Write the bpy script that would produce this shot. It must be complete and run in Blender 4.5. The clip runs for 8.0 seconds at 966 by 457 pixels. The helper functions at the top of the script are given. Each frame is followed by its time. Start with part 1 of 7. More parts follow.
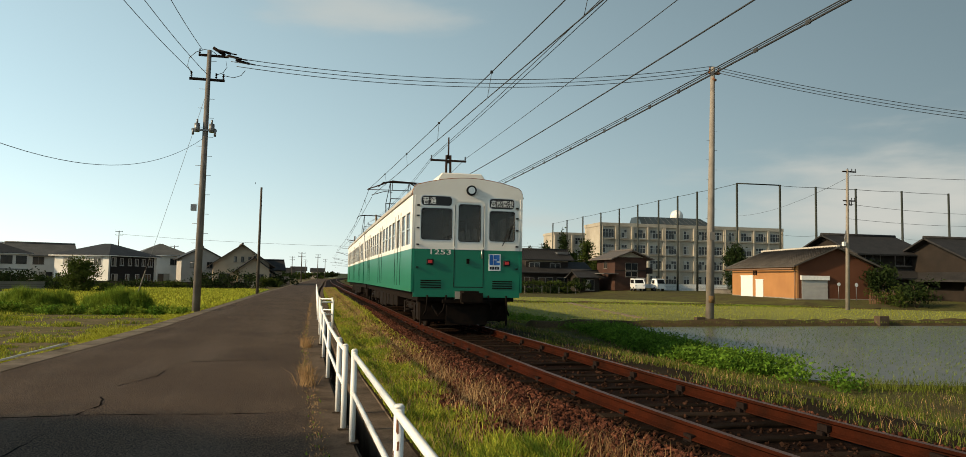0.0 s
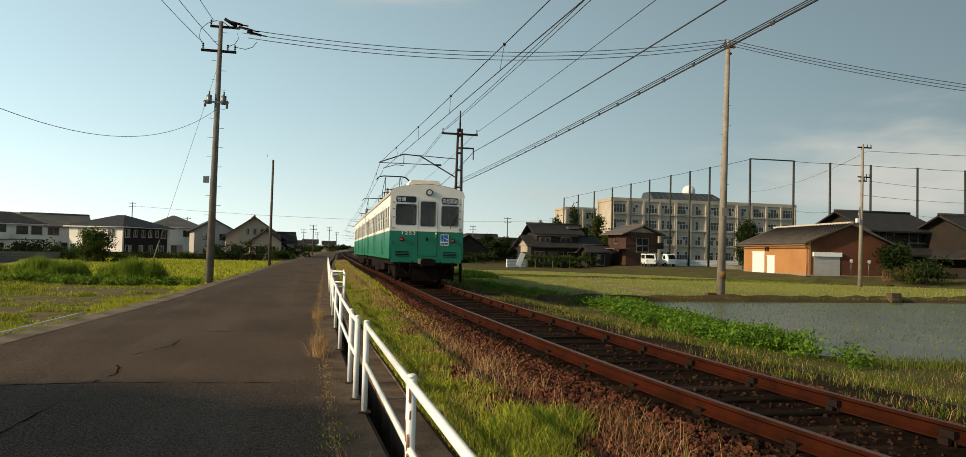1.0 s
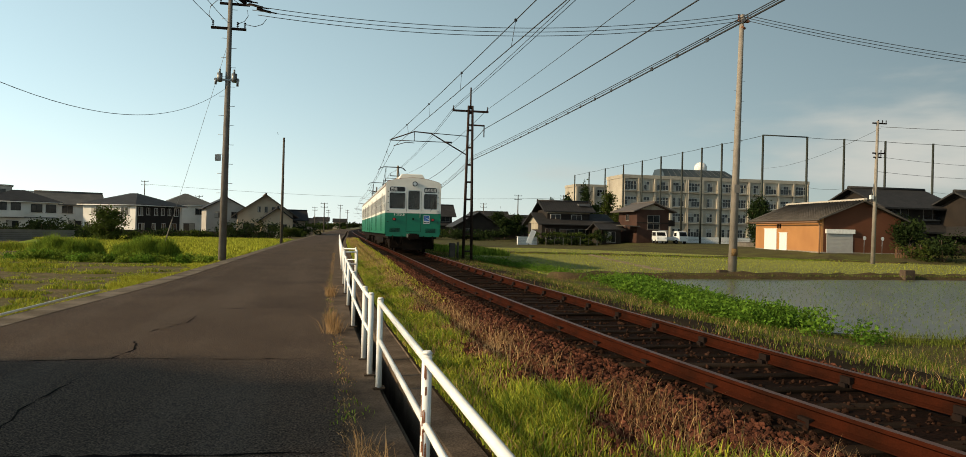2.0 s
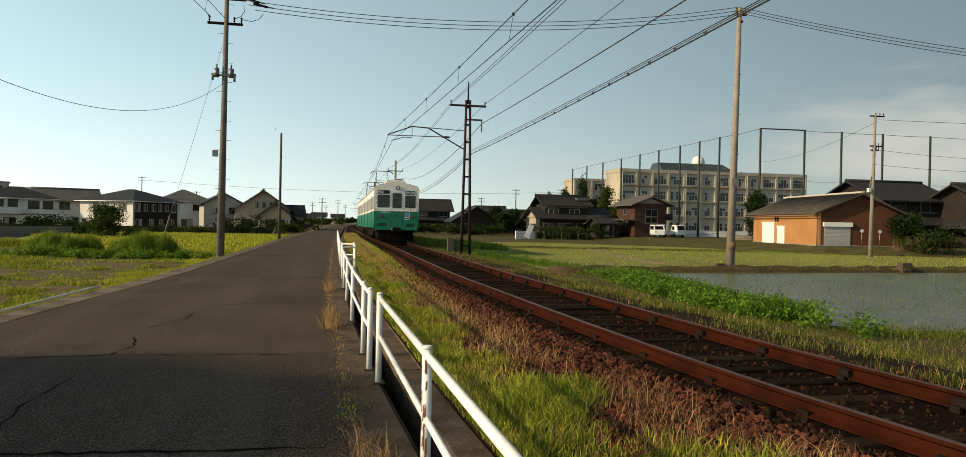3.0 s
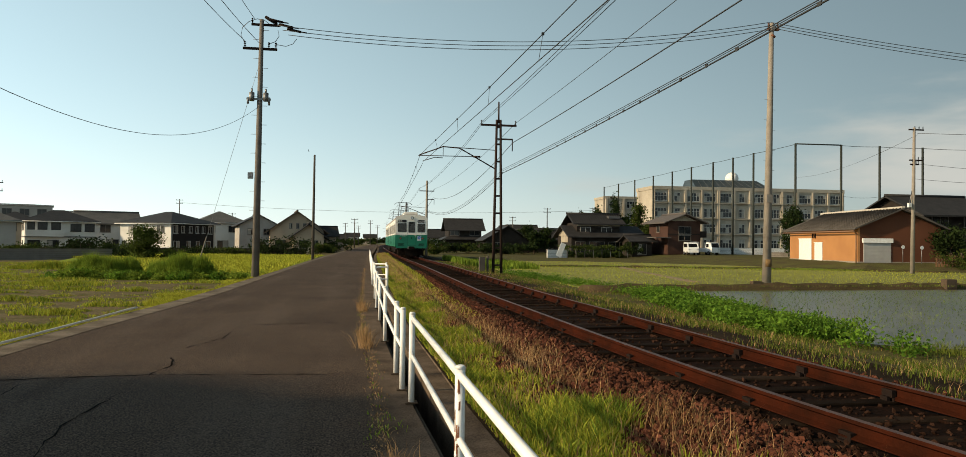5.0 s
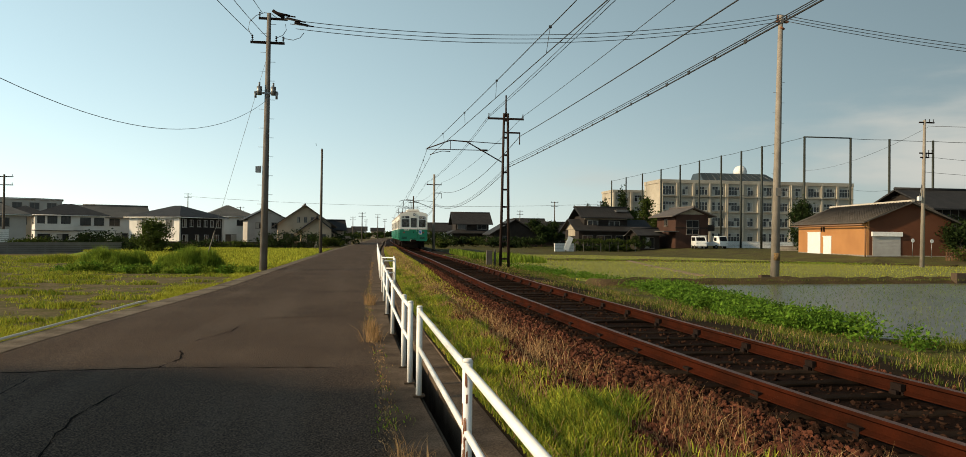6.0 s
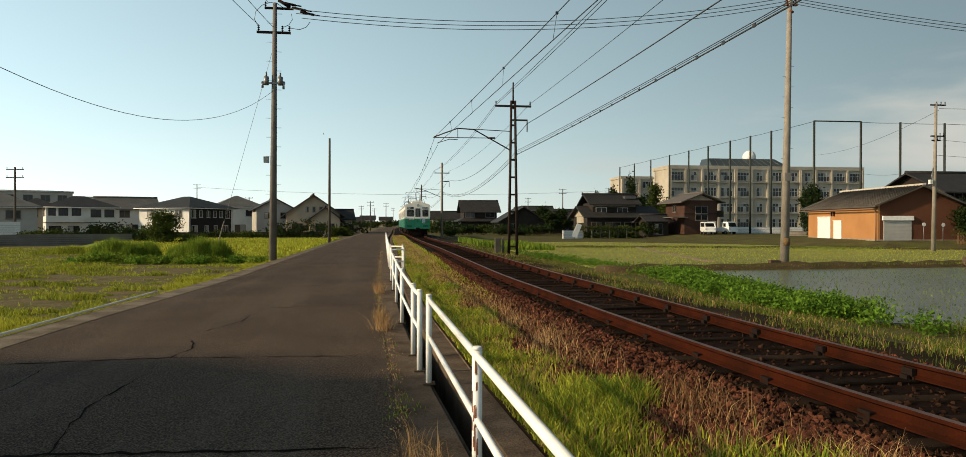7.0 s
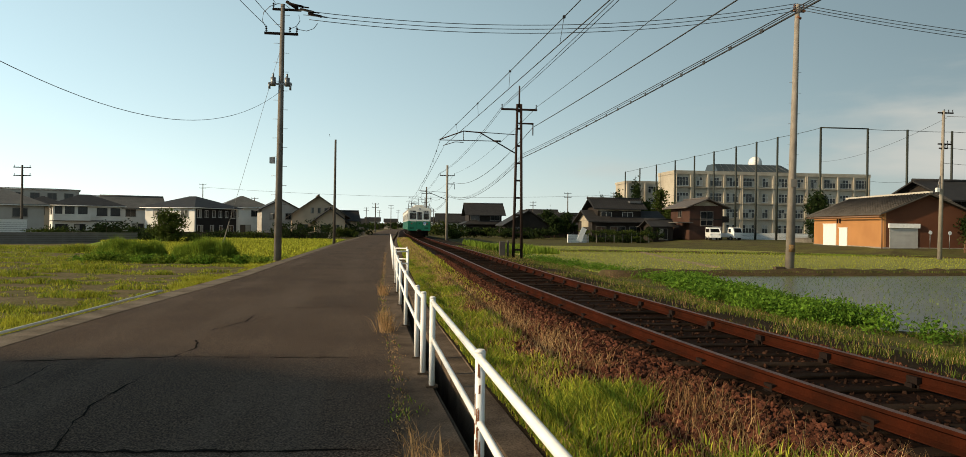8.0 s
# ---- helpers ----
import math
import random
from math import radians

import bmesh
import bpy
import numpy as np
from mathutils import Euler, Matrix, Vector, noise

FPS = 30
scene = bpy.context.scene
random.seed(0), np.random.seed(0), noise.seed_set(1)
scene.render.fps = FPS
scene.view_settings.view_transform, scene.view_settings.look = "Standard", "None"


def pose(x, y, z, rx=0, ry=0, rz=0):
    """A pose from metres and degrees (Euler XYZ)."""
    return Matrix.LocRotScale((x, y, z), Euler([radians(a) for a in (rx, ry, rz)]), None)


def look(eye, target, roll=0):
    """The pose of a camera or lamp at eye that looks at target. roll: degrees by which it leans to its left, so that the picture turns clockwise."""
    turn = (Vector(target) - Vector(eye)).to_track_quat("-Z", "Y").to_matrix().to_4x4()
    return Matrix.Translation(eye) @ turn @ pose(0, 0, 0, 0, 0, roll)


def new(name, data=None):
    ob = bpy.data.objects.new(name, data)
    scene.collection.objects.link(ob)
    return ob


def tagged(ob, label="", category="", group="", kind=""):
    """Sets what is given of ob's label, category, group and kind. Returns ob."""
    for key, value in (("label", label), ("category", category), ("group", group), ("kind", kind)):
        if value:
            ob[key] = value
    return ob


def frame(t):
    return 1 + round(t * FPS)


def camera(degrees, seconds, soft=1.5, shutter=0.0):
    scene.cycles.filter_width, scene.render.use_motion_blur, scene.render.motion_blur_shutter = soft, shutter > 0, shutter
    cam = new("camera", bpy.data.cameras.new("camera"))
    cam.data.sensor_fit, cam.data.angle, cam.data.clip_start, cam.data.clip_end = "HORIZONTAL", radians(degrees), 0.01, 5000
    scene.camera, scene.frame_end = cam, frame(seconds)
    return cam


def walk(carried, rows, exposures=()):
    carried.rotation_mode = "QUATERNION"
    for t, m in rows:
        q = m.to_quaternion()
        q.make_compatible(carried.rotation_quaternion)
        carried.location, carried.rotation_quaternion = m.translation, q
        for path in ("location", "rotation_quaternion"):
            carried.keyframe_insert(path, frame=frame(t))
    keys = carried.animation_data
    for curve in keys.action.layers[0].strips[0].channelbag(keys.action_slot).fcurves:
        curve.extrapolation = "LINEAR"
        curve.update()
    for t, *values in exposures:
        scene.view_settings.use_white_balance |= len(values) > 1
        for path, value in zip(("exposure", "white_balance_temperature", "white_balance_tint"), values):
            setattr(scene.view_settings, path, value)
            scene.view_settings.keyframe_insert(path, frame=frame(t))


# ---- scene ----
# the camera, held by hand at the road's edge
cam = camera(67.0, 8.0, soft=0.6)

PATH = [
    (0.0, pose(0.049, 0, 1.612, 93.87, -1.00, -12.95)),
    (0.5, pose(0.048, 0, 1.609, 93.46, -0.26, -11.71)),
    (1.0, pose(0.037, 0, 1.600, 91.82, -1.45, -12.12)),
    (1.5, pose(0.023, 0, 1.600, 91.98, -1.35, -11.34)),
    (1.7, pose(0.018, 0, 1.600, 90.03, -1.46, -11.19)),
    (2.8, pose(0.004, 0, 1.600, 90.04, -0.97, -11.79)),
    (3.0, pose(0.002, 0, 1.600, 89.61, -1.12, -11.46)),
    (3.5, pose(0.000, 0, 1.600, 91.04, -0.34, -10.33)),
    (4.0, pose(0.000, 0, 1.600, 90.94, -0.43, -9.61)),
    (4.5, pose(0.000, 0, 1.600, 91.19, -0.88, -9.55)),
    (4.7, pose(0.000, 0, 1.600, 91.16, -0.80, -9.35)),
    (6.0, pose(0.000, 0, 1.600, 90.57, -0.64, -8.42)),
    (6.5, pose(0.000, 0, 1.600, 90.12, -0.67, -8.43)),
    (7.0, pose(0.000, 0, 1.600, 89.62, -0.09, -7.77)),
    (7.5, pose(0.000, 0, 1.600, 89.88, -0.65, -7.36)),
    (8.0, pose(0.000, 0, 1.600, 89.85, -0.75, -7.40)),
]
walk(cam, PATH, exposures=[(0.0, 0.22, 6680, 6), (8.0, 0.22, 6680, 6)])

# ---- sky and sun ----
SUN_AZ, SUN_EL = -97.0, 24.0        # degrees from +y towards +x; height
world = bpy.data.worlds.new("sky")
scene.world = world
world.use_nodes = True
wn, wl = world.node_tree.nodes, world.node_tree.links
wn.clear()
sky = wn.new("ShaderNodeTexSky")
sky.sky_type = "NISHITA"
sky.sun_disc = False
sky.sun_elevation, sky.sun_rotation = radians(SUN_EL), radians(SUN_AZ)
sky.air_density, sky.dust_density, sky.ozone_density = 1.0, 0.8, 1.2
wcoord = wn.new("ShaderNodeTexCoord")


def wnode(kind, op=None, **vals):
    n = wn.new(kind)
    if op:
        n.operation = op
    for k, v in vals.items():
        n.inputs[int(k[1:])].default_value = v
    return n


# thin haze over the whole sky, thicker towards the horizon
wsep = wn.new("ShaderNodeSeparateXYZ")
wl.new(wcoord.outputs["Generated"], wsep.inputs[0])
wabs = wnode("ShaderNodeMath", "ABSOLUTE")
wl.new(wsep.outputs["Z"], wabs.inputs[0])
winv = wnode("ShaderNodeMath", "SUBTRACT", i0=1.0)
wl.new(wabs.outputs[0], winv.inputs[1])
# a thin blue-green veil that thins out upwards, and white haze low over the horizon
wdim = wnode("ShaderNodeVectorMath", "SCALE")
wdim.inputs["Scale"].default_value = 0.24
wl.new(sky.outputs["Color"], wdim.inputs[0])
whaze = wdim
for power, tint in ((1.0, (3.10, 4.20, 4.65)), (12.0, (1.9, 1.45, 1.1))):
    wpow = wnode("ShaderNodeMath", "POWER", i1=power)
    wl.new(winv.outputs[0], wpow.inputs[0])
    wveil = wnode("ShaderNodeVectorMath", "SCALE")
    wveil.inputs[0].default_value = tint
    wl.new(wpow.outputs[0], wveil.inputs["Scale"])
    wadd = wnode("ShaderNodeVectorMath", "ADD")
    wl.new(whaze.outputs[0], wadd.inputs[0])
    wl.new(wveil.outputs[0], wadd.inputs[1])
    whaze = wadd
# the haze glows towards the sun
wdot = wnode("ShaderNodeVectorMath", "DOT_PRODUCT")
wdot.inputs[1].default_value = (math.sin(radians(SUN_AZ)), math.cos(radians(SUN_AZ)), 0)
wl.new(wcoord.outputs["Generated"], wdot.inputs[0])
wgl = wnode("ShaderNodeMath", "MULTIPLY_ADD", i1=0.95, i2=1.32)
wl.new(wdot.outputs["Value"], wgl.inputs[0])
wsc = wnode("ShaderNodeVectorMath", "SCALE")
wl.new(whaze.outputs[0], wsc.inputs[0])
wl.new(wgl.outputs[0], wsc.inputs["Scale"])
sky_colour = wsc.outputs["Vector"]
# clouds: soft wisps high up and a low bank
wnoise = wn.new("ShaderNodeTexNoise")
wnoise.inputs["Scale"].default_value, wnoise.inputs["Detail"].default_value = 5.0, 7.0
wmap = wn.new("ShaderNodeMapping")
wmap.inputs["Scale"].default_value = (1.0, 1.0, 4.0)
wl.new(wcoord.outputs["Generated"], wmap.inputs["Vector"])
wl.new(wmap.outputs["Vector"], wnoise.inputs["Vector"])
for az, el, wide, high, strength in ((2.0, 20.5, 9.0, 2.0, 0.6), (41.0, 6.5, 13.0, 4.0, 1.0), (17.0, 4.4, 9.0, 1.0, 0.35), (-20.0, 26.0, 10.0, 2.0, 0.3), (60.0, 9.0, 16.0, 5.0, 0.6), (-70.0, 8.0, 30.0, 4.0, 0.3), (150.0, 18.0, 40.0, 6.0, 0.4)):
    mp = wn.new("ShaderNodeMapping")
    mp.inputs["Rotation"].default_value = (0, 0, radians(az))
    wl.new(wcoord.outputs["Generated"], mp.inputs["Vector"])
    off = wnode("ShaderNodeVectorMath", "SUBTRACT")
    off.inputs[1].default_value = (0, math.cos(radians(el)), math.sin(radians(el)))
    wl.new(mp.outputs["Vector"], off.inputs[0])
    scl = wnode("ShaderNodeVectorMath", "MULTIPLY")
    scl.inputs[1].default_value = (1 / math.sin(radians(wide)), 1.0, 1 / math.sin(radians(high)))
    wl.new(off.outputs[0], scl.inputs[0])
    ln = wnode("ShaderNodeVectorMath", "LENGTH")
    wl.new(scl.outputs[0], ln.inputs[0])
    fall = wnode("ShaderNodeMath", "SUBTRACT", i0=0.95)
    wl.new(ln.outputs["Value"], fall.inputs[1])
    nz = wnode("ShaderNodeMath", "MULTIPLY_ADD", i1=2.6, i2=-1.25)
    wl.new(wnoise.outputs["Fac"], nz.inputs[0])
    tot = wnode("ShaderNodeMath", "ADD")
    wl.new(fall.outputs[0], tot.inputs[0])
    wl.new(nz.outputs[0], tot.inputs[1])
    rg = wn.new("ShaderNodeMapRange")
    rg.interpolation_type = "SMOOTHSTEP"
    rg.inputs["From Min"].default_value, rg.inputs["From Max"].default_value = -0.1, 1.1
    rg.inputs["To Max"].default_value = strength
    wl.new(tot.outputs[0], rg.inputs["Value"])
    cm = wn.new("ShaderNodeMixRGB")
    cm.inputs[2].default_value = (4.9, 4.9, 4.7, 1)
    wl.new(rg.outputs["Result"], cm.inputs[0])
    wl.new(sky_colour, cm.inputs[1])
    sky_colour = cm.outputs["Color"]
wbg = wn.new("ShaderNodeBackground")
wbg.inputs["Strength"].default_value = 0.105
wout = wn.new("ShaderNodeOutputWorld")
wl.new(sky_colour, wbg.inputs["Color"])
wl.new(wbg.outputs["Background"], wout.inputs["Surface"])

sun_data = bpy.data.lights.new("sun", "SUN")
sun_data.energy, sun_data.angle, sun_data.color = 4.9, radians(1.8), (1.0, 0.77, 0.50)
sun = new("sun", sun_data)
_a, _e = radians(SUN_AZ), radians(SUN_EL)
SUN_DIR = Vector((math.sin(_a) * math.cos(_e), math.cos(_a) * math.cos(_e), math.sin(_e)))
sun.matrix_world = look(SUN_DIR * 60, (0, 0, 0))
scene.view_settings.exposure = 0.0


# ---- materials ----
def mat(name, col, rough=0.7, metal=0.0, col2=None, scale=6.0, amount=0.5, bump=0.0, bump_scale=60.0, spec=0.25, rand=0.0, island=0.0, fine=0.0):
    """A surface with colour varied at two scales, and fine relief."""
    m = bpy.data.materials.new(name)
    m.use_nodes = True
    n, l = m.node_tree.nodes, m.node_tree.links
    b = n["Principled BSDF"]
    b.inputs["Roughness"].default_value, b.inputs["Metallic"].default_value = rough, metal
    b.inputs["Specular IOR Level"].default_value = spec
    co = n.new("ShaderNodeTexCoord")
    big = n.new("ShaderNodeTexNoise")
    big.inputs["Scale"].default_value, big.inputs["Detail"].default_value = scale, 6.0
    ramp = n.new("ShaderNodeValToRGB")
    ramp.color_ramp.elements[0].position, ramp.color_ramp.elements[1].position = 0.35, 0.68
    mix = n.new("ShaderNodeMixRGB")
    c2 = col2 or tuple(c * 0.7 for c in col)
    mix.inputs[1].default_value, mix.inputs[2].default_value = (*col, 1), (*c2, 1)
    mul = n.new("ShaderNodeMath")
    mul.operation, mul.inputs[1].default_value = "MULTIPLY", amount
    l.new(co.outputs["Object"], big.inputs["Vector"])
    l.new(big.outputs["Fac"], ramp.inputs["Fac"])
    l.new(ramp.outputs["Color"], mul.inputs[0])
    l.new(mul.outputs["Value"], mix.inputs[0])
    colour = mix.outputs["Color"]
    if fine:
        fn = n.new("ShaderNodeTexNoise")
        fn.inputs["Scale"].default_value, fn.inputs["Detail"].default_value = bump_scale, 3.0
        fr = n.new("ShaderNodeMapRange")
        fr.inputs["From Min"].default_value, fr.inputs["From Max"].default_value = 0.3, 0.7
        fr.inputs["To Min"].default_value, fr.inputs["To Max"].default_value = 1 - fine, 1 + fine
        hv = n.new("ShaderNodeHueSaturation")
        l.new(co.outputs["Object"], fn.inputs["Vector"])
        l.new(fn.outputs["Fac"], fr.inputs["Value"])
        l.new(fr.outputs["Result"], hv.inputs["Value"])
        l.new(colour, hv.inputs["Color"])
        colour = hv.outputs["Color"]
    if rand or island:
        src = n.new("ShaderNodeObjectInfo").outputs["Random"] if rand else n.new("ShaderNodeNewGeometry").outputs["Random Per Island"]
        k = rand or island
        r1 = n.new("ShaderNodeMapRange")
        r1.inputs["To Min"].default_value, r1.inputs["To Max"].default_value = 1 - k, 1 + k
        h1 = n.new("ShaderNodeHueSaturation")
        l.new(src, r1.inputs["Value"])
        l.new(r1.outputs["Result"], h1.inputs["Value"])
        l.new(colour, h1.inputs["Color"])
        colour = h1.outputs["Color"]
    l.new(colour, b.inputs["Base Color"])
    if bump:
        bn = n.new("ShaderNodeTexNoise")
        bn.inputs["Scale"].default_value, bn.inputs["Detail"].default_value = bump_scale, 4.0
        bp = n.new("ShaderNodeBump")
        bp.inputs["Strength"].default_value, bp.inputs["Distance"].default_value = bump, 0.01
        l.new(co.outputs["Object"], bn.inputs["Vector"])
        l.new(bn.outputs["Fac"], bp.inputs["Height"])
        l.new(bp.outputs["Normal"], b.inputs["Normal"])
    return m


def leafy(name, col, col2, island=0.35, rough=0.6, through_light=0.35):
    """Blades and leaves: colour by island, and light that comes through."""
    m = mat(name, col, 0.8, 0, col2, 0.9, 0.9, island=island, spec=0.08)
    n, l = m.node_tree.nodes, m.node_tree.links
    b, out = n["Principled BSDF"], n["Material Output"]
    tr = n.new("ShaderNodeBsdfTranslucent")
    l.new(b.inputs["Base Color"].links[0].from_socket, tr.inputs["Color"])
    ms = n.new("ShaderNodeMixShader")
    ms.inputs[0].default_value = through_light
    l.new(b.outputs[0], ms.inputs[1])
    l.new(tr.outputs[0], ms.inputs[2])
    l.new(ms.outputs[0], out.inputs["Surface"])
    return m


def plain_glow(name, col, strength):
    m = mat(name, col, 0.4)
    b = m.node_tree.nodes["Principled BSDF"]
    b.inputs["Emission Color"].default_value = (*col, 1)
    b.inputs["Emission Strength"].default_value = strength
    return m


CONCRETE = mat("concrete", (0.27, 0.24, 0.20), 0.9, 0, (0.15, 0.13, 0.11), 1.4, 0.9, 0.4, 90, fine=0.25, spec=0.03)
DARK_CONCRETE = mat("weathered concrete", (0.095, 0.068, 0.047), 0.92, 0, (0.045, 0.033, 0.024), 1.6, 0.9, 0.5, 70, fine=0.3, spec=0.03)
POLE_CONCRETE = mat("pole concrete", (0.27, 0.235, 0.195), 0.85, 0, (0.18, 0.155, 0.13), 2.0, 0.8, 0.2, 60, fine=0.12, spec=0.03)
BARK_STEEL = mat("dark pole", (0.09, 0.075, 0.06), 0.8, 0, (0.05, 0.04, 0.035), 3.0, 0.8)
SOIL = mat("soil", (0.031, 0.021, 0.012), 0.95, 0, (0.015, 0.011, 0.007), 0.7, 0.9, 0.8, 30, fine=0.35, spec=0.03)
MEADOW = mat("meadow ground", (0.135, 0.103, 0.062), 0.95, 0, (0.080, 0.078, 0.026), 1.6, 0.9, 0.8, 14, fine=0.4, spec=0.03)
GRASSY = mat("short grass and earth", (0.085, 0.085, 0.028), 0.95, 0, (0.060, 0.046, 0.028), 0.5, 0.9, 0.8, 14, fine=0.4, spec=0.03)
KERB = mat("weathered kerb", (0.185, 0.155, 0.122), 0.92, 0, (0.085, 0.068, 0.05), 1.8, 0.95, 0.5, 60, fine=0.35, spec=0.03)
EDGE_CONCRETE = mat("dirty edge concrete", (0.130, 0.097, 0.071), 0.92, 0, (0.055, 0.040, 0.029), 2.2, 0.95, 0.6, 70, fine=0.4, spec=0.03)
PADDY = mat("young paddy", (0.21, 0.21, 0.075), 0.9, 0, (0.155, 0.165, 0.06), 0.25, 0.9, 0.6, 9, fine=0.3, spec=0.03)
LAWN = mat("bright paddy", (0.20, 0.245, 0.03), 0.9, 0, (0.155, 0.20, 0.03), 0.4, 0.9, 0.6, 12, fine=0.3, spec=0.03)
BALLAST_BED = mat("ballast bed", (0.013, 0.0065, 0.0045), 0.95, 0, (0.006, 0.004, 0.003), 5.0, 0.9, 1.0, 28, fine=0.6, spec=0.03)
STONE = mat("rusty stone", (0.108, 0.040, 0.024), 0.92, 0, (0.030, 0.014, 0.010), 9.0, 0.8, 0.5, 60, rand=0.45, spec=0.03)
STONE_STUFF = mat("rusty stones", (0.108, 0.040, 0.024), 0.92, 0, (0.030, 0.014, 0.010), 9.0, 0.8, 0.5, 60, island=0.5, spec=0.03)
RAIL_RUST = mat("rail rust", (0.036, 0.0082, 0.0034), 0.85, 0.0, (0.015, 0.0052, 0.0027), 3.0, 0.9, 0.3, 60, fine=0.15, spec=0.03)
RAIL_TOP = mat("worn rail top", (0.13, 0.070, 0.050), 0.5, 0.5, (0.06, 0.026, 0.016), 2.0, 0.8)
DARK_STONE = mat("dark brown stones", (0.034, 0.016, 0.010), 0.9, 0, (0.010, 0.006, 0.004), 9.0, 0.8, 0.5, 60, island=0.5, spec=0.04)
SLEEPER = mat("old sleeper", (0.022, 0.014, 0.0095), 0.92, 0, (0.010, 0.007, 0.005), 3.0, 0.9, 0.7, 40, rand=0.45, spec=0.03)
BLACK_IRON = mat("black iron", (0.014, 0.010, 0.009), 0.8, 0.1, (0.022, 0.013, 0.009), 8, 0.7, spec=0.03)
WHITE_PAINT = mat("chipped white paint", (0.78, 0.77, 0.75), 0.45, 0, (0.60, 0.57, 0.52), 5.0, 0.5, 0.1, 40)
RUST = mat("rust", (0.24, 0.10, 0.05), 0.9, 0, (0.12, 0.055, 0.035), 20, 0.9, 0.4, 80)
WIRE = mat("wire", (0.05, 0.05, 0.05), 0.6, 0.4)
STEEL = mat("grey steel", (0.22, 0.22, 0.22), 0.5, 0.7, (0.14, 0.14, 0.14), 6, 0.6)
MAST_STEEL = mat("dark red oxide steel", (0.028, 0.014, 0.010), 0.75, 0.1, (0.03, 0.018, 0.014), 4, 0.8)
GRASS = leafy("green blades", (0.185, 0.245, 0.030), (0.105, 0.165, 0.020), 0.5)
LUSH = leafy("lush leaves", (0.115, 0.205, 0.022), (0.06, 0.125, 0.015), 0.5)
STRAW = leafy("dry blades", (0.44, 0.285, 0.135), (0.22, 0.120, 0.052), 0.6)
YELLOW_GRASS = leafy("sunny blades", (0.37, 0.37, 0.045), (0.20, 0.21, 0.022), 0.6)
BANK_GRASS = leafy("bank blades", (0.125, 0.150, 0.024), (0.065, 0.090, 0.014), 0.6)
DARK_LEAF = leafy("dark leaves", (0.022, 0.036, 0.009), (0.012, 0.021, 0.006), 0.4, 0.6, 0.2)
BUSH_LEAF = leafy("bush leaves", (0.055, 0.075, 0.014), (0.03, 0.045, 0.009), 0.4)
TRUNK = mat("bark", (0.10, 0.07, 0.05), 0.95, 0, (0.05, 0.035, 0.025), 8, 0.9, 0.5, 40)


# ---- small builders ----
def box(bm, x0, y0, z0, x1, y1, z1, m=None):
    vs = [bm.verts.new(p) for p in ((x0, y0, z0), (x1, y0, z0), (x1, y1, z0), (x0, y1, z0), (x0, y0, z1), (x1, y0, z1), (x1, y1, z1), (x0, y1, z1))]
    for f in ((3, 2, 1, 0), (4, 5, 6, 7), (0, 1, 5, 4), (1, 2, 6, 5), (2, 3, 7, 6), (3, 0, 4, 7)):
        bm.faces.new([vs[i] for i in f])
    if m is not None:
        bmesh.ops.transform(bm, matrix=m, verts=vs)
    return vs


def rod(bm, a, b, r0, r1=None, n=10, caps=True):
    """A round bar from a to b."""
    a, b = Vector(a), Vector(b)
    r1 = r0 if r1 is None else r1
    q = (b - a).to_track_quat("Z", "Y")
    rings = []
    for p, r in ((a, r0), (b, r1)):
        rings.append([bm.verts.new(p + q @ Vector((r * math.cos(i * math.tau / n), r * math.sin(i * math.tau / n), 0))) for i in range(n)])
    for i in range(n):
        f = bm.faces.new((rings[0][i], rings[0][(i + 1) % n], rings[1][(i + 1) % n], rings[1][i]))
        f.smooth = True
    if caps:
        bm.faces.new(rings[0][::-1])
        bm.faces.new(rings[1])


def tube(bm, pts, r, n=6):
    """A thin bar along points."""
    pts = [Vector(p) for p in pts]
    rings = []
    for i, p in enumerate(pts):
        d = (pts[min(i + 1, len(pts) - 1)] - pts[max(i - 1, 0)]).normalized()
        q = d.to_track_quat("Z", "Y")
        rings.append([bm.verts.new(p + q @ Vector((r * math.cos(k * math.tau / n), r * math.sin(k * math.tau / n), 0))) for k in range(n)])
    for u, v in zip(rings, rings[1:]):
        for k in range(n):
            bm.faces.new((u[k], u[(k + 1) % n], v[(k + 1) % n], v[k])).smooth = True
    bm.faces.new(rings[0][::-1])
    bm.faces.new(rings[-1])


def extrude(bm, outline, y0, y1):
    """A prism of an (x, z) outline along y."""
    a = [bm.verts.new((x, y0, z)) for x, z in outline]
    b = [bm.verts.new((x, y1, z)) for x, z in outline]
    n = len(outline)
    for i in range(n):
        bm.faces.new((a[i], a[(i + 1) % n], b[(i + 1) % n], b[i]))
    bm.faces.new(a[::-1])
    bm.faces.new(b)
    return a + b


def bevel(bm, w, seg=1):
    bmesh.ops.bevel(bm, geom=bm.edges[:], offset=w, segments=seg, affect="EDGES", profile=0.5)


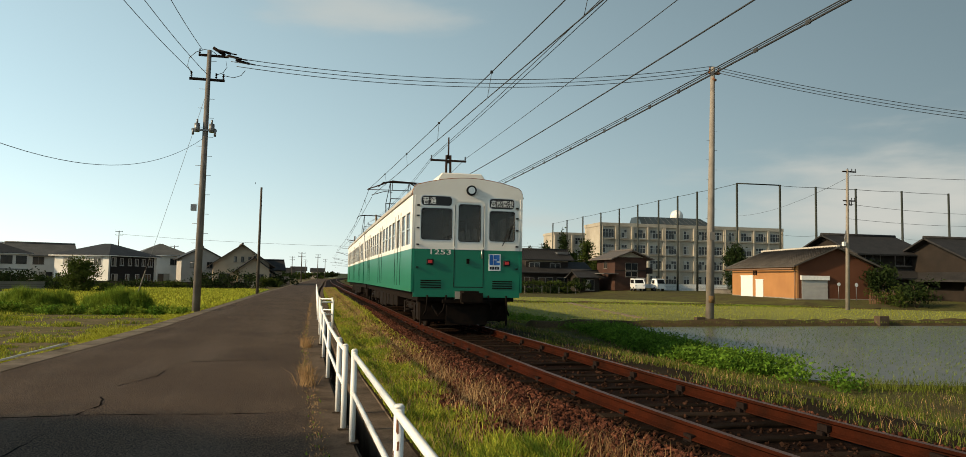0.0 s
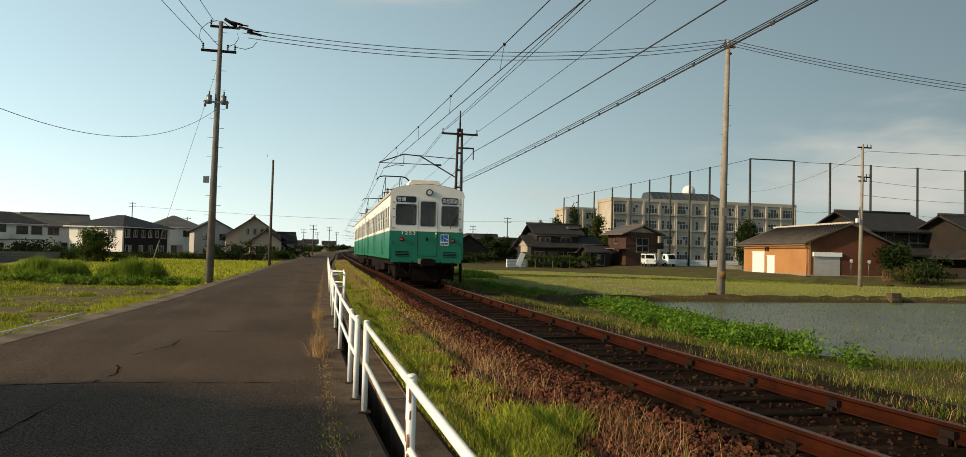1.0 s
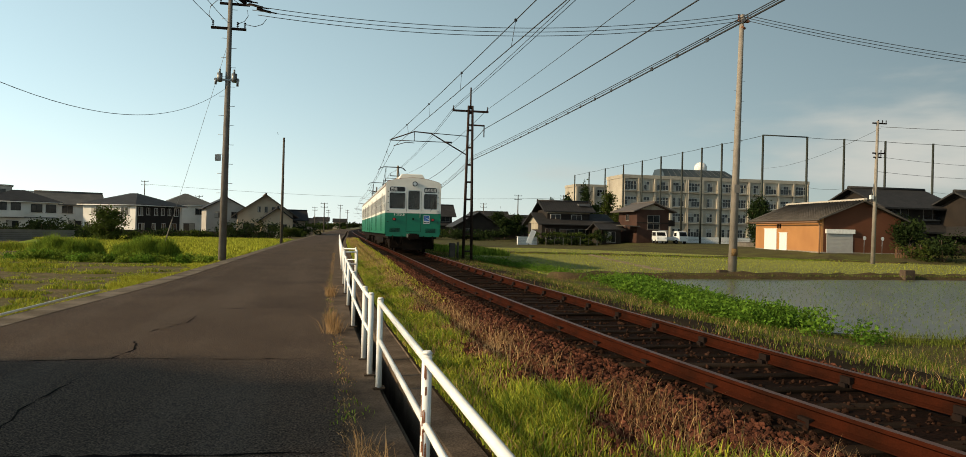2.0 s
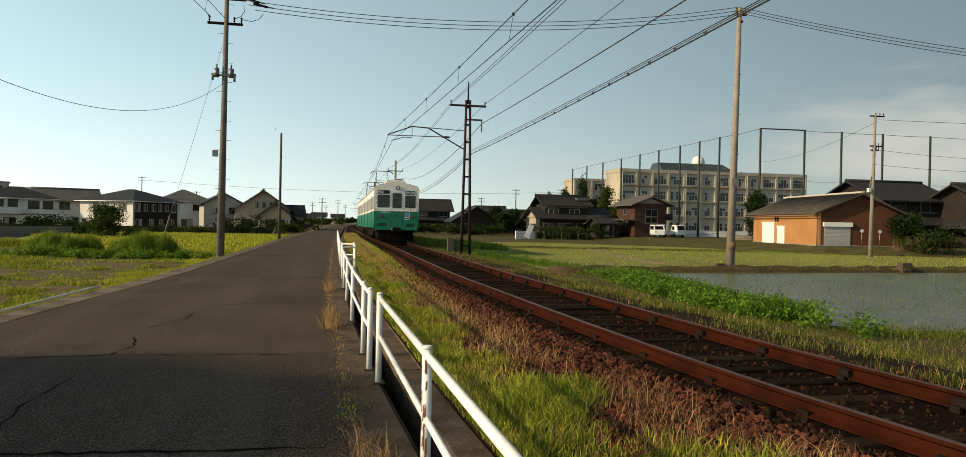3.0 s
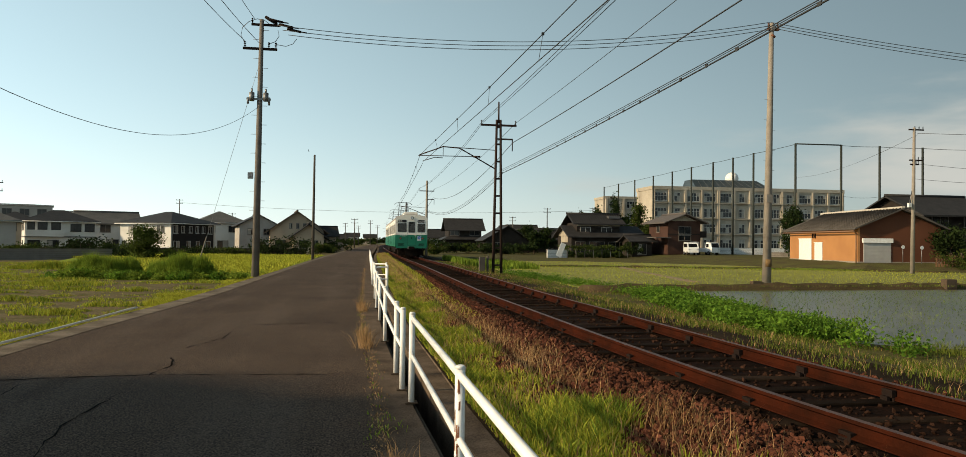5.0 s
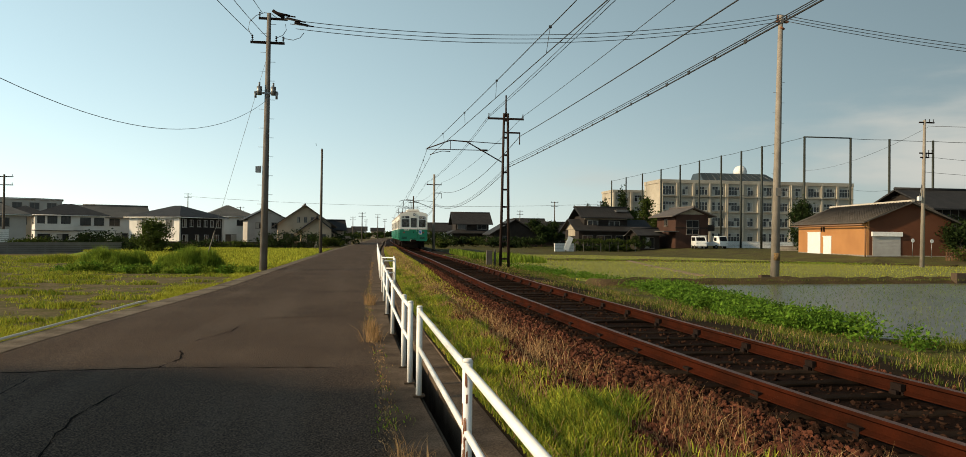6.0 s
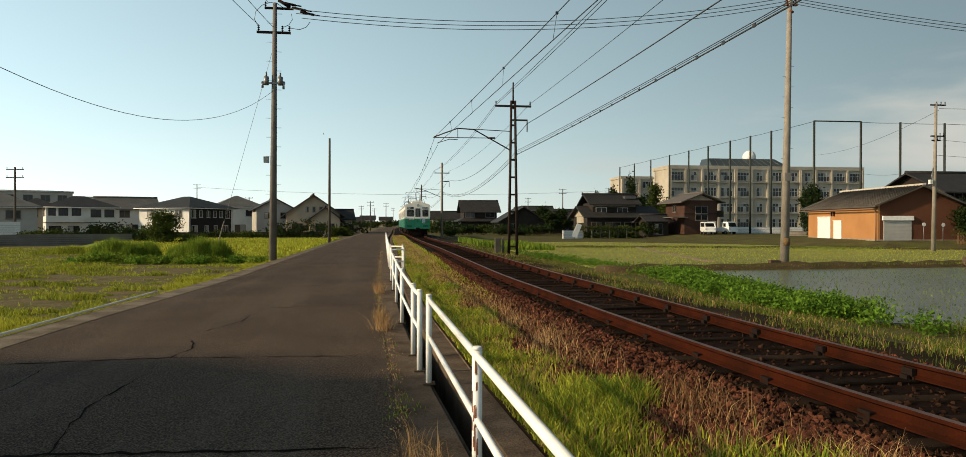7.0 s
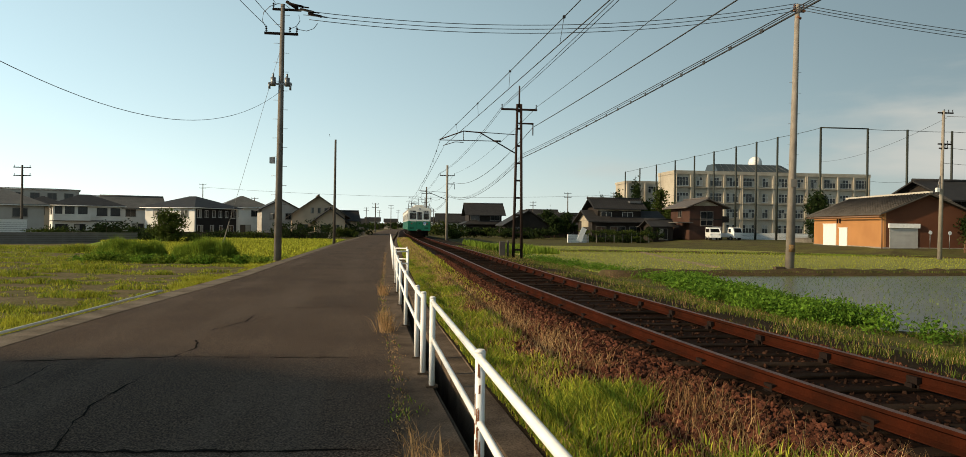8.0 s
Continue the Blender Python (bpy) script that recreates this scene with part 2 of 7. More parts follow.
def part(name, bm, material, parent=None, label="", smooth=False):
    """Links a bmesh as one mesh object under a thing."""
    bmesh.ops.recalc_face_normals(bm, faces=bm.faces)
    me = bpy.data.meshes.new(name)
    bm.to_mesh(me)
    bm.free()
    me.materials.append(material)
    if smooth:
        for p in me.polygons:
            p.use_smooth = True
    ob = new(name, me)
    if parent:
        ob.parent = parent
    if label:
        tagged(ob, label)
    return ob


def one(build, *args, **kw):
    bm = bmesh.new()
    build(bm, *args, **kw)
    return bm


def thing(name, label, category, m=None, group="", kind=""):
    ob = new(name)
    ob.empty_display_size = 0.2
    if m is not None:
        ob.matrix_world = m
    return tagged(ob, label, category, group, kind)


def from_arrays(name, verts, faces, material, label="", category="", kind="", smooth=False, parent=None):
    me = bpy.data.meshes.new(name)
    me.from_pydata([tuple(v) for v in verts], [], [tuple(f) for f in faces])
    me.materials.append(material)
    if smooth:
        me.polygons.foreach_set("use_smooth", [True] * len(me.polygons))
    ob = new(name, me)
    if parent:
        ob.parent = parent
    return tagged(ob, label, category, "", kind)


def smoothstep(a, b, v):
    t = np.clip((np.asarray(v, float) - a) / (b - a), 0, 1)
    return t * t * (3 - 2 * t)


# ---- the lie of the land ----
def track_x(y):
    """The track's middle line: it bends a little, then runs straight."""
    y = np.asarray(y, float)
    return 3.68 + 0.0042 * np.clip(20 - y, 0, 26) ** 2 + 0.0016 * np.clip(y - 30, 0, None) + 0.00012 * np.clip(y - 110, 0, None) ** 2


def rail_z(y):
    return 0.23 + 0.10 * smoothstep(5, 15, y) - 0.13 * smoothstep(32, 70, y)


def lane_bend(y):
    """Far off, the lane draws nearer to the track and bends with it."""
    return 1.3 * smoothstep(55, 150, y) + 0.00012 * np.clip(np.asarray(y, float) - 110, 0, None) ** 2


def kerb_x(y):
    """The road's left edge."""
    return lane_bend(y) - 4.82 + 0.56 * smoothstep(9, 24, y) + 0.16 * smoothstep(24, 70, y)


def road_x(y):
    """The road's right edge."""
    return lane_bend(y) + 0.12 - 0.30 * smoothstep(4, 20, y)


def fence_x(y):
    """The line of the fence and of the ditch beside the road."""
    return lane_bend(y) + np.interp(y, [-40, 0, 5, 7.4, 12, 21, 40, 900], [0.9, 0.82, 0.59, 0.45, 0.30, 0.22, 0.24, 0.24])


def ground_z(x, y):
    x, y = np.asarray(x, float), np.asarray(y, float)
    u = x - fence_x(y)
    tx, rz = track_x(y), rail_z(y)
    left = -0.06 - 0.34 * smoothstep(0.45, 1.2, kerb_x(y) - x) - 0.6 * smoothstep(48, 112, y) * smoothstep(1, 20, kerb_x(y) - x)
    verge = -0.02 + 0.02 * np.sin(x * 2.1 + y * 0.6) + 0.20 * smoothstep(0.8, 2.2, u)
    bed = rz - 0.192
    side = smoothstep(1.95, 1.35, np.abs(x - tx))
    plateau = smoothstep(-2, 3, y - np.interp(x, [9, 24, 36, 43, 60, 100], [84, 82, 72, 57.5, 50, 45])) * smoothstep(6, 14, x)
    right_floor = 0.0 - 0.50 * smoothstep(1.9, 6.2, x - tx)
    right_floor = right_floor + (-0.45 + 0.62 * smoothstep(35, 45, x) - right_floor) * plateau
    base = np.where(x > tx, right_floor, verge)
    z = base + (bed - base) * side
    z = np.where(u < 0.525, -0.02, z)
    z = np.where((u > 0.0325) & (u < 0.2675), -0.62, z)
    z = np.where(u < 0.0, -0.06, z)
    return np.where(x < kerb_x(y) - 0.45, left, z)


def build_ground():
    us = [-2500, -900, -420, -200, -120, -80, -60, -45, -35, -28, -22, -18, -15, -12, -10, -8.5, -7.5, -6.9, -6.5, -6.2, -5.9, -5.6, -5.3, -4, -2, -0.7, -0.01, 0.03, 0.035, 0.265, 0.27, 0.5, 0.52, 0.53]
    us += [0.7 + 0.18 * i for i in range(40)] + [8.1, 8.6, 9.2, 10, 11, 12.5, 14, 16, 19, 21, 23, 26, 28, 31, 35, 38, 41, 44, 47, 50, 55, 60, 70, 80, 100, 120, 200, 420, 900, 2500]
    ys = [-900, -200, -60, -25] + [-12 + 1.0 * i for i in range(60)] + [50 + 3 * i for i in range(20)] + [115, 130, 150, 180, 230, 300, 420, 700, 1200, 2600, 4200]
    verts, faces, slots = [], [], []
    for y in ys:
        x = np.array(us) + float(fence_x(y))
        for a, z in zip(x, ground_z(x, np.full_like(x, y))):
            verts.append((a, y, float(z)))
    n = len(us)
    for j in range(len(ys) - 1):
        for i in range(n - 1):
            faces.append((j * n + i, j * n + i + 1, (j + 1) * n + i + 1, (j + 1) * n + i))
            u, y = (us[i] + us[i + 1]) / 2, (ys[j] + ys[j + 1]) / 2
            x = u + float(fence_x(y))
            d = x - float(track_x(y))
            if 0 < u < 0.53:
                s = 2
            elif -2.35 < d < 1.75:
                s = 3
            elif -0.53 < u - 1.05 < 6 and x < 14 and y < 110:
                s = 0
            elif u > 0:
                s = 4
            else:
                s = 1
            slots.append(s)
    ob = from_arrays("ground", verts, faces, SOIL, "uneven ground of grass, soil and ballast", "ground", "structure")
    for m in (MEADOW, EDGE_CONCRETE, BALLAST_BED, GRASSY):
        ob.data.materials.append(m)
    ob.data.polygons.foreach_set("material_index", slots)
    return ob


def strip(name, x0, x1, ys, z0, z1, material, label, category, kind="structure"):
    """A slab between two edge lines, along y."""
    verts, faces = [], []
    for y in ys:
        a, b = float(x0(y)), float(x1(y))
        verts += [(a, y, z1), (b, y, z1), (b, y, z0), (a, y, z0)]
    for j in range(len(ys) - 1):
        for k in range(4):
            a, b = j * 4 + k, j * 4 + (k + 1) % 4
            faces.append((a, b, b + 4, a + 4))
    faces += [(3, 2, 1, 0), tuple(len(verts) - 4 + k for k in range(4))]
    ob = from_arrays(name, verts, faces, material, label, category, kind)
    bm = bmesh.new()
    bm.from_mesh(ob.data)
    bmesh.ops.recalc_face_normals(bm, faces=bm.faces)
    bm.to_mesh(ob.data)
    bm.free()
    return ob


def road_material():
    """Worn asphalt with paving seams and cracks that are part of it."""
    m = mat("road asphalt", (0.071, 0.051, 0.037), 0.92, 0, (0.050, 0.0355, 0.026), 0.45, 0.9, 1.0, 60, 0.06, fine=1.0)
    n, l = m.node_tree.nodes, m.node_tree.links
    b = n["Principled BSDF"]
    co = n.new("ShaderNodeTexCoord")
    vo = n.new("ShaderNodeTexNoise")
    vo.inputs["Scale"].default_value, vo.inputs["Detail"].default_value = 0.9, 5.0
    pale = n.new("ShaderNodeMixRGB")
    pale.inputs[2].default_value = (0.095, 0.073, 0.057, 1)
    rp = n.new("ShaderNodeValToRGB")
    rp.color_ramp.elements[0].position, rp.color_ramp.elements[1].position = 0.5, 0.85
    mp = n.new("ShaderNodeMapping")
    mp.inputs["Scale"].default_value = (1.3, 0.12, 1)
    src = b.inputs["Base Color"].links[0].from_socket
    l.new(co.outputs["Object"], mp.inputs["Vector"])
    l.new(mp.outputs["Vector"], vo.inputs["Vector"])
    l.new(vo.outputs["Fac"], rp.inputs["Fac"])
    l.new(rp.outputs["Color"], pale.inputs[0])
    l.new(src, pale.inputs[1])
    # stone chips of many shades in the binder
    chips = n.new("ShaderNodeTexVoronoi")
    chips.inputs["Scale"].default_value = 85.0
    shade = n.new("ShaderNodeSeparateColor")
    level = n.new("ShaderNodeMapRange")
    level.inputs["To Min"].default_value, level.inputs["To Max"].default_value = 0.45, 1.7
    hue = n.new("ShaderNodeHueSaturation")
    l.new(co.outputs["Object"], chips.inputs["Vector"])
    l.new(chips.outputs["Color"], shade.inputs[0])
    l.new(shade.outputs[0], level.inputs["Value"])
    l.new(level.outputs["Result"], hue.inputs["Value"])
    l.new(pale.outputs["Color"], hue.inputs["Color"])
    l.new(hue.outputs["Color"], b.inputs["Base Color"])
    return m


def build_road():
    ys = [-60, -20] + [-4 + 1.0 * i for i in range(60)] + [60, 75, 95, 120, 160, 220, 320]
    road = strip("road", kerb_x, road_x, ys, -0.30, 0.0, road_material(), "worn grey-brown asphalt lane with cracks", "road")
    strip("pavement", road_x, lambda y: fence_x(y) - 0.005, ys, -0.30, -0.004, EDGE_CONCRETE, "narrow dirty concrete edge beside the ditch", "pavement")
    strip("kerb", lambda y: kerb_x(y) - 0.50 * (1 - 0.25 * smoothstep(24, 40, y)), kerb_x, ys, -0.30, 0.006, KERB, "pale concrete edging strip of the lane", "kerb")
    # cracks: thin dark furrows
    crack = mat("crack", (0.008, 0.006, 0.005), 0.95, spec=0.02)
    rnd = random.Random(4)

    def furrow(pts, w):
        bm = bmesh.new()
        line = []
        for (xa, ya), (xb, yb) in zip(pts, pts[1:]):
            k = max(2, int(math.hypot(xb - xa, yb - ya) / 0.12))
            line += [(xa + (xb - xa) * i / k + rnd.uniform(-0.018, 0.018), ya + (yb - ya) * i / k + rnd.uniform(-0.03, 0.03)) for i in range(k)]
        prev = None
        for i, (x, y) in enumerate(line):
            dx, dy = (line[min(i + 1, len(line) - 1)][0] - line[max(i - 1, 0)][0]), (line[min(i + 1, len(line) - 1)][1] - line[max(i - 1, 0)][1])
            d = math.hypot(dx, dy) or 1
            ww = w * rnd.uniform(0.12, 1.3)
            a, b = bm.verts.new((x - dy / d * ww, y + dx / d * ww, 0.004)), bm.verts.new((x + dy / d * ww, y - dx / d * ww, 0.004))
            if prev:
                bm.faces.new((prev[0], prev[1], b, a))
            prev = (a, b)
        part("crack", bm, crack, road)

    furrow([(-4.5, 8.85), (-2.53, 9.08), (-1.5, 9.0), (-0.5, 8.93), (0.05, 9.1)], 0.02)
    furrow([(-2.5, 9.05), (-2.42, 9.8), (-2.6, 10.5)], 0.012)
    furrow([(-2.6, 11.3), (-2.3, 12.3), (-2.3, 13.2)], 0.011)
    furrow([(-3.3, 5.3), (-2.32, 5.38), (-1.2, 5.3), (-0.28, 5.26), (0.08, 5.22)], 0.026)
    furrow([(-2.3, 5.4), (-2.55, 6.7), (-2.49, 8.2)], 0.010)
    furrow([(-2.1, 14.2), (-0.4, 14.6)], 0.02)
    furrow([(-3.9, 6.4), (-3.6, 7.6), (-3.7, 8.8)], 0.008)


build_ground()
build_road()

# water of the flooded paddy and the fields
WATER = mat("muddy water", (0.060, 0.054, 0.04), 0.30, 0, (0.11, 0.095, 0.07), 1.2, 0.8, 0.35, 7, 0.5)


def sheet(name, pts, z, material, label, category, kind="structure", thick=0.05):
    bm = bmesh.new()
    a = [bm.verts.new((x, y, z)) for x, y in pts]
    b = [bm.verts.new((x, y, z - thick)) for x, y in pts]
    bm.faces.new(a)
    bm.faces.new(b[::-1])
    for i in range(len(a)):
        j = (i + 1) % len(a)
        bm.faces.new((a[i], b[i], b[j], a[j]))
    return tagged(part(name, bm, material), label, category, "", kind)


sheet("water", [(20, 10.4), (14, 12.4), (11.4, 13.1), (10.25, 14.0), (11.0, 15.6), (11.7, 17.3), (12.1, 20.2), (12.2, 22.5), (13.2, 26), (13.9, 30.2), (28, 31.4), (60, 33), (70, 4)], -0.44, WATER, "shallow grey water of a flooded paddy", "water")
sheet("field", [(9.8, 32.4), (28, 33.2), (62, 35), (72, 42), (44, 52), (36, 56), (20, 60), (9.5, 60)], -0.43, PADDY, "young pale green rice paddy", "field")
sheet("field", [(8.6, 62), (20, 62.5), (37, 58), (41, 57), (34, 70), (23, 79), (9, 80)], -0.42, PADDY, "pale green rice paddy by the houses", "field")
sheet("field", [(-5.6, 42), (-12, 43), (-24, 60), (-30, 84), (-36, 100), (-5.6, 100)], -0.36, LAWN, "bright green rice paddy beside the lane", "field")


def bank(name, pts, w, h, label, material=SOIL):
    """A low earth ridge along points."""
    verts, faces = [], []
    rnd = random.Random(len(name) + len(pts) + int(pts[0][0] * 7))
    line = []
    for (xa, ya), (xb, yb) in zip(pts, pts[1:]):
        k = max(2, int(math.hypot(xb - xa, yb - ya) / 0.7))
        line += [(xa + (xb - xa) * i / k, ya + (yb - ya) * i / k) for i in range(k)]
    line.append(pts[-1])
    prof = [(-1, 0), (-0.55, 0.75), (-0.1, 1), (0.35, 0.9), (1, 0)]
    for i, (x, y) in enumerate(line):
        dx, dy = line[min(i + 1, len(line) - 1)][0] - line[max(i - 1, 0)][0], line[min(i + 1, len(line) - 1)][1] - line[max(i - 1, 0)][1]
        d = math.hypot(dx, dy)
        for k, (o, q) in enumerate(prof):
            oo, hh = o * w * rnd.uniform(0.85, 1.15), q * h * rnd.uniform(0.75, 1.2)
            verts.append((x - dy / d * oo, y + dx / d * oo, -0.56 + hh))
    for i in range(len(line) - 1):
        for k in range(4):
            faces.append((i * 5 + k, i * 5 + k + 1, i * 5 + k + 6, i * 5 + k + 5))
    e = len(verts) - 5
    faces += [(4, 3, 2, 1, 0), (e, e + 1, e + 2, e + 3, e + 4)]
    return from_arrays(name, verts, faces, material, label, "bank", "structure", True)


BANK = mat("bank earth", (0.085, 0.058, 0.033), 0.95, 0, (0.05, 0.045, 0.018), 0.9, 0.9, 0.8, 20, spec=0.03, fine=0.35)
PALE_BANK = mat("dry pale earth", (0.24, 0.18, 0.11), 0.95, 0, (0.15, 0.11, 0.06), 0.9, 0.9, 0.8, 20, fine=0.3)
bank("earth_bank", [(9.2, 30.6), (18, 31.2), (29, 32.2), (64, 34)], 0.8, 0.40, "low dark earth ridge between two paddies", BANK)
bank("earth_bank", [(9.5, 61.2), (20, 61.2), (38, 57), (46, 52)], 0.7, 0.26, "grassy earth ridge along a paddy", BANK)
bank("earth_bank", [(17.4, 37), (19.5, 50), (21.5, 60)], 0.6, 0.19, "narrow pale earth ridge across the paddy", PALE_BANK)


# ---- track: rails now, sleepers and stones last ----
track = thing("railway_track", "single rusty railway track on brown ballast", "railway track", kind="structure")


def build_rails():
    ys = [-14 + 0.6 * i for i in range(90)] + [41 + 3 * i for i in range(40)] + [180, 220, 260, 320]
    prof = [(-0.034, 0), (0.034, 0), (0.036, -0.030), (0.010, -0.046), (0.009, -0.115), (0.062, -0.138), (0.062, -0.150), (-0.062, -0.150), (-0.062, -0.138), (-0.009, -0.115), (-0.010, -0.046), (-0.036, -0.030)]
    for side in (-0.7525, 0.7525):
        verts, faces = [], []
        for y in ys:
            x, z = float(track_x(y)) + side, float(rail_z(y))
            verts += [(x + a, y, z + b) for a, b in prof]
        n = len(prof)
        for j in range(len(ys) - 1):
            for k in range(n):
                a, b = j * n + k, j * n + (k + 1) % n
                faces.append((a, b, b + n, a + n))
        ob = from_arrays("rail", verts, faces, RAIL_RUST, "rusty rail with a worn bright top", parent=track)
        ob.data.materials.append(RAIL_TOP)
        ob.data.polygons.foreach_set("material_index", [1 if i % n == 0 else 0 for i in range(len(faces))])


build_rails()


# ---- fence of white pipes ----
def fence_post(parent, x, y, z0, z1, rusty=False):
    bm = one(rod, (x, y, z0), (x, y, z1), 0.030, n=12)
    rod(bm, (x, y, z1), (x, y, z1 + 0.018), 0.034, 0.022, 12)
    p = part("post", bm, WHITE_PAINT, parent, "white post with flaking paint and rust" if rusty else "")
    if z0 > -0.05:
        b = one(box, x - 0.06, y - 0.06, z0, x + 0.06, y + 0.06, z0 + 0.012)
        part("base_plate", b, DARK_CONCRETE, p, "dirt-caked foot plate")
    if rusty:
        rnd = random.Random(2)
        bm = bmesh.new()
        for i in range(26):
            a = rnd.uniform(2.4, 4.6)
            h, z = rnd.uniform(0.02, 0.07), rnd.uniform(z0 + 0.3, z1 - 0.06)
            q = [(math.cos(a + s * rnd.uniform(0.1, 0.25)) * 0.0308 + x, math.sin(a + s * rnd.uniform(0.1, 0.25)) * 0.0308 + y, z + t * h) for s, t in ((-1, -1), (1, -0.8), (0.8, 1), (-0.7, 0.8))]
            bm.faces.new([bm.verts.new(v) for v in q])
        part("rust_patch", bm, RUST, p, "rust where the paint has flaked")
    return p


def build_fence(posts, rails, rusty=(), label="white painted steel pipe fence with two rails"):
    """posts: (x, y, foot, top); rails: heights below the top."""
    f = thing("pipe_fence", label, "fence", pose(posts[0][0], posts[0][1], 0), "fences along the lane")
    ox, oy = posts[0][0], posts[0][1]
    for i, (x, y, z0, z1) in enumerate(posts):
        fence_post(f, x - ox, y - oy, z0, z1, i in rusty)
    for drop in rails:
        bm = bmesh.new()
        tube(bm, [(x - ox, y - oy, z1 - drop) for x, y, z0, z1 in posts], 0.024 if drop < 0.2 else 0.021, 10)
        part("rail", bm, WHITE_PAINT, f)
    return f


FENCE_A = [(0.39, 7.93, 0, 0.87), (0.36, 8.9, 0, 0.86), (0.295, 11.78, 0, 0.86), (0.26, 14.8, 0, 0.86), (0.235, 17.6, 0, 0.86), (0.22, 20.3, 0, 0.86)]
FENCE_B = [(0.45, 7.28, 0, 0.88), (0.540, 4.20, -0.1, 0.87), (0.632, 1.05, -0.1, 0.87), (0.9, -2.1, -0.1, 0.87)]
build_fence(FENCE_A, (0.05, 0.42))
build_fence(FENCE_B, (0.04, 0.41), (1,))
build_fence([(0.24, 22.5, 0, 0.85), (0.62, 22.7, 0, 0.85), (0.66, 25.6, 0, 0.85), (0.24, 25.8, 0, 0.85)], (0.05, 0.42))
build_fence([(0.2, 27.0, 0, 0.86), (0.2, 30.1, 0, 0.86), (0.2, 33.2, 0, 0.86), (0.2, 36.3, 0, 0.86), (0.2, 39.4, 0, 0.86)], (0.05, 0.42))
build_fence([(0.2, 42.0, 0, 0.86), (0.2, 46, 0, 0.86), (0.2, 50, 0, 0.86), (0.2, 54, 0, 0.86), (0.2, 60, 0, 0.86)], (0.05, 0.42))


# ---- poles, masts and wires ----
def sag(a, b, drop, n=18):
    a, b = Vector(a), Vector(b)
    return [a.lerp(b, i / n) - Vector((0, 0, drop * 4 * (i / n) * (1 - i / n))) for i in range(n + 1)]


def wire(name, a, b, drop, r, label, group="", n=18):
    bm = bmesh.new()
    tube(bm, sag(a, b, drop, n), r, 5)
    return tagged(part(name, bm, WIRE), label, "cable", group)


def insulator(bm, p, up=0.22, r=0.05):
    x, y, z = p
    rod(bm, (x, y, z), (x, y, z + up), 0.02, n=6)
    for k in (0.35, 0.65, 0.95):
        rod(bm, (x, y, z + up * k - 0.03), (x, y, z + up * k), r, r * 0.5, 8)


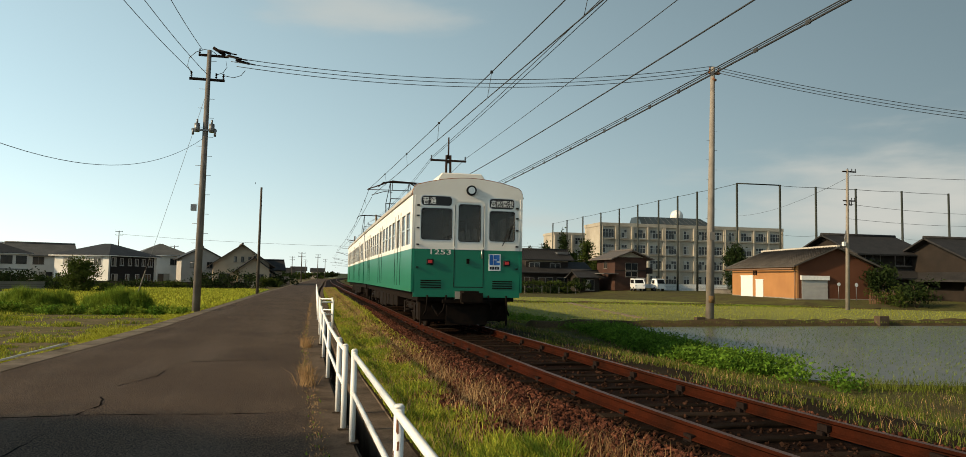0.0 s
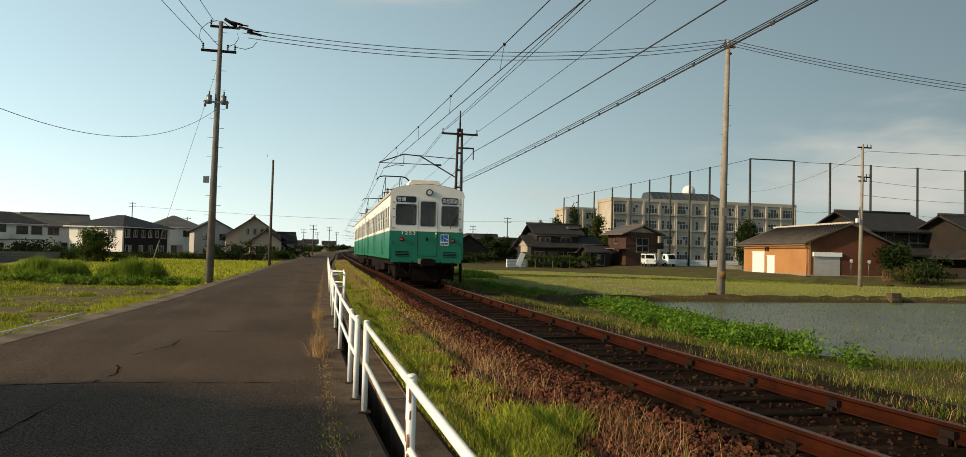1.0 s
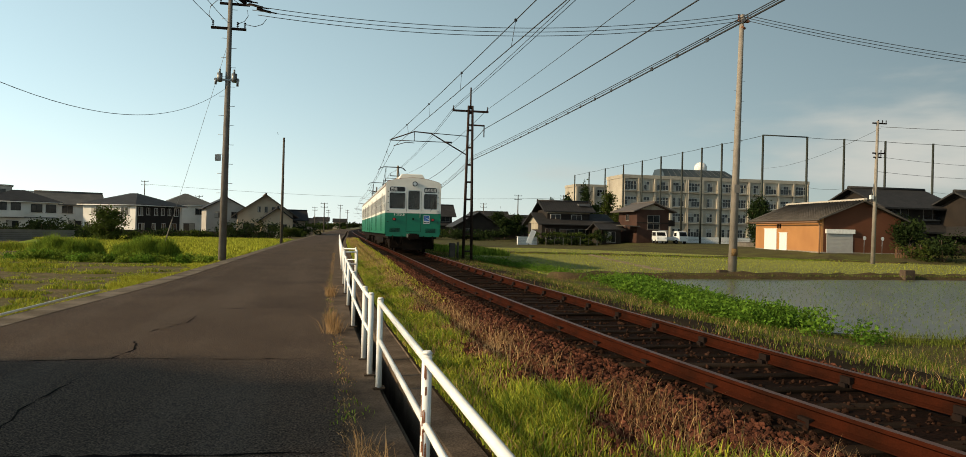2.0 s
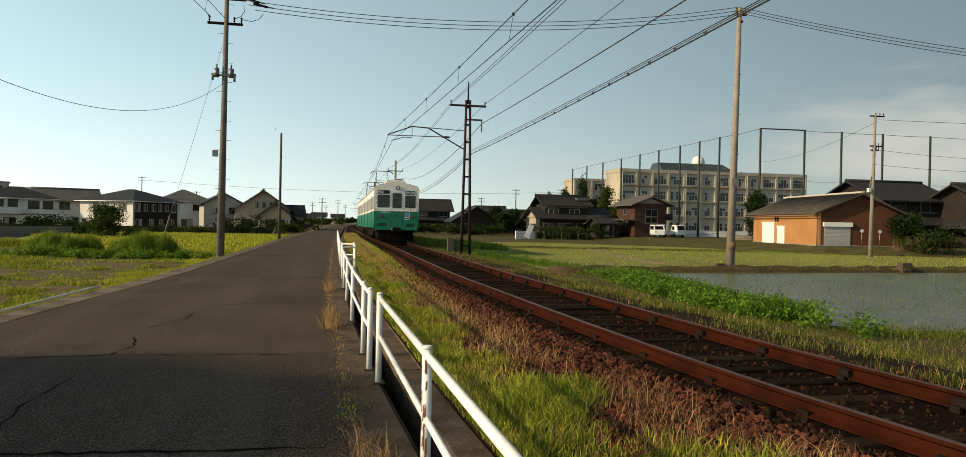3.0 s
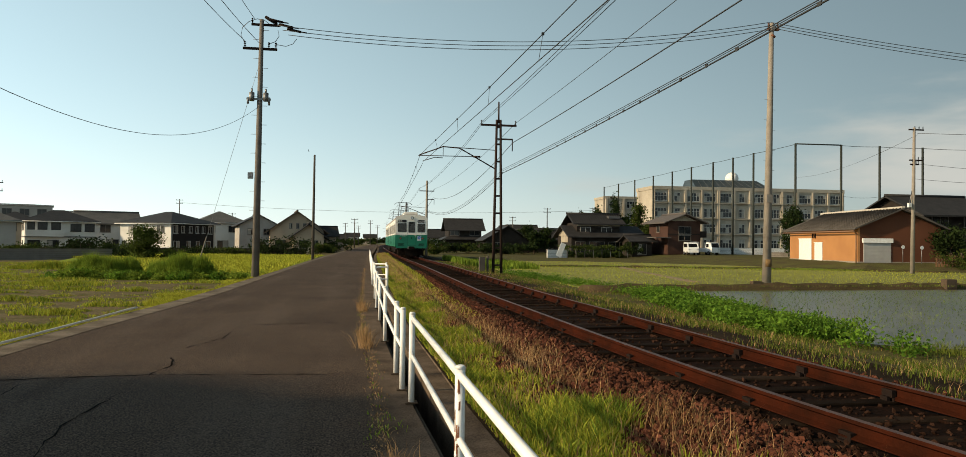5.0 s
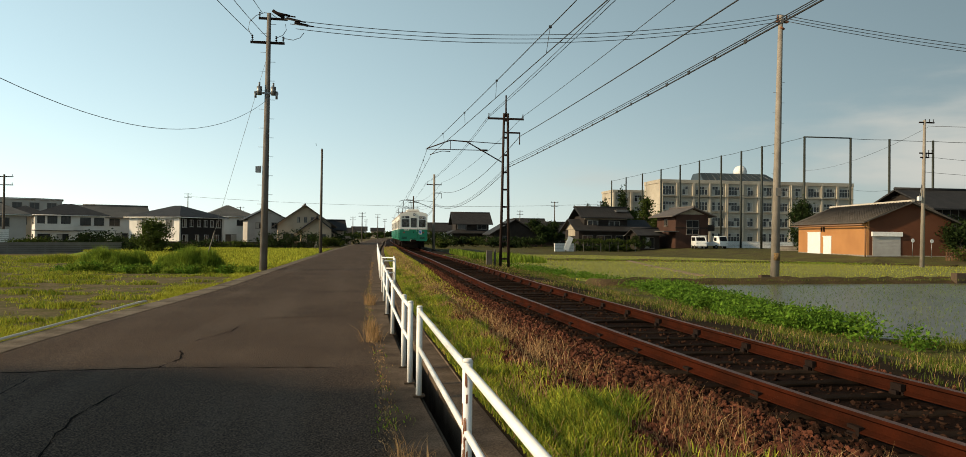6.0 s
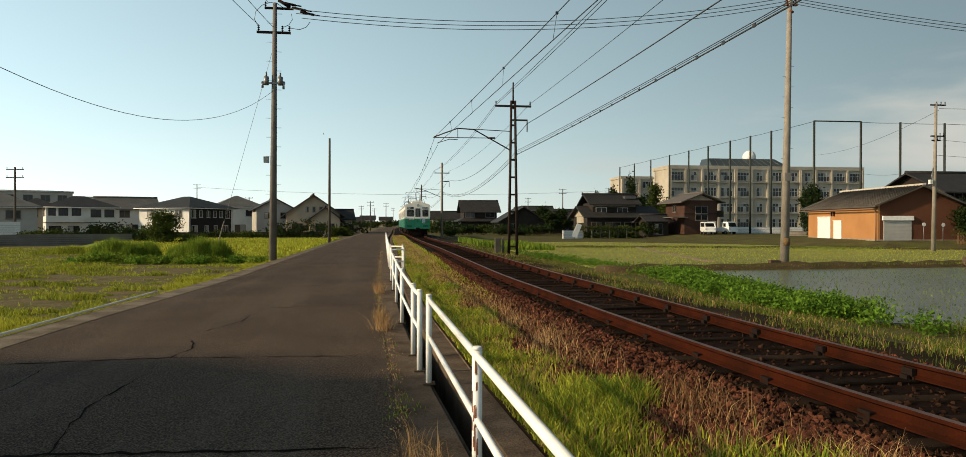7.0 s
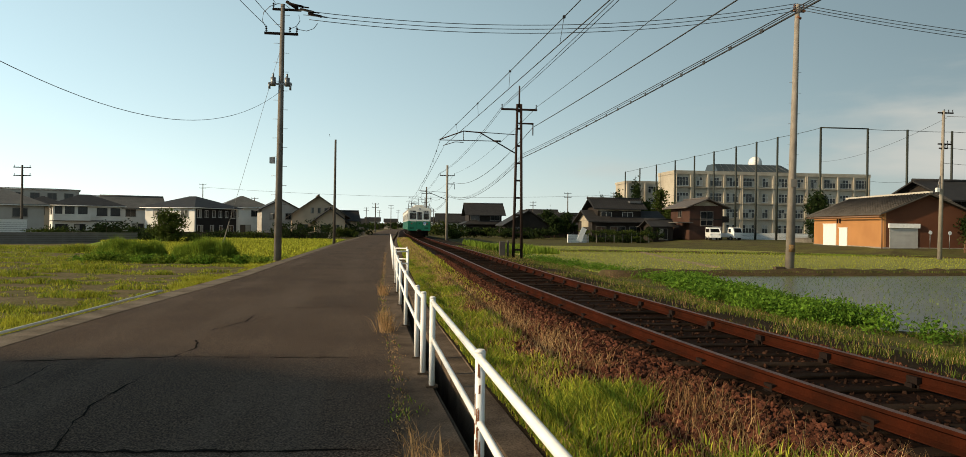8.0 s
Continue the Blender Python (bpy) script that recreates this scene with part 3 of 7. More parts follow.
def pole_left():
    p = thing("utility_pole", "tall grey concrete utility pole with crossarm and fittings", "utility pole", pose(-4.86, 33.3, -0.15))
    # the shaft is a darker grey than the other concrete poles
    part("shaft", one(rod, (0.0, 0, 0), (0.10, 0, 11.5), 0.17, 0.09, 14), mat("darker grey pole concrete", (0.185, 0.165, 0.145), 0.85, 0, (0.115, 0.10, 0.088), 2.0, 0.8, 0.2, 60, fine=0.12, spec=0.03), p)
    bm = bmesh.new()
    box(bm, -0.68, -0.06, 10.14, 0.78, 0.04, 10.24)
    for x in (-0.6, 0.42, 0.72):
        insulator(bm, (x, -0.01, 10.24), 0.26, 0.06)
    part("crossarm", bm, BLACK_IRON, p, "dark steel crossarm with insulators")
    bm = bmesh.new()
    box(bm, -0.34, -0.05, 11.22, 0.9, 0.05, 11.31)
    for i, (x, z) in enumerate(((0.5, 11.54), (0.95, 11.33), (1.3, 11.15))):
        rod(bm, (x - 0.1, 0, z), (x + 0.5, -0.05, z - 0.13), 0.055, n=8)
        rod(bm, (x + 0.5, -0.05, z - 0.13), (x + 0.75, -0.1, z - 0.17), 0.03, n=6)
    insulator(bm, (-0.30, 0, 11.31), 0.24, 0.05)
    rod(bm, (0.25, 0, 11.63), (0.75, 0, 11.33), 0.07, n=8)
    part("top_arm", bm, BLACK_IRON, p, "dark top arm with strain insulators")
    bm = bmesh.new()
    tube(bm, [(-0.6, 0, 10.40), (-0.78, 0, 10.75), (-0.72, 0, 11.1), (-0.45, 0, 11.38), (-0.1, 0, 11.52), (0.2, 0, 11.48), (0.45, 0, 11.30)], 0.014)
    tube(bm, [(0.72, 0, 10.42), (1.15, 0, 10.36), (1.45, 0, 10.48), (1.62, 0, 10.72)], 0.014)
    tube(bm, [(0.42, 0, 10.42), (0.7, 0, 10.55), (0.85, 0, 10.8), (0.8, 0, 11.05)], 0.014)
    part("jumper", bm, WIRE, p)
    bm = bmesh.new()
    for x in (-0.26, 0.34):
        rod(bm, (x, -0.1, 7.85), (x, -0.1, 8.22), 0.115, n=10)
        rod(bm, (x, -0.1, 8.22), (x, -0.1, 8.40), 0.04, n=8)
    rod(bm, (0.48, -0.1, 7.68), (0.48, -0.1, 8.02), 0.05, n=8)
    rod(bm, (-0.42, -0.1, 7.72), (-0.42, -0.1, 8.0), 0.05, n=8)
    box(bm, -0.48, -0.14, 7.90, 0.55, -0.05, 7.98)
    part("switchgear", bm, STEEL, p, "grey transformer switches on a bracket")
    part("meter_box", one(box, -0.38, -0.1, 4.43, -0.16, 0.08, 4.70), STEEL, p)
    for i in range(22):
        s = 1 if i % 2 else -1
        z = 2.2 + i * 0.42
        part("step_bolt", one(rod, (z * 0.007, 0, z), (z * 0.007 + s * 0.33, 0, z), 0.010, n=5), STEEL, p)
    stay = thing("guy_wire", "thin stay wire with a pale sleeve, from pole to field", "cable", pose(-8.8, 39.5, -0.4))
    bm = bmesh.new()
    tube(bm, sag((0, 0, 0), (3.95, -6.2, 9.7), 0.02, 6), 0.008, 5)
    part("strand", bm, STEEL, stay)
    part("sleeve", one(rod, (0.2, -0.31, 0.485), (0.85, -1.33, 2.09), 0.032, n=8), CONCRETE, stay, "pale plastic sleeve")


def pole_post():
    p = thing("wooden_pole", "plain dark pole at the lane's edge", "pole", pose(-4.6, 63.8, -0.15))
    part("shaft", one(rod, (0, 0, 0), (0.03, 0, 9.05), 0.13, 0.085, 10), BARK_STEEL, p)
    part("top_pin", one(rod, (-0.45, 0, 9.3), (-0.5, 0, 9.5), 0.02, n=6), BLACK_IRON, p)


def pole_right():
    p = thing("utility_pole", "slender pale concrete utility pole in the paddy", "utility pole", pose(19.4, 33.3, -0.4))
    part("shaft", one(rod, (0, 0, 0), (0.22, 0, 13.0), 0.215, 0.11, 14), POLE_CONCRETE, p)
    band = mat("warning band", (0.24, 0.14, 0.05), 0.8, 0, (0.06, 0.045, 0.03), 18, 0.9)
    part("band", one(rod, (0.03, 0, 0.95), (0.04, 0, 1.32), 0.218, 0.216, 14), band, p, "faded striped warning band")
    bm = bmesh.new()
    box(bm, 0.0, -0.08, 12.65, 0.6, 0.08, 12.75)
    for x in (0.05, 0.3, 0.55):
        insulator(bm, (x, 0, 12.75), 0.26, 0.06)
    rod(bm, (0.15, -0.1, 12.4), (0.35, -0.1, 12.3), 0.06, n=8)
    part("top_bracket", bm, RUST, p, "rusty top bracket with insulators")
    for i in range(14):
        s = 1 if i % 2 else -1
        z = 3.2 + i * 0.5
        part("step_bolt", one(rod, (z * 0.017, 0, z), (z * 0.017 + s * 0.3, 0, z), 0.009, n=5), STEEL, p)
    part("plate", one(box, -0.11, -0.22, 4.1, 0.20, -0.19, 4.5), POLE_CONCRETE, p)
    part("foot_stone", one(box, -0.75, -0.1, 0.0, -0.3, 0.2, 0.24), DARK_CONCRETE, p)


def lattice_mast(x, y, h, arm=True, label="dark steel lattice catenary mast with a bracket arm"):
    p = thing("catenary_mast", label, "railway mast", pose(x, y, -0.2), "catenary masts")
    for s in (-1, 1):
        bm = bmesh.new()
        rod(bm, (s * 0.23, 0, 0), (s * 0.105, 0, h - 1.0), 0.088, 0.068, 6)
        part("leg", bm, MAST_STEEL, p)
    z = 0.5
    while z < h - 1.4:
        w = 0.22 - 0.12 * z / (h - 1)
        part("lacing", one(box, -w, -0.035, z, w, 0.035, z + 0.10), MAST_STEEL, p)
        z += 0.95
    bm = bmesh.new()
    box(bm, -1.0, -0.06, h - 1.35, 1.0, 0.06, h - 1.25)
    for q in (-0.95, 0.95):
        insulator(bm, (q, 0, h - 1.25), 0.22, 0.05)
    part("crossarm", bm, MAST_STEEL, p)
    part("feeder_arm", one(box, -0.1, -0.05, h - 2.1, 0.8, 0.05, h - 2.02), MAST_STEEL, p)
    part("feeder_hanger", one(rod, (0.78, 0, h - 2.05), (0.78, 0, h - 2.7), 0.03, n=6), MAST_STEEL, p)
    part("top_spike", one(rod, (0, 0, h - 1.2), (0, 0, h), 0.05, 0.04, 6), MAST_STEEL, p)
    if arm:
        bm = bmesh.new()
        tube(bm, [(-0.10, 0, 5.80), (-2.15, 0, 6.92), (-3.05, 0, 6.98), (-4.34, 0, 6.49)], 0.035, 6)
        tube(bm, [(-0.08, 0, 6.86), (-3.05, 0, 6.98)], 0.022, 5)
        tube(bm, [(-1.4, 0, 6.48), (-4.40, 0, 6.46)], 0.022, 5)
        tube(bm, [(-3.05, 0, 6.95), (-3.05, 0, 6.46)], 0.018, 5)
        tube(bm, [(-3.05, 0, 6.36), (-3.5, 0, 6.38), (-4.15, 0, 6.17)], 0.02, 5)
        rod(bm, (-1.0, 0, 6.48), (-1.4, 0, 6.48), 0.05, n=8)
        part("bracket_arm", bm, MAST_STEEL, p, "bracket arm that holds the contact wire")
    return p


def pole_mast(x, y, h):
    p = thing("catenary_mast", "grey concrete catenary mast with a bracket arm", "railway mast", pose(x, y, -0.25), "catenary masts")
    part("shaft", one(rod, (0, 0, 0), (0, 0, h), 0.17, 0.12, 10), POLE_CONCRETE if y < 110 else BARK_STEEL, p)
    bm = bmesh.new()
    box(bm, -0.9, -0.06, h - 1.3, 0.9, 0.06, h - 1.2)
    for q in (-0.85, 0.85):
        insulator(bm, (q, 0, h - 1.2), 0.22, 0.05)
    part("crossarm", bm, MAST_STEEL, p)
    part("feeder_arm", one(box, 0, -0.05, h - 2.3, 0.9, 0.05, h - 2.2), MAST_STEEL, p)
    part("feeder_hanger", one(rod, (0.88, 0, h - 2.25), (0.88, 0, h - 2.9), 0.03, n=6), MAST_STEEL, p)
    bm = bmesh.new()
    rx = float(track_x(y)) - x
    z = h - 3.3
    tube(bm, [(0, 0, z - 0.9), (rx + 1.0, 0, z), (rx - 0.1, 0, z + 0.2)], 0.035, 5)
    tube(bm, [(0, 0, z), (rx - 0.2, 0, z + 0.2)], 0.02, 5)
    tube(bm, [(rx - 0.9, 0, z - 0.8), (rx + 0.5, 0, z - 0.9)], 0.02, 5)
    part("bracket_arm", bm, MAST_STEEL, p)
    return p


pole_left()
pole_post()
pole_right()
MAST_X, MAST_Y, MAST_H = 7.05, 39.5, 9.55
lattice_mast(MAST_X, MAST_Y, MAST_H)
FAR_MASTS = [(7.0, 88), (7.1, 138), (9.4, 190), (13.5, 245), (19, 310)]
for x, y in FAR_MASTS:
    pole_mast(x, y, 9.2)

# overhead line: messenger wire, contact wire and droppers between the masts
stops = [-12.0, MAST_Y] + [y for x, y in FAR_MASTS]
for i, (ya, yb) in enumerate(zip(stops, stops[1:])):
    xa, xb = (float(track_x(v)) + 0.1 for v in (ya, yb))
    za, drop = 6.65, 0.35
    zb = 6.65
    if i == 0:  # past the lane's end the wires lean across to the mast's bracket
        xa, xb, za, zb, drop = 5.55, 2.75, 7.2, 6.30, 0.2
    elif i == 1:
        xa, za = 2.75, 6.30
    wire("messenger_wire", (xa, ya, za), (xb, yb, zb), drop, 0.012, "steel messenger wire above the track", "overhead wires")
    wire("contact_wire", (5.16 if i == 0 else xa + 0.15, ya, 5.85), (xb + 0.15 if i == 0 else xb - 0.1, yb, 5.92), 0.02, 0.012, "copper contact wire above the track", "overhead wires")
    if i < 3:
        ca, cb = (5.16 if i == 0 else xa + 0.15), (xb + 0.15 if i == 0 else xb - 0.1)
        for k in range(1, 9):
            f = k / 9
            zt = za + (zb - za) * f - drop * 4 * f * (1 - f)
            x, y = xa + (xb - xa) * f, ya + (yb - ya) * f
            bm = one(rod, (x, y, zt), (ca + (cb - ca) * f, y, 5.85 + 0.07 * f), 0.006, n=4)
            box(bm, x - 0.03, y - 0.03, zt - 0.03, x + 0.03, y + 0.03, zt + 0.03)
            tagged(part("dropper_wire", bm, WIRE), "short dropper between the overhead wires", "cable", "droppers")
# line wires along the masts
for dx, z, xe, ze, r, drop, nm in ((-0.95, 8.2, 6.23, 8.2, 0.011, 0.25, "line_wire"), (-0.85, 8.2, 6.33, 8.2, 0.011, 0.3, "line_wire"), (0.95, 8.2, 7.64, 8.2, 0.011, 0.25, "line_wire"), (0.78, 7.1, 7.85, 7.1, 0.018, 0.25, "feeder_cable"), (0.22, 5.62, 6.47, 5.65, 0.010, 0.25, "messenger_cable"), (0.24, 5.54, 6.33, 5.58, 0.008, 0.25, "messenger_cable"), (0.25, 5.42, 6.07, 5.45, 0.017, 0.25, "telephone_cable")):
    run = [(xe, -12, ze), (MAST_X + dx, MAST_Y, z)] + [(x + dx, y, z - 0.2) for x, y in FAR_MASTS]
    for i, (a, b) in enumerate(zip(run, run[1:])):
        w = wire(nm, a, b, drop if i == 0 else drop + (0.9 if z < 7.5 else 0.3), r, "dark line wire strung along the railway masts", "line wires", 22)
        if nm == "telephone_cable" and i == 0:
            for k, p in enumerate(sag(a, b, drop, 40)):
                bm = one(box, p.x - 0.010, p.y - 0.05, p.z - 0.022, p.x + 0.010, p.y + 0.05, p.z + 0.045)
                part("hanger", bm, WIRE, w)
# cables across the lane and the track
for k, (za, zb) in enumerate(((11.1, 12.65), (10.9, 12.5), (10.7, 12.35))):
    wire("power_cable", (-4.1 + 0.25 * k, 33.2, za), (19.55 + 0.12 * k, 33.3, zb), 0.85, 0.016, "dark power cable between two utility poles", "power cables", 28)
    wire("power_cable", (19.6 + 0.12 * k, 33.3, zb), (58, 26 + 0.3 * k, 10.4 - 0.12 * k), 1.4, 0.016, "dark power cable leaving the utility pole", "power cables", 28)
    wire("power_cable", ((-5.45, 33.3, 10.35), (-4.85, 33.3, 10.3), (-5.05, 33.3, 11.35))[k], ((-7.9, -7.0, -5.3)[k], 7, 12.2), 0.7, 0.013, "dark power cable over the field", "power cables", 22)
wire("drop_cable", (-4.8, 33.3, 7.5), (-8.2, 8, 5.95), 2.25, 0.008, "thin slack cable over the field", "power cables", 32)


# ---- the train ----
CREAM = mat("cream train paint", (0.74, 0.70, 0.63), 0.35, 0, (0.66, 0.61, 0.53), 1.3, 0.6, 0.05, 20)
GREEN = mat("green train paint", (0.008, 0.150, 0.085), 0.30, 0, (0.008, 0.120, 0.068), 1.3, 0.6, 0.05, 20)
ROOF_GREY = mat("train roof", (0.38, 0.35, 0.31), 0.7, 0, (0.25, 0.23, 0.20), 2.0, 0.8)
GASKET = mat("black rubber", (0.006, 0.006, 0.006), 0.6)
SEAT_DARK = mat("dark interior", (0.014, 0.011, 0.009), 0.9)
UNDER = mat("sooty underframe", (0.007, 0.0055, 0.0045), 0.9, 0.0, (0.016, 0.010, 0.007), 6, 0.7, spec=0.05)
SILVER = mat("bright metal", (0.55, 0.54, 0.52), 0.3, 0.9)
RED_LAMP = plain_glow("red tail lamp", (0.42, 0.03, 0.03), 0.06)
SIGN_BLACK = mat("sign black", (0.012, 0.012, 0.013), 0.35)
SIGN_WHITE = mat("sign white", (0.75, 0.75, 0.73), 0.5)
SIGN_BLUE = mat("sign blue", (0.03, 0.14, 0.42), 0.5)


def tinted_glass(name, col=(0.12, 0.12, 0.11), rough=0.03):
    m = bpy.data.materials.new(name)
    m.use_nodes = True
    b = m.node_tree.nodes["Principled BSDF"]
    b.inputs["Base Color"].default_value = (*col, 1)
    b.inputs["Roughness"].default_value = rough
    b.inputs["Transmission Weight"].default_value = 0.9
    b.inputs["IOR"].default_value = 1.33
    return m


TRAIN_GLASS = tinted_glass("train glass", (0.20, 0.185, 0.16), 0.02)
W2, FLOOR, BELT, SIDE_TOP, CROWN = 1.38, 0.92, 1.96, 3.42, 3.72


def rounded(x0, z0, x1, z1, r, n=4):
    pts = []
    for cx, cz, a in ((x1 - r, z0 + r, -90), (x1 - r, z1 - r, 0), (x0 + r, z1 - r, 90), (x0 + r, z0 + r, 180)):
        for i in range(n + 1):
            t = radians(a + 90 * i / n)
            pts.append((cx + r * math.cos(t), cz + r * math.sin(t)))
    return pts


def panel(outline, y0, y1, material, name, parent, label=""):
    bm = bmesh.new()
    extrude(bm, outline, y0, y1)
    return part(name, bm, material, parent, label)


def ring(outline, grow, y0, y1, material, name, parent, label=""):
    """A frame round an outline."""
    cx = sum(p[0] for p in outline) / len(outline)
    cz = sum(p[1] for p in outline) / len(outline)
    hx = max(p[0] for p in outline) - cx
    hz = max(p[1] for p in outline) - cz
    outer = [(cx + (x - cx) * (1 + grow / hx), cz + (z - cz) * (1 + grow / hz)) for x, z in outline]
    bm = bmesh.new()
    n = len(outline)
    loops = [[bm.verts.new((x, y, z)) for x, z in o] for o, y in ((outline, y0), (outer, y0), (outer, y1), (outline, y1))]
    for a, b in zip(loops, loops[1:] + loops[:1]):
        for i in range(n):
            bm.faces.new((a[i], a[(i + 1) % n], b[(i + 1) % n], b[i]))
    return part(name, bm, material, parent, label)


def roof_arc():
    """Outline of the body's top, from left to right."""
    pts = [(-W2, SIDE_TOP - 0.16), (-W2, SIDE_TOP - 0.08), (-W2 + 0.03, SIDE_TOP + 0.02), (-W2 + 0.10, SIDE_TOP + 0.09)]
    for i in range(1, 12):
        u = -1 + 2 * i / 12
        pts.append((u * (W2 - 0.10), CROWN - (CROWN - SIDE_TOP - 0.09) * abs(u) ** 1.9))
    pts += [(-a, b) for a, b in pts[3::-1]]
    out = []
    for p in pts:
        if not out or math.hypot(p[0] - out[-1][0], p[1] - out[-1][1]) > 1e-4:
            out.append(p)
    return out


def side_windows(L, doors):
    """Windows of a car's side, as (y0, y1)."""
    wins, y = [], 0.75
    edges = [0.3] + [v for d in doors for v in (d - 0.75, d + 0.75)] + [L - 0.3]
    for a, b in zip(edges[::2], edges[1::2]):
        n = max(1, int((b - a) / 1.0))
        w = (b - a) / n
        for i in range(n):
            wins.append((a + i * w + 0.10, a + (i + 1) * w - 0.10))
    return wins


def grid_wall(bm, us, zs, holes, place, depth):
    """One slab with openings (u0, u1, z0, z1), thickened by depth."""
    made, faces = {}, []
    for i in range(len(us) - 1):
        for j in range(len(zs) - 1):
            cu, cz = (us[i] + us[i + 1]) / 2, (zs[j] + zs[j + 1]) / 2
            if any(h[0] < cu < h[1] and h[2] < cz < h[3] for h in holes):
                continue
            ring4 = []
            for a, b in ((i, j), (i + 1, j), (i + 1, j + 1), (i, j + 1)):
                if (a, b) not in made:
                    made[a, b] = bm.verts.new(place(us[a], zs[b]))
                ring4.append(made[a, b])
            faces.append(bm.faces.new(ring4))
    out = bmesh.ops.extrude_face_region(bm, geom=faces)
    bmesh.ops.translate(bm, vec=depth, verts=[e for e in out["geom"] if isinstance(e, bmesh.types.BMVert)])


def wall_with_holes(bm, x0, x1, L, z0, z1, holes):
    """A side wall along y, with window holes through it."""
    grid_wall(bm, sorted({0.0, L, *[v for h in holes for v in h[:2]]}), sorted({z0, z1, *[v for h in holes for v in h[2:]]}), holes, lambda u, z: (x0, u, z), (x1 - x0, 0, 0))


def car_body(car, L, doors, front):
    t = 0.06
    wins = side_windows(L, doors)
    holes = [(a, b, 2.08, 2.88) for a, b in wins] + [(d - 0.42, d + 0.42, 2.08, 2.86) for d in doors]
    for s in (-1, 1):
        x0, x1 = sorted((s * W2, s * (W2 - t)))
        bm = bmesh.new()
        wall_with_holes(bm, x0, x1, L, BELT, SIDE_TOP - 0.16, holes)
        part("upper_side", bm, CREAM, car)
        bm = bmesh.new()
        box(bm, x0, 0, FLOOR, x1, L, BELT)
        part("lower_side", bm, GREEN, car)
        for a, b in wins:
            w = part("side_window", one(box, s * (W2 - 0.035) - 0.004, a, 2.08, s * (W2 - 0.035) + 0.004, b, 2.88), TRAIN_GLASS, car)
            bm = bmesh.new()
            box(bm, s * (W2 - 0.022) - 0.008, a, 2.46, s * (W2 - 0.022) + 0.008, b, 2.50)
            box(bm, s * (W2 - 0.022) - 0.008, a, 2.08, s * (W2 - 0.022) + 0.008, a + 0.035, 2.88)
            box(bm, s * (W2 - 0.022) - 0.008, b - 0.035, 2.08, s * (W2 - 0.022) + 0.008, b, 2.88)
            part("sash", bm, SILVER, w)
        for d in doors:
            dp = part("side_door", one(box, s * (W2 - 0.025) - 0.01, d - 0.66, BELT + 0.02, s * (W2 - 0.025) + 0.01, d - 0.42, 3.0), CREAM, car)
            bm = bmesh.new()
            for e in (d - 0.68, d - 0.01, d + 0.66):
                box(bm, s * (W2 + 0.003) - 0.006, e - 0.012, FLOOR + 0.12, s * (W2 + 0.003) + 0.006, e + 0.014, 3.02)
            part("door_groove", bm, GASKET, dp)
            part("door_glass", one(box, s * (W2 - 0.04) - 0.004, d - 0.42, 2.08, s * (W2 - 0.04) + 0.004, d + 0.42, 2.86), TRAIN_GLASS, dp)
        bm = bmesh.new()
        tube(bm, [(s * (W2 + 0.02), 0.05, SIDE_TOP - 0.13), (s * (W2 + 0.02), L - 0.05, SIDE_TOP - 0.13)], 0.022, 6)
        part("rain_gutter", bm, ROOF_GREY, car)
    bm = bmesh.new()
    arc = roof_arc()
    extrude(bm, [p for p in arc], 0.02, L)
    part("roof", bm, ROOF_GREY, car, smooth=False)
    part("floor", one(box, -W2 + 0.07, 0.08, FLOOR, W2 - 0.07, L - 0.08, FLOOR + 0.1), SEAT_DARK, car)
    part("rear_end", one(box, -W2 + t, L - 0.06, FLOOR, W2 - t, L, SIDE_TOP - 0.16), CREAM, car)
    part("partition", one(box, -W2 + t, 1.7, FLOOR + 0.1, -0.35, 1.74, 3.2), SEAT_DARK, car)
    part("partition", one(box, 0.35, 1.7, FLOOR + 0.1, W2 - t, 1.74, 2.1), SEAT_DARK, car)
    for q in (3.0, 5.6, 8.2):  # grab poles inside
        for s in (-1, 1):
            part("grab_pole", one(rod, (s * 0.55, q, FLOOR + 0.1), (s * 0.55, q, 3.1), 0.022, n=6), SILVER, car)
    for s in (-1, 1):
        part("bench_seat", one(box, s * 0.98 - 0.3, 2.2, FLOOR + 0.1, s * 0.98 + 0.3, L - 1, FLOOR + 0.55), SEAT_DARK, car)
    # roof ventilators
    for k, y in enumerate([2.9 + 2.25 * i for i in range(int((L - 4) / 2.25))]):
        if front and k in (1, 2):
            continue
        bm = one(box, -0.62, y, CROWN - 0.06, 0.62, y + 1.4, CROWN + 0.26)
        bevel(bm, 0.07)
        part("ventilator", bm, ROOF_GREY, car)
    # underframe
    bm = one(box, -1.2, 0.1, FLOOR - 0.22, 1.2, L - 0.1, FLOOR - 0.01)
    part("underframe", bm, UNDER, car)
    rnd = random.Random(7)
    y = 4.6
    while y < L - 5:
        w = rnd.uniform(0.7, 1.5)
        for s in (-1, 1):
            bm = one(box, s * 0.95 - 0.25, y, FLOOR - rnd.uniform(0.5, 0.7), s * 0.95 + 0.25, y + w, FLOOR - 0.2)
            bevel(bm, 0.03)
            part("equipment_box", bm, UNDER, car)
        y += w + rnd.uniform(0.15, 0.4)
    for cy in (2.6, L - 2.6):
        bogie(car, cy)


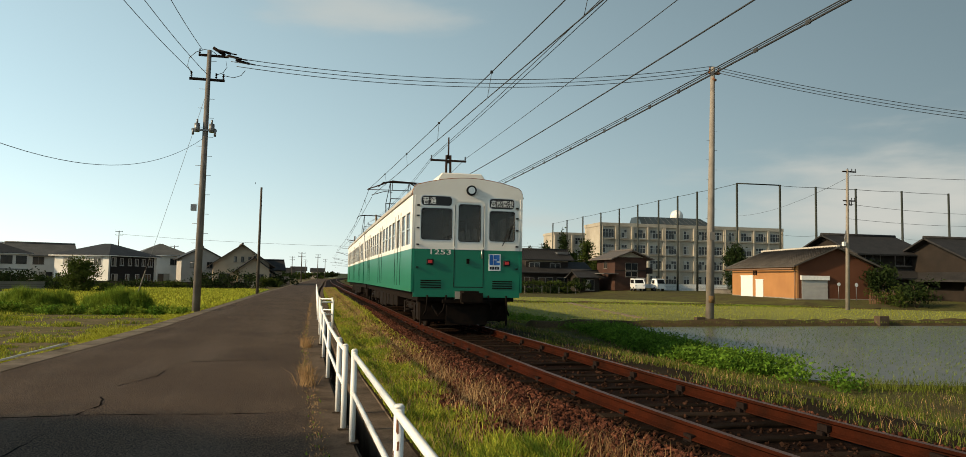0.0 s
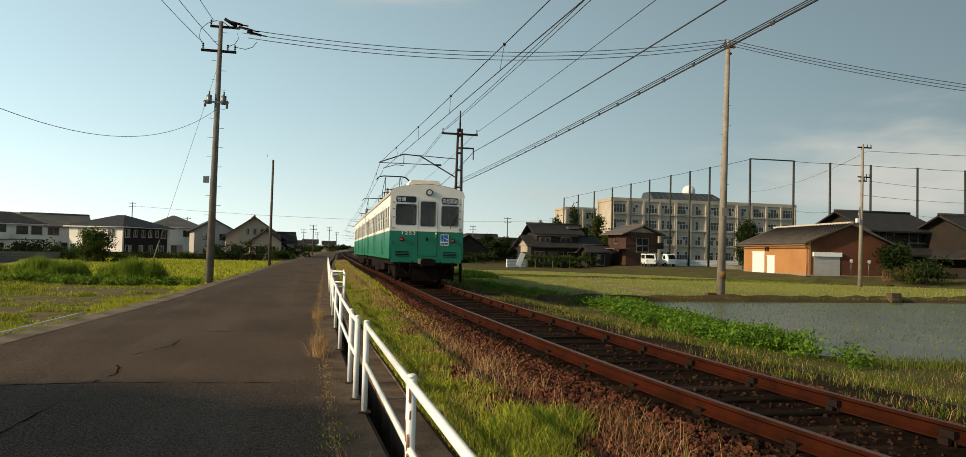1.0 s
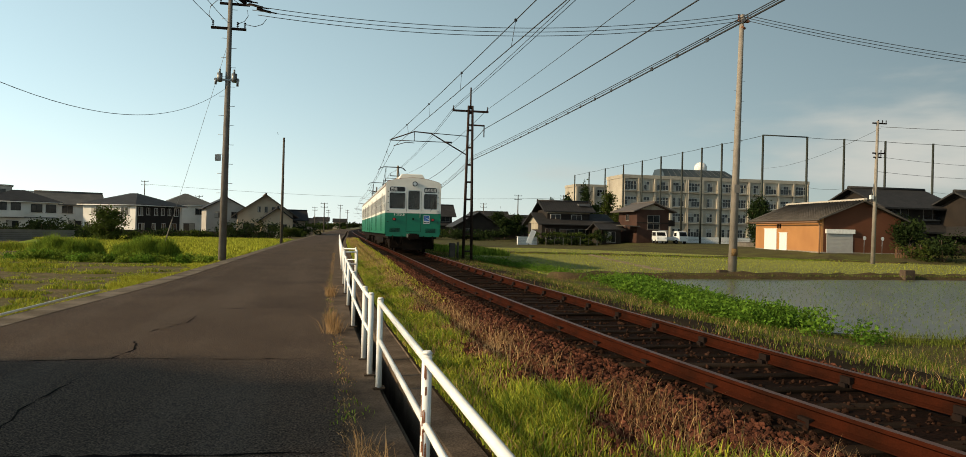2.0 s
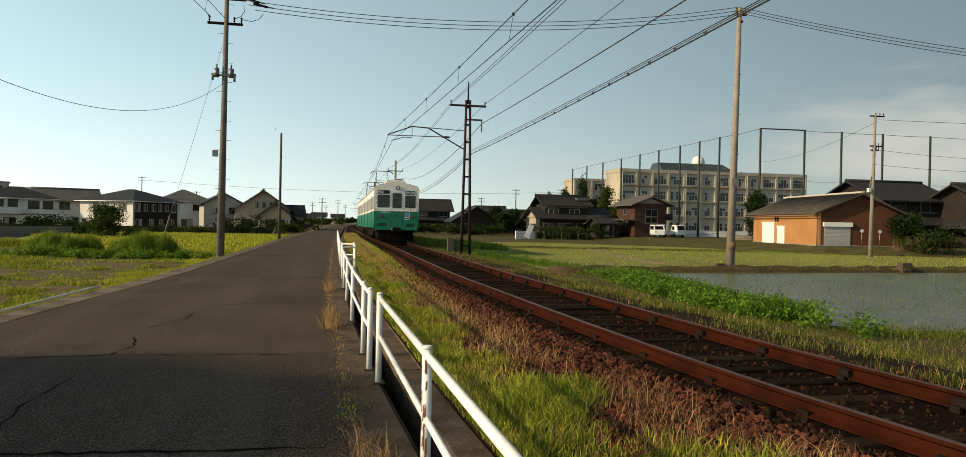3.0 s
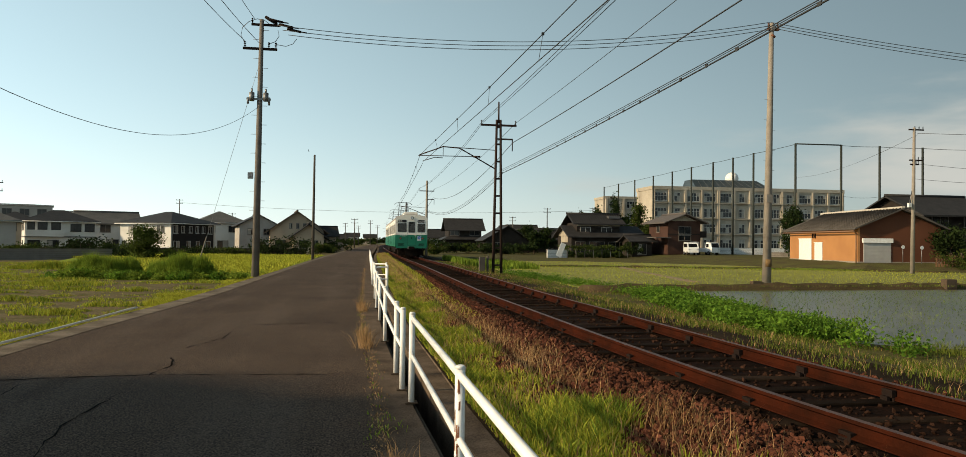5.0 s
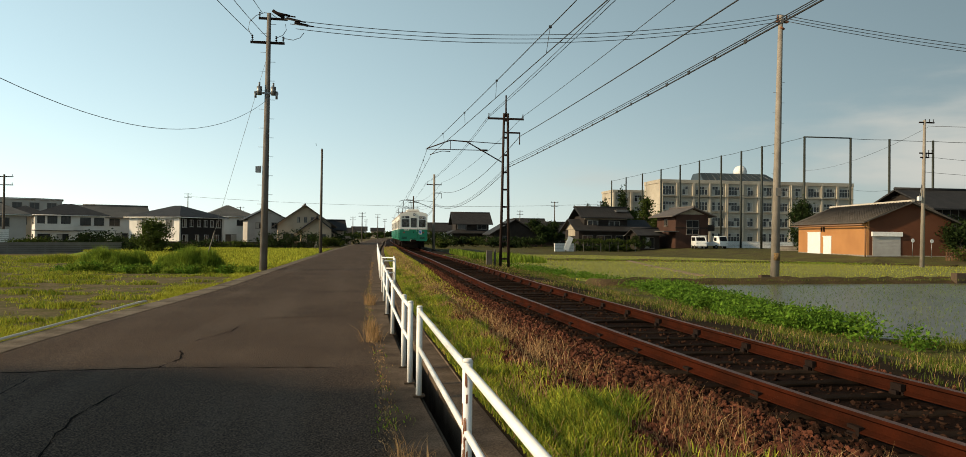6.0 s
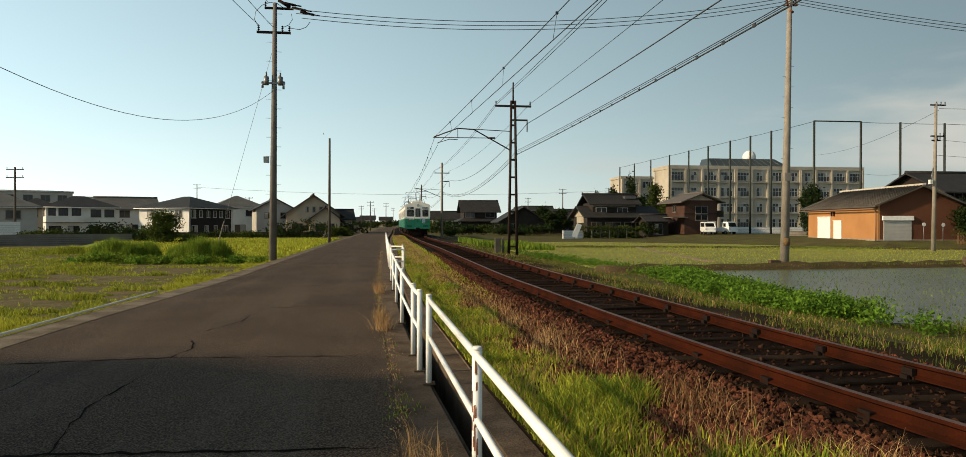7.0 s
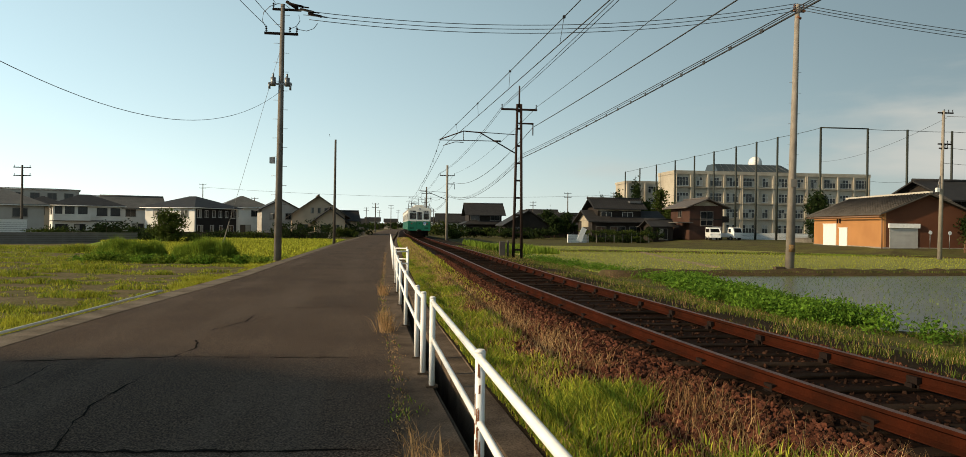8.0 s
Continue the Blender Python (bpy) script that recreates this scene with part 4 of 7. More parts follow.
def bogie(car, cy):
    bm = bmesh.new()
    for s in (-1, 1):
        box(bm, s * 0.98 - 0.06, cy - 1.5, 0.42, s * 0.98 + 0.06, cy + 1.5, 0.60)
        for q in (-1.05, 1.05):
            box(bm, s * 0.98 - 0.10, cy + q - 0.16, 0.26, s * 0.98 + 0.10, cy + q + 0.16, 0.58)
            for k in range(4):
                rod(bm, (s * 1.0, cy + q * 0.55, 0.34 + k * 0.09), (s * 1.0, cy + q * 0.55, 0.39 + k * 0.09), 0.1, n=10)
        rod(bm, (s * 1.05, cy - 1.4, 0.66), (s * 1.05, cy - 1.65, 0.15), 0.03, n=6)
    box(bm, -0.98, cy - 0.2, 0.40, 0.98, cy + 0.2, 0.66)
    b = part("bogie", bm, UNDER, car, "sooty bogie frame with springs")
    for q in (-1.05, 1.05):
        bm = bmesh.new()
        for s in (-1, 1):
            rod(bm, (s * 0.68, cy + q, 0.43), (s * 0.80, cy + q, 0.43), 0.43, n=22)
        rod(bm, (-0.95, cy + q, 0.43), (0.95, cy + q, 0.43), 0.08, n=8)
        part("wheelset", bm, UNDER, b)


def strokes(lines, ox, oz, sx, sz, w, y, material, name, parent):
    """Brush strokes in a unit square, laid onto a vertical face at y."""
    bm = bmesh.new()
    for x0, z0, x1, z1 in lines:
        a, b = Vector((ox + x0 * sx, y, oz + z0 * sz)), Vector((ox + x1 * sx, y, oz + z1 * sz))
        d = (b - a).normalized()
        q = Vector((-d.z, 0, d.x)) * w
        e = d * w * 0.5
        vs = [a - e + q, b + e + q, b + e - q, a - e - q]
        lo = [bm.verts.new(v) for v in vs]
        hi = [bm.verts.new(v + Vector((0, -0.003, 0))) for v in vs]
        bm.faces.new(hi)
        for i in range(4):
            bm.faces.new((lo[i], lo[(i + 1) % 4], hi[(i + 1) % 4], hi[i]))
    return part(name, bm, material, parent)


def text_part(body, x, z, size, y, material, name, parent, font_width=1.0):
    cu = bpy.data.curves.new(name, "FONT")
    cu.body, cu.size, cu.extrude = body, size, 0.002
    cu.align_x, cu.align_y = "CENTER", "CENTER"
    tmp = new("lettering", cu)
    me = bpy.data.meshes.new_from_object(tmp.evaluated_get(bpy.context.evaluated_depsgraph_get()))
    bpy.data.objects.remove(tmp)
    me.transform(Matrix.Translation((x, y, z)) @ Matrix.Rotation(radians(90), 4, "X") @ Matrix.Diagonal((font_width, 1, 1, 1)))
    me.materials.clear()
    me.materials.append(material)
    ob = new(name, me)
    ob.parent = parent
    return ob


def cab_front(car):
    """The flat face with its three windows; its outside lies at y = 0."""
    arc = roof_arc()
    wl_, wd, wr = rounded(-1.15, 2.20, -0.42, 2.94, 0.07), rounded(-0.23, 2.17, 0.30, 3.06, 0.07), rounded(0.55, 2.20, 1.17, 2.92, 0.07)
    # face: cream above the belt, with holes
    bm = bmesh.new()
    holes = [(-1.15, -0.42, 2.20, 2.94), (-0.23, 0.30, 2.17, 3.06), (0.55, 1.17, 2.20, 2.92)]
    grid_wall(bm, sorted({-W2 + 0.06, W2 - 0.06, *[v for h in holes for v in h[:2]]}), sorted({BELT, SIDE_TOP - 0.16, *[v for h in holes for v in h[2:]]}), holes, lambda u, z: (u, 0, z), (0, 0.06, 0))
    part("front_upper", bm, CREAM, car)
    bm = bmesh.new()
    extrude(bm, [p for p in arc], 0.0, 0.03)
    part("front_crown", bm, CREAM, car)
    bm = bmesh.new()
    tube(bm, [(a, 0.03, b + 0.004) for a, b in arc], 0.017, 6)
    part("roof_rim", bm, RUST, car, "brown rim where the roof meets the face")
    for s in (-1, 1):
        bm = bmesh.new()
        rod(bm, (s * (W2 - 0.055), 0.055, BELT), (s * (W2 - 0.055), 0.055, SIDE_TOP - 0.17), 0.058, n=12)
        part("front_corner", bm, CREAM, car)
        bm = bmesh.new()
        rod(bm, (s * (W2 - 0.055), 0.055, FLOOR), (s * (W2 - 0.055), 0.055, BELT), 0.058, n=12)
        part("front_corner", bm, GREEN, car)
    part("front_lower", one(box, -W2 + 0.055, 0, FLOOR - 0.12, W2 - 0.055, 0.06, BELT), GREEN, car)
    for nm, o in (("front_window", wl_), ("front_window", wr), ("end_door_window", wd)):
        ring(o, 0.018, -0.012, 0.03, GASKET, nm, car, "black rubber window surround")
        ring([(q[0] * 1.0, q[1]) for q in o], 0.045, -0.006, 0.02, SILVER, "window_frame", car, "thin bright window frame")
        panel(o, 0.028, 0.036, TRAIN_GLASS, "pane", car)
    # end door
    ring(rounded(-0.34, BELT + 0.02, 0.40, 3.13, 0.08), 0.02, -0.010, 0.0, CREAM, "end_door", car, "raised frame of the end door")
    bm = bmesh.new()
    for x in (-0.335, 0.395):
        box(bm, x - 0.008, -0.004, FLOOR + 0.12, x + 0.008, 0.001, 3.05)
    box(bm, -0.335, -0.004, FLOOR + 0.12, 0.395, 0.001, FLOOR + 0.135)
    part("door_seam", bm, GASKET, car)
    part("handle", one(rod, (0.34, -0.05, BELT + 0.02), (0.34, -0.05, BELT - 0.22), 0.014, n=8), SILVER, car)
    part("handle", one(box, -0.03, -0.035, 1.62, 0.04, 0.0, 1.74), UNDER, car)
    # signs
    for o, nm in ((rounded(-1.17, 3.02, -0.42, 3.25, 0.08), "type_sign"), (rounded(0.53, 2.99, 1.16, 3.24, 0.08), "destination_sign")):
        ring(o, 0.022, -0.016, 0.0, SILVER, nm + "_frame", car)
        panel(o, -0.010, 0.002, SIGN_BLACK, nm, car, "black roller sign with white characters")
    fu = [(0.05, .92, .95, .92), (.3, 1, .38, .92), (.7, 1, .62, .92), (0, .62, 1, .62), (.38, .92, .38, .62), (.62, .92, .62, .62), (.12, .84, .2, .68), (.88, .84, .8, .68), (.2, .48, .8, .48), (.2, .48, .2, 0), (.8, .48, .8, 0), (.2, .24, .8, .24), (.2, 0, .8, 0)]
    tsu = [(.1, .95, .22, .82), (.02, .62, .2, .62), (.2, .62, .2, .2), (.2, .2, .02, .05), (.1, .14, 1, .02), (.38, .95, .9, .95), (.9, .95, .7, .8), (.5, .88, .66, .78), (.38, .72, .92, .72), (.38, .72, .38, .16), (.92, .72, .92, .16), (.65, .72, .65, .16), (.38, .54, .92, .54), (.38, .36, .92, .36)]
    taka = [(.5, 1, .5, .9), (0, .88, 1, .88), (.28, .78, .72, .78), (.28, .62, .72, .62), (.28, .78, .28, .62), (.72, .78, .72, .62), (.08, .5, .92, .5), (.08, .5, .08, 0), (.92, .5, .92, 0), (.3, .34, .7, .34), (.3, .12, .7, .12), (.3, .34, .3, .12), (.7, .34, .7, .12)]
    matsu = [(0, .72, .45, .72), (.22, 1, .22, 0), (.22, .65, .02, .3), (.22, .65, .45, .4), (.62, .95, .48, .55), (.76, .95, 1, .55), (.7, .55, .52, .1), (.52, .1, .95, .1), (.82, .3, .98, .04)]
    chiku = [(.12, 1, .05, .86), (.1, .93, .45, .93), (.62, 1, .55, .86), (.6, .93, .95, .93), (.05, .76, .42, .76), (.24, .76, .24, .5), (.03, .5, .45, .54), (.55, .78, .88, .78), (.55, .78, .52, .5), (.88, .78, .95, .48), (0, .36, 1, .36), (.5, .46, .5, 0), (.5, .34, .08, .02), (.5, .34, .92, .02)]
    kou = [(.05, .95, .18, .85), (0, .68, .14, .6), (.03, .05, .2, .4), (.3, .86, 1, .86), (.48, 1, .48, .62), (.8, 1, .8, .62), (.26, .62, 1, .62), (.45, .6, .28, .38), (.82, .6, 1, .4), (.42, .44, .82, .44), (.82, .44, .82, .26), (.42, .26, .82, .26), (.42, .44, .42, .04), (.42, .04, .95, .04), (.95, .04, .95, .14)]
    for k, g in enumerate((fu, tsu)):
        strokes(g, -1.13 + k * 0.17, 3.055, 0.15, 0.16, 0.006, -0.0105, SIGN_WHITE, "character", car)
    for k, g in enumerate((taka, matsu, chiku, kou)):
        strokes(g, 0.565 + k * 0.145, 3.03, 0.13, 0.17, 0.006, -0.0105, SIGN_WHITE, "character", car)
    # fleet number
    text_part("1253", -0.69, BELT - 0.075, 0.17, -0.004, CREAM, "fleet_number", car, 1.7)
    # operator's plate: plain shapes
    pl = part("plate", one(box, 0.53, -0.014, 1.46, 0.83, 0.0, 1.87), SIGN_WHITE, car, "white square plate with plain blue shapes")
    bm = bmesh.new()
    box(bm, 0.55, -0.018, 1.60, 0.635, -0.014, 1.85)
    for q in ((0.65, 1.74, 0.73, 1.85), (0.65, 1.60, 0.73, 1.72), (0.73, 1.70, 0.80, 1.85), (0.73, 1.60, 0.81, 1.66)):
        box(bm, q[0], -0.018, q[1], q[2], -0.014, q[3])
    part("emblem", bm, SIGN_BLUE, pl)
    bm = bmesh.new()
    for k in range(4):
        box(bm, 0.555 + k * 0.063, -0.018, 1.49, 0.605 + k * 0.063, -0.014, 1.56)
    part("bar", bm, SIGN_BLACK, pl)
    # lamps
    bm = one(rod, (0.06, -0.06, 3.42), (0.06, 0.02, 3.42), 0.125, n=20)
    hl = part("headlamp", bm, GASKET, car, "round headlamp in a dark rim")
    part("lens", one(rod, (0.06, -0.075, 3.42), (0.06, -0.058, 3.42), 0.085, n=20), SILVER, hl)
    for x in (-0.93, 0.98):
        bm = one(box, x - 0.085, -0.05, 1.58, x + 0.085, 0.0, 1.72)
        bevel(bm, 0.015)
        tl = part("tail_lamp", bm, GASKET, car, "small red tail lamp in a dark housing")
        part("lens", one(box, x - 0.05, -0.06, 1.615, x + 0.05, -0.05, 1.69), RED_LAMP, tl)
    # grilles, steps and wiper
    for x in (-1.15, 0.63):
        bm = bmesh.new()
        for k in range(4):
            box(bm, x, -0.012, 1.02 + k * 0.055, x + 0.5, 0.0, 1.045 + k * 0.055)
        part("grille", bm, UNDER, car)
    for x in (-1.24, 1.24):
        bm = bmesh.new()
        for z in (1.5, 2.05, 2.45, 2.75, 3.0):
            box(bm, x - 0.03, -0.045, z, x + 0.03, 0, z + 0.03)
        part("grab_step", bm, GASKET, car)
    bm = bmesh.new()
    rod(bm, (0.86, -0.05, 2.08), (1.10, -0.05, 2.55), 0.012, n=6)
    rod(bm, (1.02, -0.05, 2.25), (1.14, -0.05, 2.62), 0.009, n=6)
    part("wiper", bm, GASKET, car)
    # coupler, hoses and skirt
    bm = bmesh.new()
    box(bm, -0.18, -0.55, 0.66, 0.18, 0.4, 0.96)
    box(bm, -0.26, -0.62, 0.70, 0.26, -0.45, 0.92)
    part("coupler", bm, UNDER, car, "dark coupler head")
    bm = bmesh.new()
    box(bm, -0.62, -0.12, 0.66, 0.62, 0.0, 0.74)
    box(bm, -0.5, 0.0, 0.14, 0.5, 0.08, 0.62)
    for s in (-1, 1):
        tube(bm, [(s * 0.52, -0.05, 0.85), (s * 0.6, -0.12, 0.5), (s * 0.72, -0.06, 0.34), (s * 0.86, 0.02, 0.6)], 0.022, 6)
        tube(bm, [(s * 0.98, -0.02, 0.85), (s * 1.0, -0.04, 0.5), (s * 1.06, 0, 0.36)], 0.02, 6)
        box(bm, s * 1.08 - 0.02, 0.3, 0.1, s * 1.08 + 0.02, 0.36, 0.86)
    part("brake_hose", bm, UNDER, car)
    bm = one(box, -1.12, 0.45, 0.20, 1.12, 0.95, 0.74)
    bevel(bm, 0.04)
    part("undergear", bm, UNDER, car, "sooty gear slung below the cab")
    bm = bmesh.new()
    box(bm, -0.30, -0.03, 0.76, -0.18, -0.01, 0.94)
    box(bm, -0.06, -0.6, 0.78, 0.10, -0.56, 0.90)
    part("jumper_box", bm, mat("pale dusty metal", (0.32, 0.29, 0.24), 0.7, 0.1), car)
    # raised ventilator above the face
    bm = bmesh.new()
    o = [(-0.66, CROWN - 0.10), (0.66, CROWN - 0.10), (0.63, CROWN + 0.09), (0.52, CROWN + 0.25), (-0.52, CROWN + 0.25), (-0.63, CROWN + 0.09)]
    extrude(bm, o, 0.9, 2.5)
    bevel(bm, 0.02)
    part("roof_unit", bm, CREAM, car, "cream roof unit above the cab")


def pantograph(car, y):
    z0, z1 = CROWN + 0.16, 5.55
    bm = bmesh.new()
    for s in (-1, 1):
        box(bm, s * 0.62 - 0.03, y - 0.9, z0 - 0.03, s * 0.62 + 0.03, y + 0.9, z0 + 0.03)
    for q in (-0.75, 0.75):
        box(bm, -0.62, y + q - 0.03, z0 - 0.025, 0.62, y + q + 0.03, z0 + 0.025)
    pan = part("pantograph", bm, BLACK_IRON, car, "dark steel pantograph on the roof")
    for q in (-1, 1):
        for s in (-1, 1):
            part("insulator", one(rod, (s * 0.62, y + q * 0.75, z0), (s * 0.62, y + q * 0.75, z0 - 0.2), 0.05, n=8), GASKET, pan)
            part("lower_arm", one(rod, (s * 0.55, y + q * 0.3, z0 + 0.02), (s * 0.5, y + q * 1.15, z0 + 0.80), 0.022, n=6), BLACK_IRON, pan)
            part("upper_arm", one(rod, (s * 0.5, y + q * 1.15, z0 + 0.80), (s * 0.42, y + q * 0.12, z1 - 0.06), 0.016, n=6), BLACK_IRON, pan)
        part("cross_rod", one(rod, (-0.5, y + q * 1.15, z0 + 0.80), (0.5, y + q * 1.15, z0 + 0.80), 0.02, n=6), BLACK_IRON, pan)
        bm = bmesh.new()
        tube(bm, [(-0.95, y + q * 0.14, z1 - 0.22), (-0.75, y + q * 0.14, z1 - 0.04), (-0.5, y + q * 0.14, z1), (0.5, y + q * 0.14, z1), (0.75, y + q * 0.14, z1 - 0.04), (0.95, y + q * 0.14, z1 - 0.22)], 0.022, 6)
        part("contact_shoe", bm, BLACK_IRON, pan)


def build_train():
    cars = []
    for k in range(2):
        car = thing("train_car", "cream and green electric railcar with three doors a side", "train", group="cars of the train")
        car_body(car, 17.6, (3.1, 8.8, 14.5), k == 0)
        if k == 0:
            cab_front(car)
        else:
            part("front_end", one(box, -W2 + 0.06, 0, FLOOR, W2 - 0.06, 0.06, SIDE_TOP - 0.16), CREAM, car)
            part("gangway", one(box, -0.6, -0.55, FLOOR + 0.1, 0.6, 0, 3.1), GASKET, car)
        pantograph(car, 15.6)
        cars.append(car)
    return cars


train_cars = build_train()


def train_place(y):
    """The pose of a car whose near end stands at y on the track."""
    y2 = y + 17.6
    a = math.atan2(float(track_x(y2 - 2.6)) - float(track_x(y + 2.6)), 12.4)
    tilt = math.atan2(float(rail_z(y2 - 2.6)) - float(rail_z(y + 2.6)), 12.4)
    x0 = float(track_x(y + 2.6)) - 2.6 * math.tan(a)
    z0 = float(rail_z(y + 2.6)) - 2.6 * math.tan(tilt)
    return pose(x0, y, z0, math.degrees(tilt), 0, -math.degrees(a))


TRAIN_RUN = [(0.0, 17.5), (0.5, 22.3), (1.0, 27.0), (1.5, 31.7), (2.0, 36.2), (2.5, 40.8), (3.0, 45.3), (3.5, 49.8), (4.0, 54.3), (4.5, 58.8), (5.0, 63.3), (5.5, 67.8), (6.0, 72.3), (6.5, 76.8), (7.0, 81.3), (7.5, 85.7), (8.0, 90.1)]


def motions():
    for k, car in enumerate(train_cars):
        walk(car, [(t, train_place(y + 18.2 * k)) for t, y in TRAIN_RUN])


# ---- buildings ----
TILE = mat("dark roof tiles", (0.036, 0.034, 0.033), 0.6, 0, (0.020, 0.019, 0.019), 1.2, 0.8, 0.6, 9, spec=0.1, fine=0.25)
TILE_GREY = mat("grey roof sheets", (0.11, 0.105, 0.095), 0.6, 0, (0.07, 0.068, 0.063), 0.8, 0.9, 0.4, 8, fine=0.2)
WHITE_WALL = mat("white render", (0.62, 0.60, 0.56), 0.85, 0, (0.50, 0.48, 0.44), 0.6, 0.7)
GREY_WALL = mat("grey render", (0.36, 0.34, 0.31), 0.85, 0, (0.28, 0.26, 0.24), 0.6, 0.7)
BEIGE_WALL = mat("beige render", (0.42, 0.33, 0.24), 0.85, 0, (0.33, 0.26, 0.19), 0.6, 0.7)
DARK_WALL = mat("charcoal cladding", (0.024, 0.022, 0.021), 0.8, 0, (0.015, 0.014, 0.014), 0.6, 0.7)
BROWN_WALL = mat("brown timber boards", (0.055, 0.025, 0.016), 0.8, 0, (0.033, 0.016, 0.011), 0.9, 0.8)
BLACK_WOOD = mat("dark weathered timber", (0.022, 0.016, 0.012), 0.85, 0, (0.012, 0.009, 0.007), 0.9, 0.8)
ORANGE_WALL = mat("orange rendered wall", (0.36, 0.170, 0.062), 0.9, 0, (0.29, 0.135, 0.050), 0.5, 0.8, 0.15, 20)
SCHOOL_WALL = mat("cream concrete", (0.40, 0.355, 0.285), 0.88, 0, (0.27, 0.235, 0.185), 0.25, 0.9, 0.2, 30, fine=0.15)
TRIM_WHITE = mat("white trim", (0.70, 0.69, 0.66), 0.5)
WINDOW_GLASS = mat("window glass", (0.010, 0.011, 0.012), 0.12, 0, (0.03, 0.03, 0.03), 1.2, 0.7, spec=0.35)
SHUTTER = mat("grey roller shutter", (0.40, 0.38, 0.35), 0.6, 0.2, (0.33, 0.31, 0.29), 1.5, 0.6)
BLOCK = mat("grey block wall", (0.20, 0.18, 0.16), 0.9, 0, (0.13, 0.12, 0.105), 1.0, 0.8, 0.3, 20)
GROUND_Z = -0.45


def spot(az, dist):
    """A place from the bearing and the distance seen from the lane's edge."""
    return dist * math.sin(radians(az)), dist * math.cos(radians(az))


def hip_roof(bm, w, d, z, h, over, along="x", thick=0.14):
    W, D = w / 2 + over, d / 2 + over
    k = min(W, D) * 0.95
    if along == "x":
        top = [(-W + k, 0, z + h), (W - k, 0, z + h)]
    else:
        top = [(0, -D + k, z + h), (0, D - k, z + h)]
    base = [(-W, -D, z), (W, -D, z), (W, D, z), (-W, D, z)]
    lo = [bm.verts.new((x, y, q - thick)) for x, y, q in base]
    up = [bm.verts.new(p) for p in base]
    t = [bm.verts.new(p) for p in top]
    bm.faces.new(lo[::-1])
    for i in range(4):
        bm.faces.new((lo[i], lo[(i + 1) % 4], up[(i + 1) % 4], up[i]))
    if along == "x":
        bm.faces.new((up[0], up[1], t[1], t[0]))
        bm.faces.new((up[1], up[2], t[1]))
        bm.faces.new((up[2], up[3], t[0], t[1]))
        bm.faces.new((up[3], up[0], t[0]))
    else:
        bm.faces.new((up[0], up[1], t[0]))
        bm.faces.new((up[1], up[2], t[1], t[0]))
        bm.faces.new((up[2], up[3], t[1]))
        bm.faces.new((up[3], up[0], t[0], t[1]))


def gable_roof(bm, w, d, z, h, over, along="x", thick=0.16):
    """Two slabs that meet at a ridge."""
    W, D = w / 2 + over, d / 2 + over
    for s in (-1, 1):
        if along == "x":
            e, r = (D * s, z - h * over / (d / 2)), (0, z + h)
            ring4 = [(e[0], e[1]), (r[0], r[1]), (r[0], r[1] + thick), (e[0], e[1] + thick)]
            a = [bm.verts.new((-W, y, q)) for y, q in ring4]
            b = [bm.verts.new((W, y, q)) for y, q in ring4]
        else:
            e, r = (W * s, z - h * over / (w / 2)), (0, z + h)
            ring4 = [(e[0], e[1]), (r[0], r[1]), (r[0], r[1] + thick), (e[0], e[1] + thick)]
            a = [bm.verts.new((x, -D, q)) for x, q in ring4]
            b = [bm.verts.new((x, D, q)) for x, q in ring4]
        for i in range(4):
            bm.faces.new((a[i], a[(i + 1) % 4], b[(i + 1) % 4], b[i]))
        bm.faces.new(a[::-1])
        bm.faces.new(b)


CURTAINED = mat("window with a drawn curtain", (0.30, 0.28, 0.24), 0.3, 0, (0.20, 0.19, 0.17), 1.2, 0.7, spec=0.35)
PANE_RND = random.Random(77)
BRONZE = mat("weathered window frame", (0.17, 0.15, 0.13), 0.6, 0.2, (0.11, 0.10, 0.09), 3.0, 0.7)


